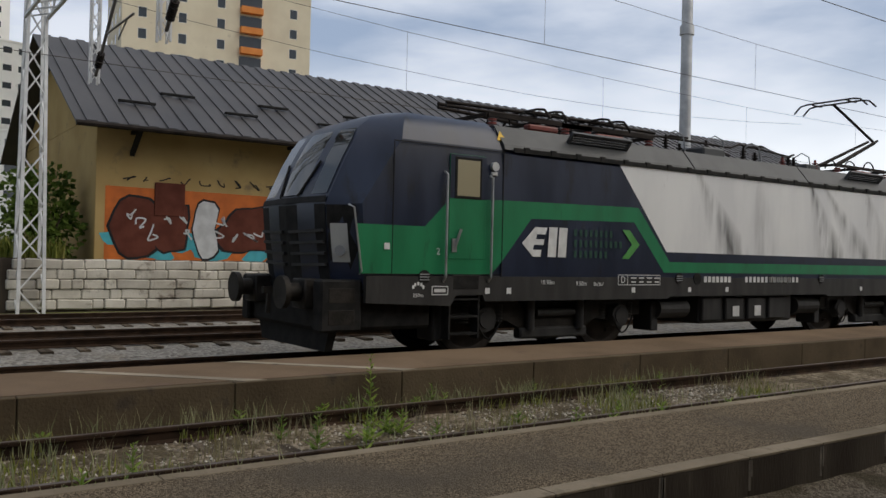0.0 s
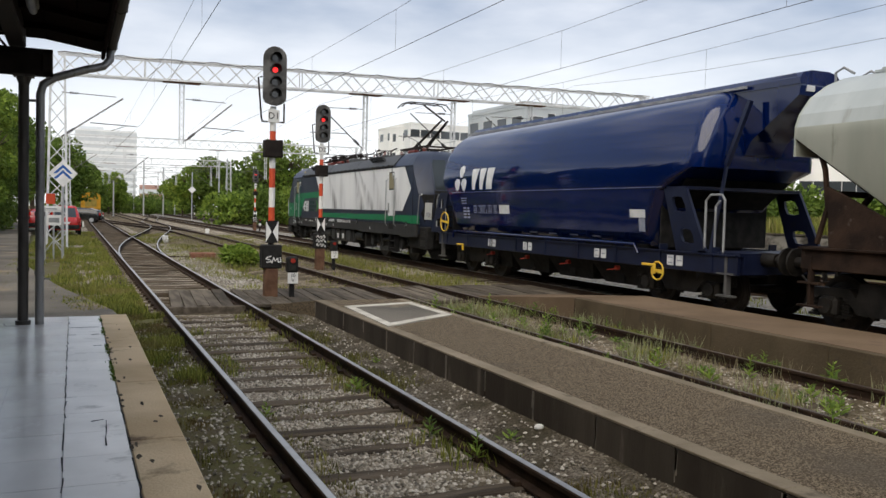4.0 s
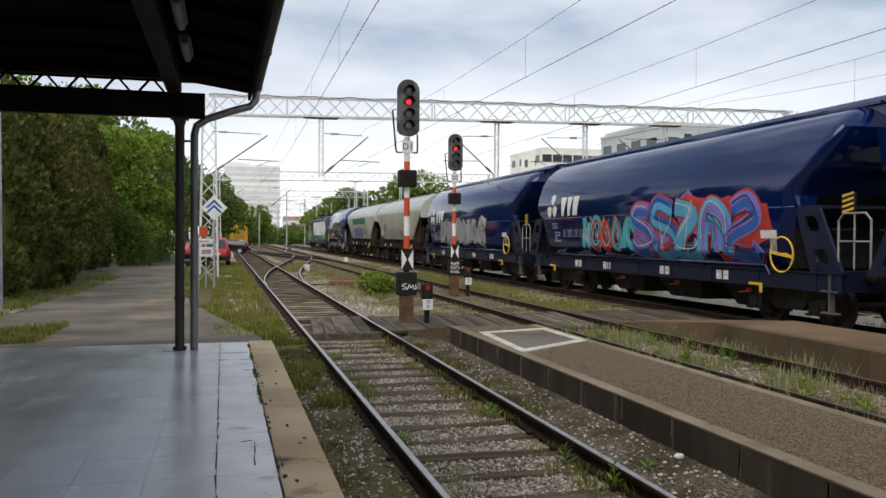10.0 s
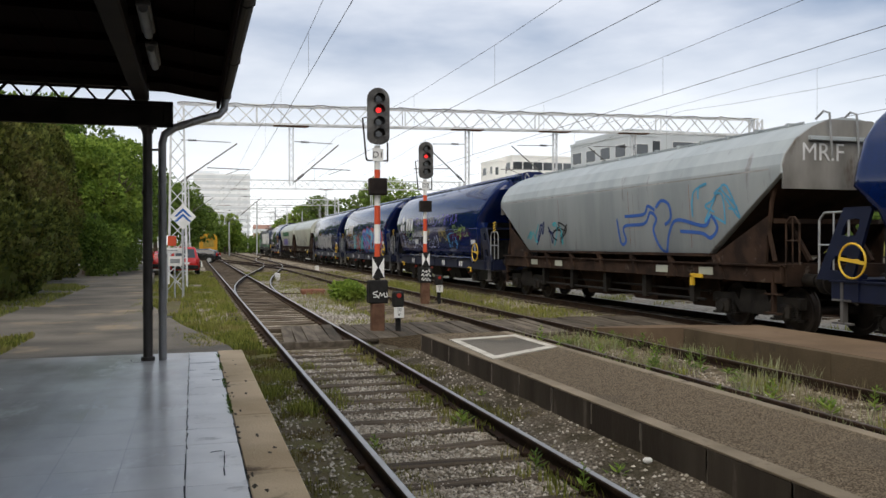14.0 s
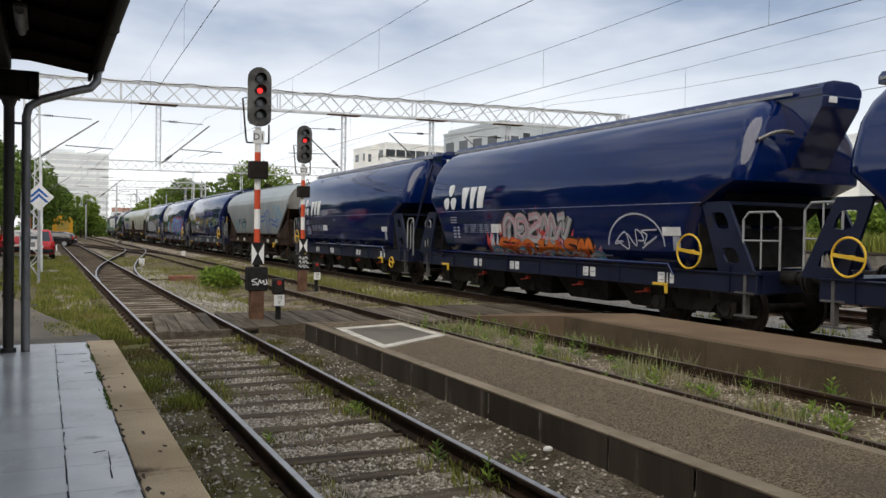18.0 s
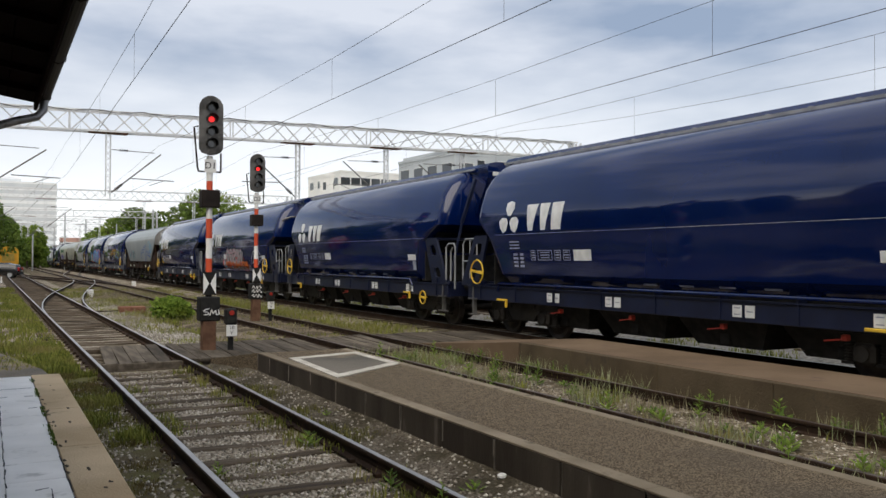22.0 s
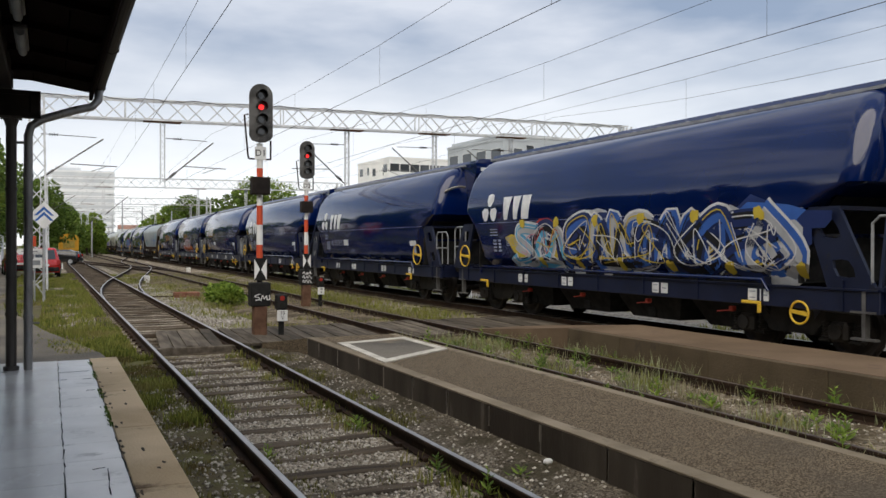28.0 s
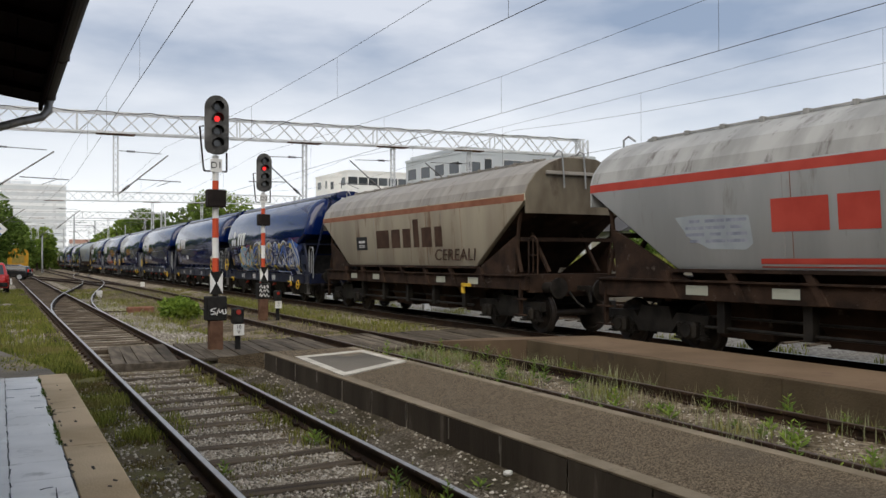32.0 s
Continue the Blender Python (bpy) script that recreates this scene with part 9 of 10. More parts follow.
def car(x, y, paint, label, rz=0.0, van=False):
    t = thing("parked_car", label, "car", "parked cars", at=(x, y, -0.12), rz=rz)
    L, W_ = 4.3, 1.78
    h = 1.72 if van else 1.45
    levels = [(0.28, 0.84, 2.05, -2.05), (0.55, 0.89, 2.15, -2.15), (0.85, 0.88, 2.10, -2.14), (0.98, 0.84, 1.9, -2.10)]
    part("body", shell(levels, 0.3), paint, t, smooth=40)
    cab = [(0.96, 0.82, 1.1, -2.05), (1.25, 0.76, 0.75, -1.95), (h - 0.08, 0.66, 0.25, -1.75 if van else -1.35), (h, 0.55, 0.1, -1.6 if van else -1.2)]
    part("cabin", shell(cab, 0.18), paint, t, smooth=40)
    part("rear_window", MB().add([(-0.62, -2.03, 1.05), (0.62, -2.03, 1.05), (0.54, -1.86 if van else -1.5, h - 0.12), (-0.54, -1.86 if van else -1.5, h - 0.12)], [(0, 1, 2, 3)]), M["pane"], t)
    for sx in (-1, 1):
        part("side_window", MB().add([(sx * 0.835, 0.85, 1.02), (sx * 0.835, -1.75, 1.02), (sx * 0.70, -1.5, h - 0.14), (sx * 0.70, 0.3, h - 0.14)], [(0, 1, 2, 3)]), M["pane"], t)
        part("tail_light", MB().box(*sorted((sx * 0.66, sx * 0.86)), -2.17, -2.0, 0.72, 1.02, 0.03), surface("tail_lamp_red", (0.3, 0.01, 0.01), (0.4, 0.02, 0.02), 3, 0.2), t)
        for yy in (1.3, -1.35):
            wh = part("wheel", MB().cyl((sx * 0.70, yy, 0.32), (sx * 0.90, yy, 0.32), 0.32, 20), M["black"], t)
            part("rim", MB().cyl((sx * 0.895, yy, 0.32), (sx * 0.91, yy, 0.32), 0.20, 14), M["galv"], wh)
    part("bumper", MB().box(-0.80, 0.80, -2.22, -2.05, 0.35, 0.60, 0.04), M["black"], t)
    part("plate", MB().box(-0.26, 0.26, -2.235, -2.21, 0.66, 0.78), M["white"], t, "white plate with grey bars")
    return t


car(-2.75, 58.0, M["car_red"], "red estate car parked with its tail to the tracks", 2, True)
car(-1.77, 90.0, M["car_black"], "small black car parked across the verge", 78)
car(-4.2, 62.0, M["car_red"], "dark red car behind the signs", 5)
yv = thing("yellow_rail_vehicle", "yellow track maintenance vehicle with a rounded roof", "rail vehicle", at=(0.15, 138.0, 0))
part("body", MB().prism([(-1.35, 0.9), (1.35, 0.9), (1.35, 2.7), (1.15, 3.15), (0.6, 3.4), (-0.6, 3.4), (-1.15, 3.15), (-1.35, 2.7)], "y", 0, 7), surface("orange_yellow_paint", (0.55, 0.27, 0.015), (0.66, 0.35, 0.03), 2, 0.5, c3=(0.3, 0.2, 0.08), spots=0.0, sscale=1.5), yv)
part("end_panel", MB().box(-0.8, 0.8, -0.03, 0.0, 1.3, 2.4, 0.01), surface("worn_yellow", (0.30, 0.22, 0.06), (0.45, 0.33, 0.08), 3, 0.8), yv)
part("frame", MB().box(-1.2, 1.2, 0, 7, 0.5, 0.9), M["black"], yv)
for yy in (1.3, 5.7):
    wheelset(yv, yy)
bs = thing("buffer_stop", "small black and white striped marker by the track end", "marker", at=(-1.9, 66, 0))
part("board", MB().box(-0.35, 0.35, -0.05, 0.05, 0.1, 0.5), M["white"], bs)
part("stripe", MB().box(-0.25, -0.1, -0.055, -0.05, 0.1, 0.5).box(0.1, 0.25, -0.055, -0.05, 0.1, 0.5), M["black"], bs)
part("post", MB().box(-0.05, 0.05, -0.04, 0.04, -0.4, 0.1), M["dark_iron"], bs)
sh_ = thing("white_shed", "small white shed behind the trees", "shed", at=(-9.0, 92, 0))
part("wall", MB().box(-3.5, 2.4, 0, 5, -0.4, 2.9, 0.03), M["plaster_white"], sh_)
part("roof", MB().prism([(-3.9, 2.9), (2.8, 2.9), (-0.5, 4.2)], "y", -0.3, 5.3), M["roof_tin"], sh_)
part("door", MB().box(-0.6, 0.4, -0.05, 0, -0.2, 1.9), M["shutter"], sh_)
pal = thing("pallet", "grey wooden pallet leaning by the shed", "pallet", at=(-7.2, 84, -0.1))
pb = MB()
for k in range(5):
    pb.bar((-0.5, 0.1 * k * 0.5, 0.15 + 0.28 * k), (0.5, 0.1 * k * 0.5, 0.15 + 0.28 * k), 0.03, 0.12)
pb.bar((-0.45, 0.03, 0), (-0.45, 0.22, 1.35), 0.08).bar((0.45, 0.03, 0), (0.45, 0.22, 1.35), 0.08)
part("slats", pb, M["plank"], pal)
pm_ = thing("tall_pole", "tall plain grey steel pole between the far tracks", "mast", at=(16.4, -20.6, 0))
part("pole", MB().cyl((0, 0, -0.4), (0, 0, 15.0), 0.21, 14, 0.17), M["galv"], pm_, smooth=40)
part("collar", MB().cyl((0, 0, 9.3), (0, 0, 9.6), 0.24, 14), M["galv"], pm_, smooth=40)
fl = thing("flood_light_mast", "tall thin mast with two floodlights", "lamp post", at=(*at_az(63.6, 60), 0))
part("mast", MB().cyl((0, 0, 0), (0, 0, 17.0), 0.11, 10, 0.06), M["galv"], fl)
part("floodlight", MB().box(-0.6, -0.1, -0.3, 0.3, 16.8, 17.3, 0.05).box(0.1, 0.6, -0.3, 0.3, 16.3, 16.8, 0.05), M["dark_iron"], fl)
for az, dd, hh in ((2.4, 140, 5.5), (4.2, 150, 9.2), (5.4, 155, 8.4), (8.9, 128, 8.6), (9.4, 129, 9.0), (6.1, 170, 7.5), (3.6, 185, 8.0)):
    pl_ = thing("yard_mast", "grey steel mast beside the tracks", "mast", "yard masts", at=(*at_az(az, dd), 0))
    part("pole", MB().cyl((0, 0, -0.4), (0, 0, hh), 0.13, 8, 0.10), M["galv"], pl_)
sp_ = thing("yard_signpost", "thin mast with a small white diamond plate", "sign", at=(*at_az(7.2, 120), 0))
part("post", MB().cyl((0, 0, -0.4), (0, 0, 6.4), 0.07, 8), M["galv"], sp_)
part("board", MB().prism([(0, 4.5), (0.5, 4.0), (0, 3.5), (-0.5, 4.0)], "y", -0.12, -0.09), M["white"], sp_)
for x, y in ((2.4, 50), (6.9, 66), (12.2, 60), (16.4, 52), (16.4, 33), (11.8, 30)):
    mk = thing("fouling_marker", "small white marker stone between tracks", "marker stone", "marker stones", at=(x, y, -0.2))
    part("stone", MB().box(-0.15, 0.15, -0.1, 0.1, -0.1, 0.32, 0.03), M["white"], mk)


# ---- turnouts and sleepers ----
def arc_between(x0, y0, x1, y1, n=14):
    """An S-shaped line that leaves and joins two parallel tracks smoothly."""
    out = []
    for k in range(n + 1):
        t = k / n
        s = t * t * (3 - 2 * t)
        out.append((x0 + (x1 - x0) * s, y0 + (y1 - y0) * t))
    return out


def turnout(x0, y0, x1, y1, z0, z1, polished=True):
    c = arc_between(x0, y0, x1, y1)
    for off in (-0.7525, 0.7525):
        pts = []
        for i, (x, y) in enumerate(c):
            a, b = c[max(0, i - 1)], c[min(len(c) - 1, i + 1)]
            d = Vector((b[0] - a[0], b[1] - a[1])).normalized()
            pts.append((x + off * d.y, y - off * d.x))
        a_, b_ = MB(), MB()
        for (p0, p1) in zip(pts[:-1], pts[1:]):
            rail_mesh(a_, b_, [p0, p1], z0 + 0.004)
        ob = structure("rail_curved", a_, M["rail_side"], "curved turnout rail")
        part("running_surface", b_, M["rail_top"] if polished else M["rail_worn"], ob)


turnout(0.0, 31.0, 4.78, 84.0, 0.0, 0.03)
turnout(4.78, 84.0, 9.4, 150.0, 0.03, 0.055)
turnout(4.78, 60.0, 0.0, 110.0, 0.01, 0.0, False)
sw_ = thing("switch_box", "low rusty switch machine box beside the turnout", "switch box", at=(2.2, 34.0, 0))
part("box", MB().box(-0.45, 0.45, -0.25, 0.25, -0.22, 0.05, 0.03), surface("rusty_box", (0.16, 0.07, 0.045), (0.24, 0.12, 0.08), 5, 0.85), sw_)
part("rod", MB().bar((-1.6, 0, -0.1), (-0.4, 0, -0.1), 0.04), M["rail_side"], sw_)
gr_ = MB()
for x in (-0.62, 0.62):
    gr_.bar((x, 55.0, -0.01), (x, 59.0, -0.01), 0.05, 0.06)
structure("check_rail", gr_, M["rail_side"])

bal = {o.name: o for o in scene.objects if o.name.startswith("ballast_")}
sl_me = []
slr = random.Random(3)
for k in range(5):
    L2 = 1.28 + slr.uniform(-0.05, 0.05)
    mb = MB()
    rings = []
    for i in range(7):
        u = -L2 + 2 * L2 * i / 6
        hw = 0.092 + slr.uniform(-0.016, 0.010)
        zt = slr.uniform(-0.008, 0.008)
        rings.append([(u, -hw, -0.12), (u, -hw, zt - 0.01), (u, -hw + 0.02, zt), (u, hw - 0.02, zt), (u, hw, zt - 0.01), (u, hw, -0.12)])
    mb.loft(rings)
    sl_me.append(mb.mesh("sleeper", M["sleeper"]))
for k, (xc, zr) in TRACKS.items():
    par = bal["ballast_%d" % k]
    y = -12.0 if k > 1 else -4.0
    i = 0
    while y < (62.0 if k < 3 else 40.0):
        o = new("sleeper", sl_me[(i * 7 + k) % 5])
        o.parent = par
        o.matrix_basis = pose(xc + slr.uniform(-0.03, 0.03), y + slr.uniform(-0.02, 0.02), zr - 0.148 + slr.uniform(-0.006, 0.006), 0, 0, slr.uniform(-0.8, 0.8))
        y += 0.61
        i += 1
rest = MB()
for k, (xc, zr) in TRACKS.items():
    y = 62.5 if k < 3 else 40.5
    while y < 150:
        rest.box(xc - 1.28, xc + 1.28, y - 0.12, y + 0.12, zr - 0.28, zr - 0.152)
        y += 0.61
tagged(structure("far_sleepers", rest, M["sleeper"], "rows of weathered sleepers"), kind="stuff")
plates = MB()
for k, xc in ((1, 0.0), (2, 4.78)):
    y = -4.0
    while y < 40:
        for sx in (-0.7525, 0.7525):
            for s in (-1, 1):
                plates.box(xc + sx + s * 0.09 - 0.03, xc + sx + s * 0.09 + 0.03, y - 0.04, y + 0.04, -0.15 + TRACKS[k][1], -0.11 + TRACKS[k][1], 0.006)
        y += 0.61
tagged(structure("rail_fastenings", plates, M["rail_side"], "rusty rail clips"), kind="stuff")

# ---- platform tiles ----
floor = tagged(new("platform_floor"), "wet shiny marble tiled platform floor", kind="structure")
tl = [MB().box(-0.2182, 0.2182, -0.2880, 0.2880, -0.025, 0.0).mesh("tile", M["tile"]) for _ in range(1)]
tp = [MB().box(-0.194, 0.194, -0.2885, 0.2885, -0.025, 0.0, 0.002).mesh("tile", M["tile_pale"])]
trn = random.Random(8)
for j in range(22):
    yy = 14.05 - 0.58 * j
    o = new("tile", tp[0])
    o.parent = floor
    o.matrix_basis = pose(-2.075, yy, PZ - 0.002, trn.uniform(-0.12, 0.12), trn.uniform(-0.15, 0.15), 0)
    for i in range(12):
        o = new("tile", tl[0])
        o.parent = floor
        o.matrix_basis = pose(-2.49 - 0.44 * i, yy, PZ - 0.002, trn.uniform(-0.018, 0.018), trn.uniform(-0.018, 0.018), 0)
fr2 = MB()
for j in range(60):
    yy = 14.05 - 0.58 * j
    for i in range(24):
        if j >= 22 or i >= 12:
            fr2.box(-2.49 - 0.44 * i - 0.217, -2.49 - 0.44 * i + 0.217, yy - 0.288, yy + 0.288, PZ - 0.027, PZ - 0.002)
    if j >= 22:
        fr2.box(-2.27, -1.88, yy - 0.288, yy + 0.288, PZ - 0.027, PZ - 0.002)
rt = part("tiles", fr2, M["tile"], floor)
tagged(rt, kind="stuff")
part("joint_bed", MB().box(-13.9, -1.876, -22, 14.34, PZ - 0.04, PZ - 0.0035), surface("tile_grout", (0.17, 0.172, 0.172), (0.24, 0.24, 0.238), 3, 0.5), floor)


crk = MB()
ckr = random.Random(15)
for x0_, y0_, x1_, y1_ in ((-2.272, 14.2, -2.272, 5.0), (-3.0, 13.55, -2.35, 13.45), (-2.26, 13.2, -1.92, 13.22), (-2.26, 11.74, -1.92, 11.74), (-2.10, 8.25, -1.92, 8.3), (-2.02, 7.6, -2.0, 8.25), (-1.878, 14.2, -1.878, 5.0), (-3.02, 13.75, -2.98, 13.3), (-2.27, 12.6, -1.93, 12.55)):
    n_ = max(4, int(math.hypot(x1_ - x0_, y1_ - y0_) / 0.14))
    pts = [(x0_ + (x1_ - x0_) * k / n_ + ckr.gauss(0, 0.004), y0_ + (y1_ - y0_) * k / n_ + ckr.gauss(0, 0.014)) for k in range(n_ + 1)]
    for (xa, ya_), (xb, yb_) in zip(pts[:-1], pts[1:]):
        if ckr.random() < 0.7:
            crk.bar((xa, ya_, PZ - 0.001), (xb, yb_, PZ - 0.001), ckr.uniform(0.004, 0.011), 0.004)
tagged(part("crack", crk, M["black"], floor, "dirt-filled cracks and joints"), kind="stuff")
chips = MB()
for k in range(40):
    y_ = 14.0 - 9.5 * ckr.random()
    x_ = -1.872 + abs(ckr.gauss(0, 0.02)) if k % 4 else ckr.uniform(-1.85, -1.56)
    chips.add([(x_ + ckr.uniform(0.006, 0.022) * math.cos(a * 1.05), y_ + ckr.uniform(0.02, 0.09) * math.sin(a * 1.05), PZ + 0.0025) for a in range(6)], [tuple(range(6))])
tagged(part("chip", chips, surface("damp_dirt", (0.05, 0.038, 0.026), (0.10, 0.078, 0.052), 8, 0.9), floor, "flakes of dirt and chipped edges"), kind="stuff")


# ---- trees, hedge, weeds, stones ----
def leaf_cloud(rnd, blobs, n, size, droop=0.0, up=0.0):
    """Many small bent leaf cards on and inside a set of ellipsoids (centre, radii)."""
    vs, fs = [], []
    wts = [b[1][0] * b[1][2] for b in blobs]
    for _ in range(n):
        (cx, cy, cz), (rx, ry, rz) = rnd.choices(blobs, wts)[0]
        while True:
            a = Vector((rnd.gauss(0, 1), rnd.gauss(0, 1), rnd.gauss(0, 1)))
            if a.length > 0.1:
                a.normalize()
                break
        k = rnd.uniform(0.62, 1.04) ** 0.7
        p = Vector((cx + a.x * rx * k, cy + a.y * ry * k, cz + a.z * rz * k))
        d = (a + Vector((rnd.uniform(-0.8, 0.8), rnd.uniform(-0.8, 0.8), rnd.uniform(-0.8, 0.8) + up))).normalized()
        s = d.cross(Vector((rnd.uniform(-1, 1), rnd.uniform(-1, 1), rnd.uniform(-1, 1)))).normalized()
        L = size * rnd.uniform(0.6, 1.4)
        w = L * 0.42
        i = len(vs)
        mid = p + d * (L * 0.5)
        nn = d.cross(s) * (L * 0.14)
        vs += [tuple(p), tuple(mid + s * w + nn), tuple(p + d * L - Vector((0, 0, droop * L))), tuple(mid - s * w + nn)]
        fs += [(i, i + 1, i + 2), (i, i + 2, i + 3)]
    m = MB()
    m.v, m.f = vs, fs
    return m


def quick_mesh(name, mb, mat):
    me = bpy.data.meshes.new(name)
    me.from_pydata(mb.v, [], mb.f)
    me.materials.append(mat)
    return me


def limb(mb, p, d, L, r, depth, rnd, tips):
    q = Vector(p) + d * L
    mb.cyl(p, q, r, 8, r * 0.62)
    tips.append((q, r))
    if depth:
        for _ in range(3):
            e = (d + Vector((rnd.uniform(-0.8, 0.8), rnd.uniform(-0.8, 0.8), rnd.uniform(-0.1, 0.6)))).normalized()
            limb(mb, q, e, L * rnd.uniform(0.55, 0.75), r * 0.55, depth - 1, rnd, tips)


def tree(x, y, z, h, spread, seed, mat, label, leaves=5200, size=0.30, group="trees"):
    rnd = random.Random(seed)
    t = thing("tree", label, "tree", group, at=(x, y, z))
    tr_, tips = MB(), []
    tr_.cyl((0, 0, -0.4), (0, 0, h * 0.30), h * 0.028, 10, h * 0.020)
    for _ in range(4):
        d = Vector((rnd.uniform(-0.6, 0.6), rnd.uniform(-0.6, 0.6), 1)).normalized()
        limb(tr_, Vector((0, 0, h * 0.28)), d, h * 0.24, h * 0.014, 2, rnd, tips)
    part("trunk", tr_, M["bark"], t)
    blobs = [((0, 0, h * 0.62), (spread * 0.62, spread * 0.62, h * 0.34))]
    for k in range(13):
        a = rnd.uniform(0, 6.28)
        rr = spread * rnd.uniform(0.45, 0.85)
        zz = h * rnd.uniform(0.24, 0.92)
        f = 1.0 - 0.45 * abs(zz / h - 0.55) / 0.45
        s = spread * rnd.uniform(0.26, 0.44)
        blobs.append(((rr * f * math.cos(a), rr * f * math.sin(a), zz), (s, s, s * 0.8)))
    me = quick_mesh("crown", leaf_cloud(rnd, blobs, leaves, size, 0.1, 0.1), mat)
    o = new("crown", me)
    o.parent = t
    return t


def cypress(x, y, h, r, seed, label):
    rnd = random.Random(seed)
    t = thing("cypress", label, "tree", "cypress hedge", at=(x, y, -0.2))
    part("trunk", MB().cyl((0, 0, -0.2), (0, 0, h * 0.8), 0.13, 8, 0.04), M["bark"], t)
    blobs = []
    for k in range(26):
        u = k / 25
        rr = r * (1 - u ** 2.2 * 0.72) * (0.62 + 0.38 * min(1, u * 5))
        a = rnd.uniform(0, 6.28)
        blobs.append(((0.38 * rr * math.cos(a), 0.38 * rr * math.sin(a), 0.3 + (h - 0.6) * u), (rr * 0.72, rr * 0.72, h * 0.075)))
    o = new("crown", quick_mesh("crown", leaf_cloud(rnd, blobs, 12500, 0.16, 0.0, 1.3), M["leaf_cypress"]))
    o.parent = t
    core = MB()
    n = 10
    core.loft([[(r * 0.62 * (1 - (u ** 2.2) * 0.75) * (0.6 + 0.4 * min(1, u * 5)) * math.cos(2 * math.pi * i / n), r * 0.62 * (1 - (u ** 2.2) * 0.75) * (0.6 + 0.4 * min(1, u * 5)) * math.sin(2 * math.pi * i / n), 0.2 + (h - 0.7) * u) for i in range(n)] for u in (0, 0.15, 0.4, 0.7, 0.9, 1.0)])
    part("inner_foliage", core, M["leaf_cypress"], t)
    return t


prn = random.Random(31)
hy = [(-8.7, 27.5), (-9.0, 30.3), (-8.6, 32.6), (-8.8, 34.9), (-9.0, 37.4), (-9.2, 40.0), (-9.3, 43.0), (-9.5, 46.0), (-9.6, 49.5), (-9.6, 53.0), (-11.5, 25.5), (-14.0, 26.5), (-11.8, 29.5), (-14.5, 31.0)]
for k, (x, y) in enumerate(hy):
    cypress(x, y, prn.uniform(6.6, 7.8) + (0.8 if y > 40 else 0), prn.uniform(1.45, 1.8), 300 + k, "dense dark green cypress with browned patches")
for k, (x, y, h, s) in enumerate(((-8.6, 58, 9.0, 3.4), (-8.4, 64, 9.8, 3.6), (-8.0, 71, 10.0, 3.6), (-8.6, 78, 10.5, 3.8), (-12, 60, 12, 4.5), (-14, 48, 11, 4.5), (-13, 70, 13, 5))):
    tree(x, y, -0.2, h, s, 330 + k, M["leaf_light"] if k in (0, 1) else M["leaf"], "leafy green broadleaf tree beside the yard", 9000, 0.26)
for k, (x, y, h, s) in enumerate(((-3.5, 128, 11, 5), (-7, 120, 12, 5), (-9, 105, 12, 5), (-1.0, 150, 9, 4.5), (-12, 135, 14, 6))):
    tree(x, y, -0.2, h, s, 350 + k, M["leaf"], "dark leafy tree at the yard's far end", 4200, 0.42)
for k, (az, dd, h, s) in enumerate(((7.2, 150, 9, 4.5), (8.4, 150, 10.5, 5.0), (9.6, 148, 9, 4.5), (2.1, 165, 7.5, 4.0), (10.6, 140, 8, 4.5), (12.0, 128, 11, 5), (13.2, 128, 12.5, 5.5), (6.6, 165, 7.5, 4.0))):
    x, y = at_az(az, dd)
    tree(x, y, -0.2, h, s, 370 + k, M["leaf"] if k % 3 else M["leaf_light"], "green tree in the row behind the yard", 4600, 0.42)
for k, (az, dd, h, s) in enumerate(((84.5, 52, 9.5, 4.6), (88.0, 50, 9.8, 4.2), (76.5, 62, 9, 3.6), (73.0, 68, 9, 2.6), (64.5, 60, 7.0, 3.4), (67.5, 62, 7.6, 3.2), (61.5, 58, 6.6, 3.0))):
    x, y = at_az(az, dd)
    tree(x, y, 1.2, h, s, 400 + k, M["leaf_light"] if k in (0, 1) else M["leaf"], "bright leafy tree behind the retaining wall", 8000, 0.30)


def bush(x, y, z, r, h, seed, mat, label, n=2600, size=0.20, group="bushes"):
    rnd = random.Random(seed)
    t = thing("bush", label, "bush", group, at=(x, y, z))
    blobs = [((rnd.uniform(-0.6, 0.6) * r, rnd.uniform(-0.6, 0.6) * r, h * rnd.uniform(0.25, 0.65)), (r * rnd.uniform(0.4, 0.65), r * rnd.uniform(0.4, 0.65), h * rnd.uniform(0.28, 0.4))) for _ in range(9)]
    o = new("foliage", quick_mesh("foliage", leaf_cloud(rnd, blobs, n, size, 0.1, 0.3), mat))
    o.parent = t
    st = MB()
    for k in range(5):
        st.cyl((rnd.uniform(-0.1, 0.1) * r, rnd.uniform(-0.1, 0.1) * r, -0.2), (rnd.uniform(-0.5, 0.5) * r, rnd.uniform(-0.5, 0.5) * r, h * 0.5), 0.02 + 0.01 * r, 6)
    part("stem", st, M["bark"], t)
    return t


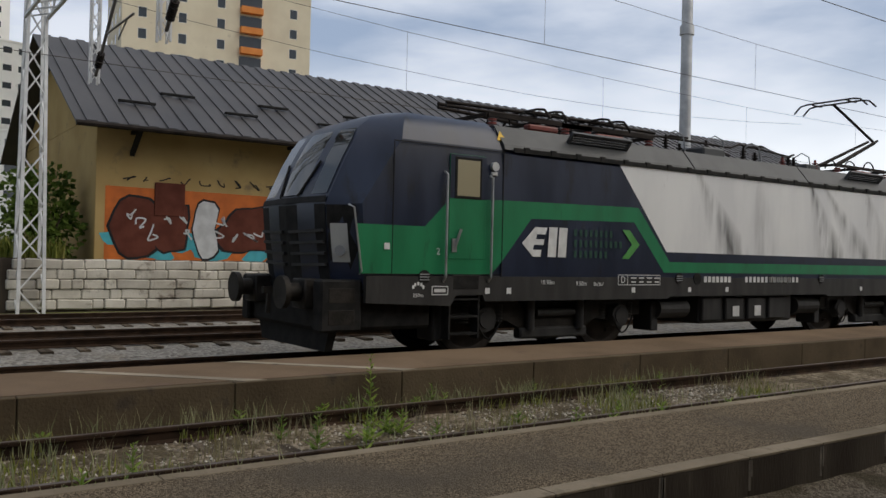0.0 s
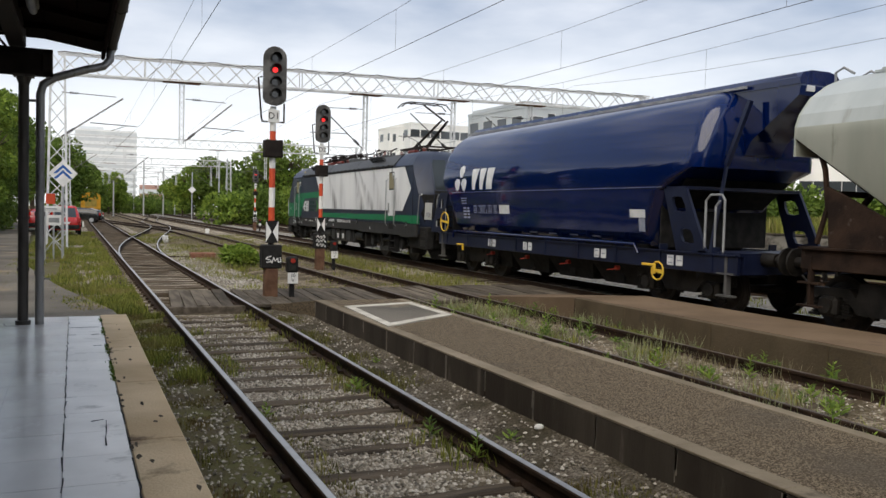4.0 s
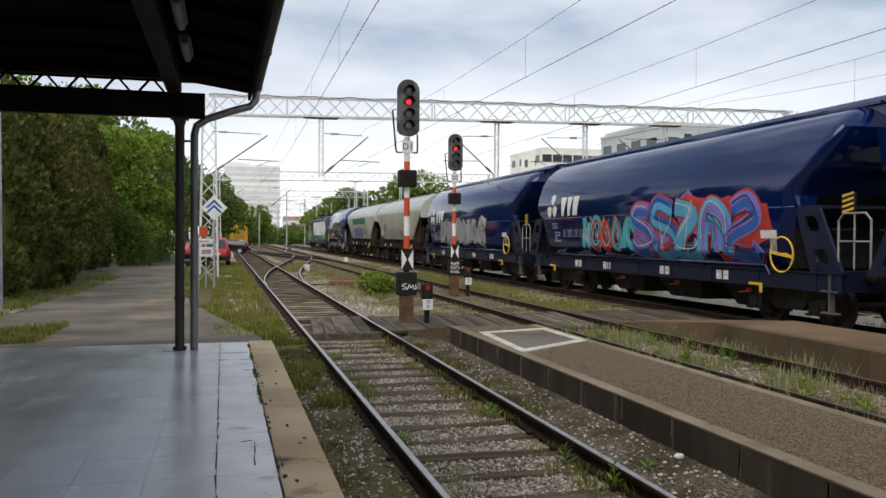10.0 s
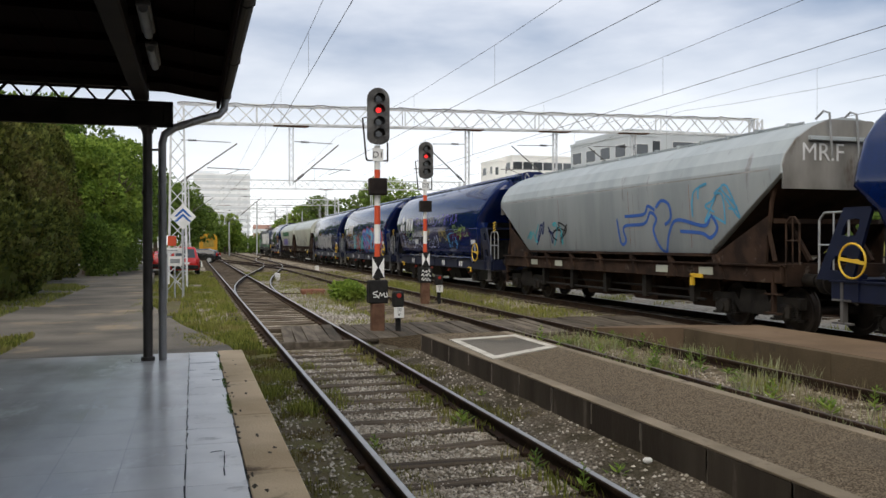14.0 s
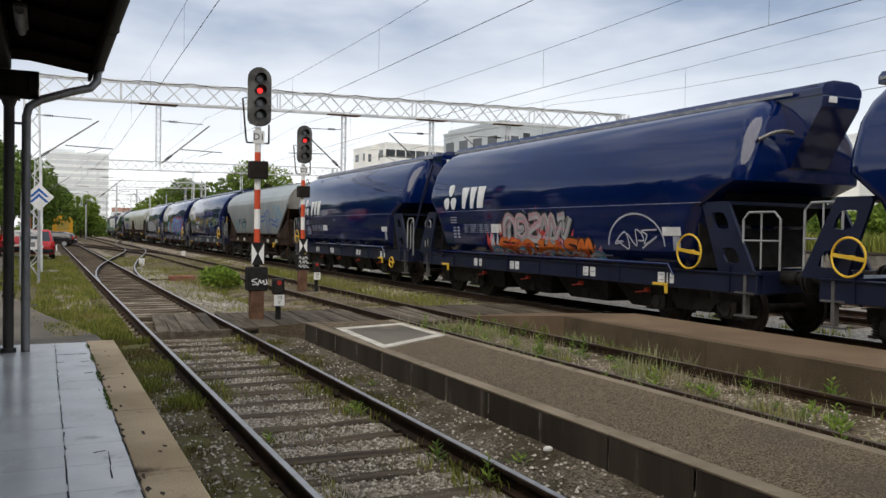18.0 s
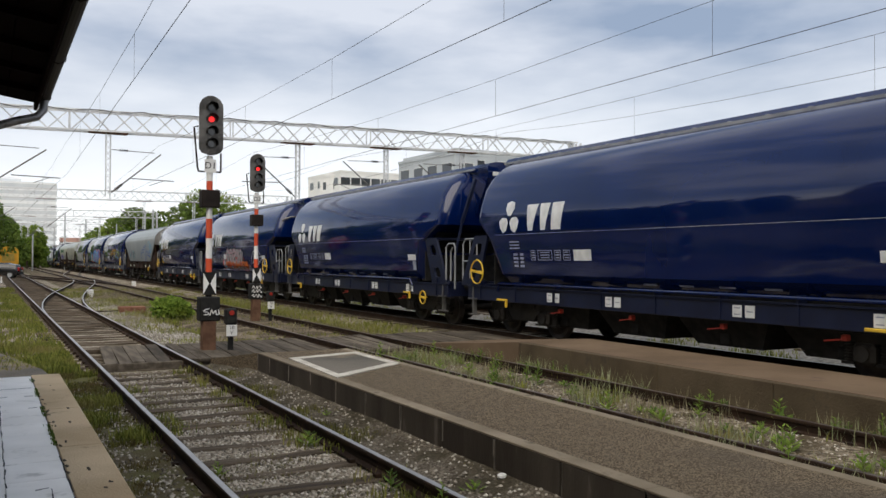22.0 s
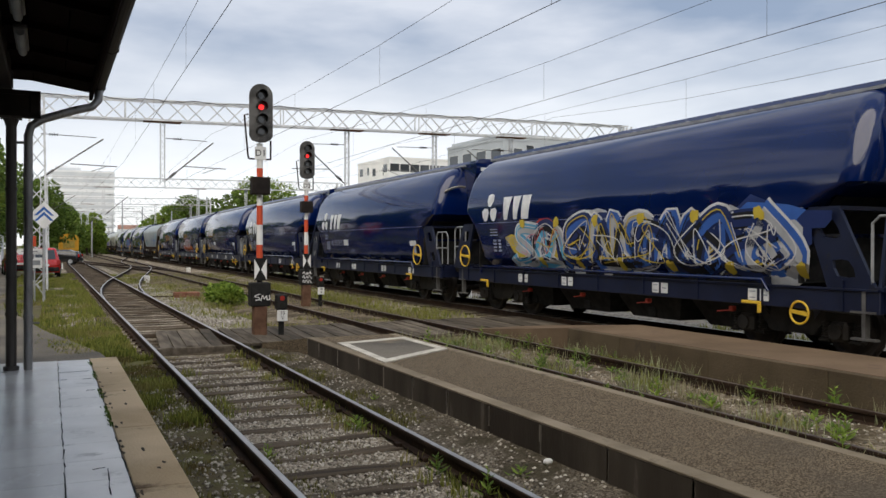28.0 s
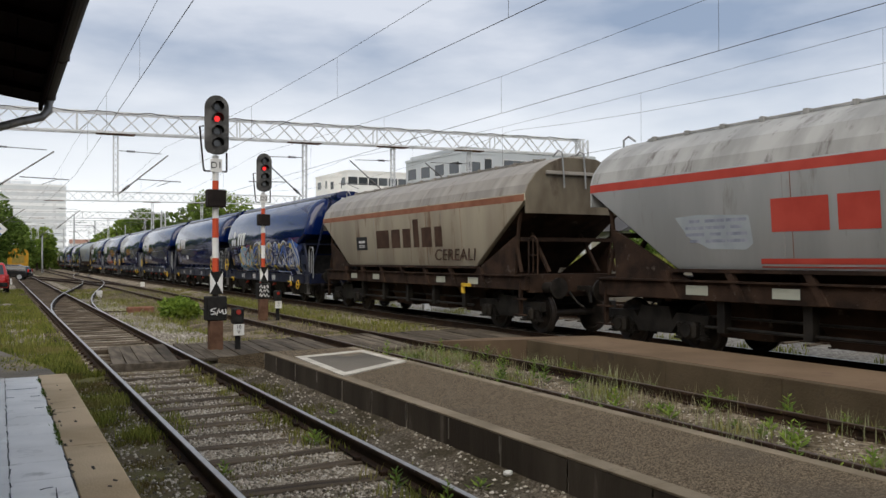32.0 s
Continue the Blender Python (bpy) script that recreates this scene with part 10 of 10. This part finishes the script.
for k in range(26):
    az = 41 + 2.05 * k
    dd = 34 / max(0.35, math.sin(radians(az))) * prn.uniform(0.95, 1.25)
    x, y = at_az(az, dd)
    bush(x, y, 1.15, prn.uniform(1.4, 2.6), prn.uniform(1.5, 3.0), 430 + k, M["leaf"] if k % 3 else M["leaf_light"], "rank green bush on the upper ground", 1700, 0.26)
for k, (x, y, z, r, h) in enumerate(((29.0, 48.2, 1.1, 2.4, 3.2), (31.0, 47.8, 1.1, 2.0, 2.8), (27.0, 49.4, 1.1, 1.5, 2.6), (33.2, 43.0, 1.1, 1.6, 2.0), (40.0, 42.5, 1.1, 2.2, 2.6))):
    bush(x, y, z, r, h, 470 + k, M["leaf"], "green bush against the warehouse gable", 2600, 0.24)
for k in range(13):
    x, y = at_az(9.6 + 0.75 * k, 92 + 5 * (k % 3))
    bush(x, y, -0.3, 2.6, 3.6 + 0.5 * (k % 4), 660 + k, M["leaf"] if k % 2 else M["leaf_light"], "green bush in the thicket before the warehouse", 1500, 0.36)
for k in range(15):
    x, y = at_az(-0.6 + 0.5 * k, 186 + 9 * (k % 3))
    bush(x, y, -0.3, 3.2, 3.4 + 0.5 * (k % 4), 640 + k, M["leaf"], "dark bush in the belt across the far end", 1200, 0.45)
vn = random.Random(77)
iv = thing("ivy", "thick green ivy climbing the warehouse gable", "climbing plant", at=(0, 0, 0))
o = new("foliage", quick_mesh("foliage", leaf_cloud(vn, [((31.5 + vn.uniform(-0.7, 0.7), 50.3, 2.0 + 0.55 * k), (0.9, 0.25, 0.6)) for k in range(8)], 3000, 0.20, 0.3, -0.3), M["leaf"]))
o.parent = iv
for k, (x, y) in enumerate(((25.9, 66.0), (25.8, 69.5), (26.0, 73.0), (25.9, 57.5))):
    bush(x - 2.2, y, -0.2, 0.9, 1.5, 480 + k, M["leaf"], "green shrub at the foot of the wall", 1200, 0.18)
bush(2.75, 29.5, -0.2, 0.55, 0.75, 490, M["leaf_light"], "bright green weed bush between the tracks", 1600, 0.12)
bush(3.9, 35.5, -0.2, 0.4, 0.5, 491, M["leaf_light"], "small green weed bush beside the turnout", 700, 0.11)
bush(27.2, -2.6, 1.2, 1.1, 3.0, 492, M["leaf"], "dark shrub at the goods shed corner", 1800, 0.2)


for k, (x, y, r, h) in enumerate(((-8.2, 55.5, 1.7, 4.2), (-8.0, 58.6, 1.8, 4.0), (-8.0, 62.0, 1.8, 4.4), (-7.8, 66.0, 1.9, 4.0), (-8.0, 70.5, 1.9, 3.8), (-7.9, 75.0, 1.9, 3.6))):
    bush(x, y, -0.2, r, h, 600 + k, M["leaf"], "dense green shrub filling the hedge below the trees", 4200, 0.18)


def blades(name, spots, mat, label, hmin, hmax, w=0.010, seed=1):
    """Single blades of grass, joined: spots are (x, y, z) roots."""
    rnd = random.Random(seed)
    vs, fs = [], []
    for x, y, z in spots:
        a = rnd.uniform(0, 6.28)
        h = rnd.uniform(hmin, hmax)
        lx, ly = math.cos(a), math.sin(a)
        b = rnd.uniform(0.1, 0.6) * h
        i = len(vs)
        ww = w * rnd.uniform(0.7, 1.4)
        vs += [(x - ly * ww, y + lx * ww, z - 0.02), (x + ly * ww, y - lx * ww, z - 0.02), (x + lx * b * 0.4 + ly * ww * 0.8, y + ly * b * 0.4 - lx * ww * 0.8, z + h * 0.6), (x + lx * b * 0.4 - ly * ww * 0.8, y + ly * b * 0.4 + lx * ww * 0.8, z + h * 0.6), (x + lx * b, y + ly * b, z + h)]
        fs += [(i, i + 1, i + 2, i + 3), (i + 3, i + 2, i + 4)]
    m = MB()
    m.v, m.f = vs, fs
    ob = new(name, quick_mesh(name, m, mat))
    return tagged(ob, label, "grass", kind="stuff")


grn = random.Random(55)


def scatter(n, x0, x1, y0, y1, z, freq=0.8, thr=0.0, clump=0.0, k=1):
    out = []
    tries = 0
    while len(out) < n and tries < n * 12:
        tries += 1
        x, y = grn.uniform(x0, x1), grn.uniform(y0, y1)
        if noise.noise(Vector((x * freq + 9, y * freq, 3.3))) > thr:
            for _ in range(k):
                out.append((x + grn.gauss(0, clump), y + grn.gauss(0, clump), z))
    return out


E = -0.19
g1 = scatter(7000, -1.5, -0.80, 1.0, 17.2, -0.15, 2.2, 0.08, 0.025, 3) + scatter(5500, -1.5, -0.86, 11.0, 17.2, -0.15, 1.6, -0.05, 0.03, 2) + scatter(4500, -0.70, -0.38, 1.5, 17.0, E, 1.0, 0.0) + scatter(4500, 0.36, 0.70, 1.5, 17.0, E, 1.0, 0.0) + scatter(3500, 0.84, 1.45, 2.0, 16.0, -0.10, 1.1, 0.12) + scatter(1500, -0.4, 0.4, 2.0, 17.0, E, 1.4, 0.2)
g2 = scatter(8000, 3.1, 5.9, -9.0, 17.0, E, 0.9, 0.12, 0.05, 2) + scatter(5000, 5.55, 5.95, -9.0, 15.0, E, 0.8, 0.0)
g3 = scatter(20000, 1.0, 8.2, 20.5, 60.0, -0.22, 0.6, 0.05) + scatter(6000, 5.8, 8.2, 20.5, 45.0, -0.22, 0.3, -0.2) + scatter(3000, 10.9, 12.9, 5.0, 60.0, -0.2, 0.6, 0.25)
g4 = scatter(17000, -4.0, -1.0, 20.5, 62.0, -0.16, 0.7, -0.05) + scatter(4500, -2.6, -1.0, 17.2, 40.0, -0.12, 0.4, -0.3) + scatter(4000, -2.4, -1.0, 17.0, 22.0, -0.1, 0.4, -0.1) + scatter(9000, -9.2, -5.2, 16.5, 25.0, -0.02, 0.45, -0.02) + scatter(6000, -9.4, -6.9, 17.0, 30.0, -0.05, 0.5, -0.25) + scatter(6000, -9.0, -6.6, 25.0, 44.0, -0.1, 0.4, -0.1)
g5 = scatter(26000, 24.9, 34.0, -3.0, 48.0, 1.2, 0.2, -0.5)
blades("grass_by_platform", g1, M["grass_olive"], "short olive grass and moss between platform and rail", 0.012, 0.075, 0.005, 1)
blades("green_tufts", scatter(2600, -1.45, -0.86, 10.5, 17.0, -0.15, 1.1, 0.0, 0.05, 4) + scatter(1500, 0.40, 0.95, 3.0, 17.2, -0.165, 1.5, 0.12, 0.04, 4) + scatter(500, -0.70, -0.40, 3.0, 17.0, E, 1.6, 0.15, 0.04, 4), M["grass"], "fresh green tufts of grass beside the rail", 0.03, 0.15, 0.006, 21)
blades("weeds_in_joint", scatter(380, -1.893, -1.869, 9.5, 14.3, PZ - 0.01, 1.6, 0.05, 0.008) + scatter(500, -4.5, -1.9, 14.32, 14.42, PZ - 0.06, 1.2, 0.0, 0.01), M["leaf"], "low weeds in the joint of the paving", 0.010, 0.038, 0.006, 9)
blades("weeds_in_track", g2, M["grass"], "weeds in the overgrown second track", 0.05, 0.24, 0.008, 2)
blades("dry_weeds", scatter(5000, 3.1, 5.9, -9.0, 17.0, E, 1.1, 0.1, 0.04, 2) + scatter(7000, 1.2, 8.2, 20.5, 55.0, -0.22, 0.4, 0.05), M["dry_grass"], "pale dry weed stalks", 0.08, 0.36, 0.004, 3)
clumps = []
for x, y, z in scatter(210, 3.15, 4.05, -9.0, 16.8, E, 0.9, -0.1) + scatter(150, 4.15, 5.4, -9.0, 16.8, E, 0.9, 0.0) + scatter(170, 5.5, 5.92, -9.0, 15.5, E, 0.9, -0.2):
    clumps += [(x + grn.gauss(0, 0.07), y + grn.gauss(0, 0.09), z) for _ in range(grn.randint(5, 16))]
blades("weed_stalks", clumps, M["stalk"], "clumps of pale upright weed stalks in the old track", 0.10, 0.40, 0.0045, 23)
blades("low_weeds", scatter(5000, 5.45, 5.95, -9.0, 15.5, E, 0.8, -0.2, 0.04, 2) + scatter(2500, 3.1, 5.4, -9.0, 17.0, E, 1.0, 0.15, 0.05, 3), M["grass_olive"], "low olive weeds along the old rail", 0.03, 0.14, 0.009, 24)
blades("grass_past_crossing", g3, M["grass"], "rough grass between the tracks", 0.05, 0.22, 0.010, 4)
blades("grass_verge", g4, M["grass"], "green grass verge by the asphalt", 0.03, 0.13, 0.010, 5)
blades("grass_upper_ground", g5, M["grass"], "long grass on the upper ground", 0.3, 0.9, 0.03, 6)


def weed(x, y, z, h, seed):
    rnd = random.Random(seed)
    vs = MB()
    n = int(10 + h * 40)
    for k in range(n):
        u = (k + 1) / n
        a = k * 2.4
        L = (0.11 * (1.2 - u) + 0.035) * (0.8 + (seed % 5) * 0.13)
        p = Vector((0, 0, h * u * 0.95))
        d = Vector((math.cos(a), math.sin(a), 0.55)).normalized()
        s = Vector((-math.sin(a), math.cos(a), 0))
        vs.add([p, p + d * L * 0.5 + s * L * 0.16, p + d * L, p + d * L * 0.5 - s * L * 0.16], [(0, 1, 2), (0, 2, 3)])
    t = thing("weed", "fresh green leafy weed growing in the ballast", "weed", "weeds", at=(x, y, z))
    o_ = new("leaves", quick_mesh("leaves", vs, M["leaf_light"] if seed % 3 else M["leaf"]))
    o_.parent = t
    part("stalk", MB().cyl((0, 0, -0.03), (0, 0, h), 0.006, 5, 0.003), M["leaf_light"], t)


for k, (x, y, h) in enumerate(((0.66, 7.6, 0.26), (0.60, 8.4, 0.18), (1.12, 7.9, 0.14), (0.55, 10.3, 0.16), (-0.5, 6.2, 0.12), (-0.58, 9.5, 0.15), (1.2, 11.5, 0.14))):
    weed(x, y, E + 0.02, h, 500 + k)
for k in range(240):
    weed(grn.choice((grn.uniform(3.2, 4.0), grn.uniform(4.2, 5.3), grn.uniform(5.5, 5.9))), -7 + 23.5 * grn.random() ** 0.8, E + 0.05, abs(grn.gauss(0.0, 0.15)) + 0.08, 520 + k)

# loose ballast stones
STONE_T = [(1, 0, 0), (-1, 0, 0), (0, 1, 0), (0, -1, 0), (0, 0, 1), (0, 0, -1)]
STONE_F = [(0, 2, 4), (2, 1, 4), (1, 3, 4), (3, 0, 4), (2, 0, 5), (1, 2, 5), (3, 1, 5), (0, 3, 5)]


def loose_stones(name, boxes, mat, label, seed, size=0.026):
    rnd = random.Random(seed)
    vs, fs = [], []
    for n, x0, x1, y0, y1, z0, z1 in boxes:
        for _ in range(n):
            u = rnd.random() ** 1.5
            v = rnd.random()
            x, y, z = x0 + (x1 - x0) * v, y0 + (y1 - y0) * u, z0 + (z1 - z0) * v + rnd.uniform(-0.006, 0.006)
            s = size * rnd.uniform(0.55, 1.45)
            a = rnd.uniform(0, 6.28)
            c, sn = math.cos(a), math.sin(a)
            i = len(vs)
            for px, py, pz in STONE_T:
                px, py, pz = px * s * rnd.uniform(0.7, 1.3), py * s * rnd.uniform(0.6, 1.1), pz * s * rnd.uniform(0.5, 0.9)
                vs.append((x + px * c - py * sn, y + px * sn + py * c, z + pz + 0.3 * s))
            fs += [tuple(q + i for q in f) for f in STONE_F]
    m = MB()
    m.v, m.f = vs, fs
    ob = new(name, quick_mesh(name, m, mat))
    return tagged(ob, label, "stones", kind="stuff")


def island_rand(m):
    """Lets loose stones differ in lightness, stone by stone."""
    n, l = m.node_tree.nodes, m.node_tree.links
    b = n["Principled BSDF"]
    ge = n.new("ShaderNodeNewGeometry")
    r = n.new("ShaderNodeValToRGB")
    r.color_ramp.elements[0].color, r.color_ramp.elements[1].color = (0.09, 0.08, 0.066, 1), (0.58, 0.54, 0.47, 1)
    e_ = r.color_ramp.elements.new(0.55)
    e_.color = (0.29, 0.255, 0.205, 1)
    l.new(ge.outputs["Random Per Island"], r.inputs["Fac"])
    l.new(r.outputs["Color"], b.inputs["Base Color"])
    return m


M["loose"] = island_rand(surface("loose_ballast", (0.2, 0.19, 0.17), (0.3, 0.28, 0.26), 6, 0.9))
loose_stones("loose_ballast", [(30000, -0.66, 0.66, 1.5, 17.0, -0.174, -0.174), (2200, 0.86, 1.50, 1.5, 16.5, -0.145, -0.045), (4000, -1.5, -0.84, 1.0, 16.0, -0.137, -0.137), (12000, 3.1, 5.9, -8.0, 17.0, -0.115, -0.115), (9000, 0.98, 2.3, 20.9, 44.0, -0.145, -0.15)], M["loose"], "loose grey ballast stones", 71, 0.0165)
wr = thing("white_stone", "single white stone lying on the ballast", "stone", at=(1.42, 7.95, -0.03))
part("stone", MB().ball((0, 0, 0), 0.04, 8, (1.2, 0.8, 0.7)), M["white"], wr)
db = thing("white_debris", "strip of white debris lying in the weeds", "litter", at=(5.75, 5.0, -0.12))
part("strip", MB().box(-0.05, 0.05, -0.25, 0.25, 0, 0.03, 0.005), M["white"], db)
pt = thing("patch_lines", "pale cracked concrete strips across the brown platform", "platform joint")
for y in (-0.4, -2.3):
    part("strip", MB().add([(6.0, y - 0.95, P3Z + 0.006), (6.0, y - 0.70, P3Z + 0.006), (7.5, y + 0.85, P3Z + 0.006), (7.5, y + 0.65, P3Z + 0.006), (6.0, y - 0.95, P3Z - 0.02), (6.0, y - 0.70, P3Z - 0.02), (7.5, y + 0.85, P3Z - 0.02), (7.5, y + 0.65, P3Z - 0.02)], [(0, 1, 2, 3), (0, 4, 5, 1), (1, 5, 6, 2), (2, 6, 7, 3), (3, 7, 4, 0)]), M["concrete"], pt)


# ---- movement ----
S_TRAIN = [(0, -0.22), (1, 12.72), (2, 25.00), (3, 36.49), (4, 47.56), (5, 58.43), (6, 69.13), (7, 79.56), (8, 89.57), (9, 99.10), (10, 108.17), (11, 116.78), (12, 124.91), (13, 132.59), (14, 139.84), (15, 146.75), (16, 153.38), (17, 159.80), (18, 166.00), (19, 171.98), (20, 177.79), (21, 183.48), (22, 189.09), (23, 194.65), (24, 200.13), (25, 205.48), (26, 210.64), (27, 215.70), (28, 220.83), (29, 226.13), (30, 231.63), (31, 237.30), (32, 243.11)]


def motions():
    """The train rolls along the third track and slows down."""
    for vehicle, off in TRAIN:
        walk(vehicle, [(t, pose(9.4, s + off, 0.055)) for t, s in S_TRAIN])
    # the wheels turn with the way rolled, in steps of less than a quarter turn
    ts, ss = [t for t, _ in S_TRAIN], [s for _, s in S_TRAIN]
    for radius in (0.46, 0.625):
        n = int((ss[-1] - ss[0]) / (radius * radians(80))) + 1
        way = [ss[0] + (ss[-1] - ss[0]) * k / n for k in range(n + 1)]
        when = [float(v) for v in np.interp(way, ss, ts)]
        for wheel, y, r in WHEELS:
            if r == radius:
                walk(wheel, [(t, pose(0, y, r, -math.degrees((s - ss[0]) / r))) for t, s in zip(when, way)])


motions()
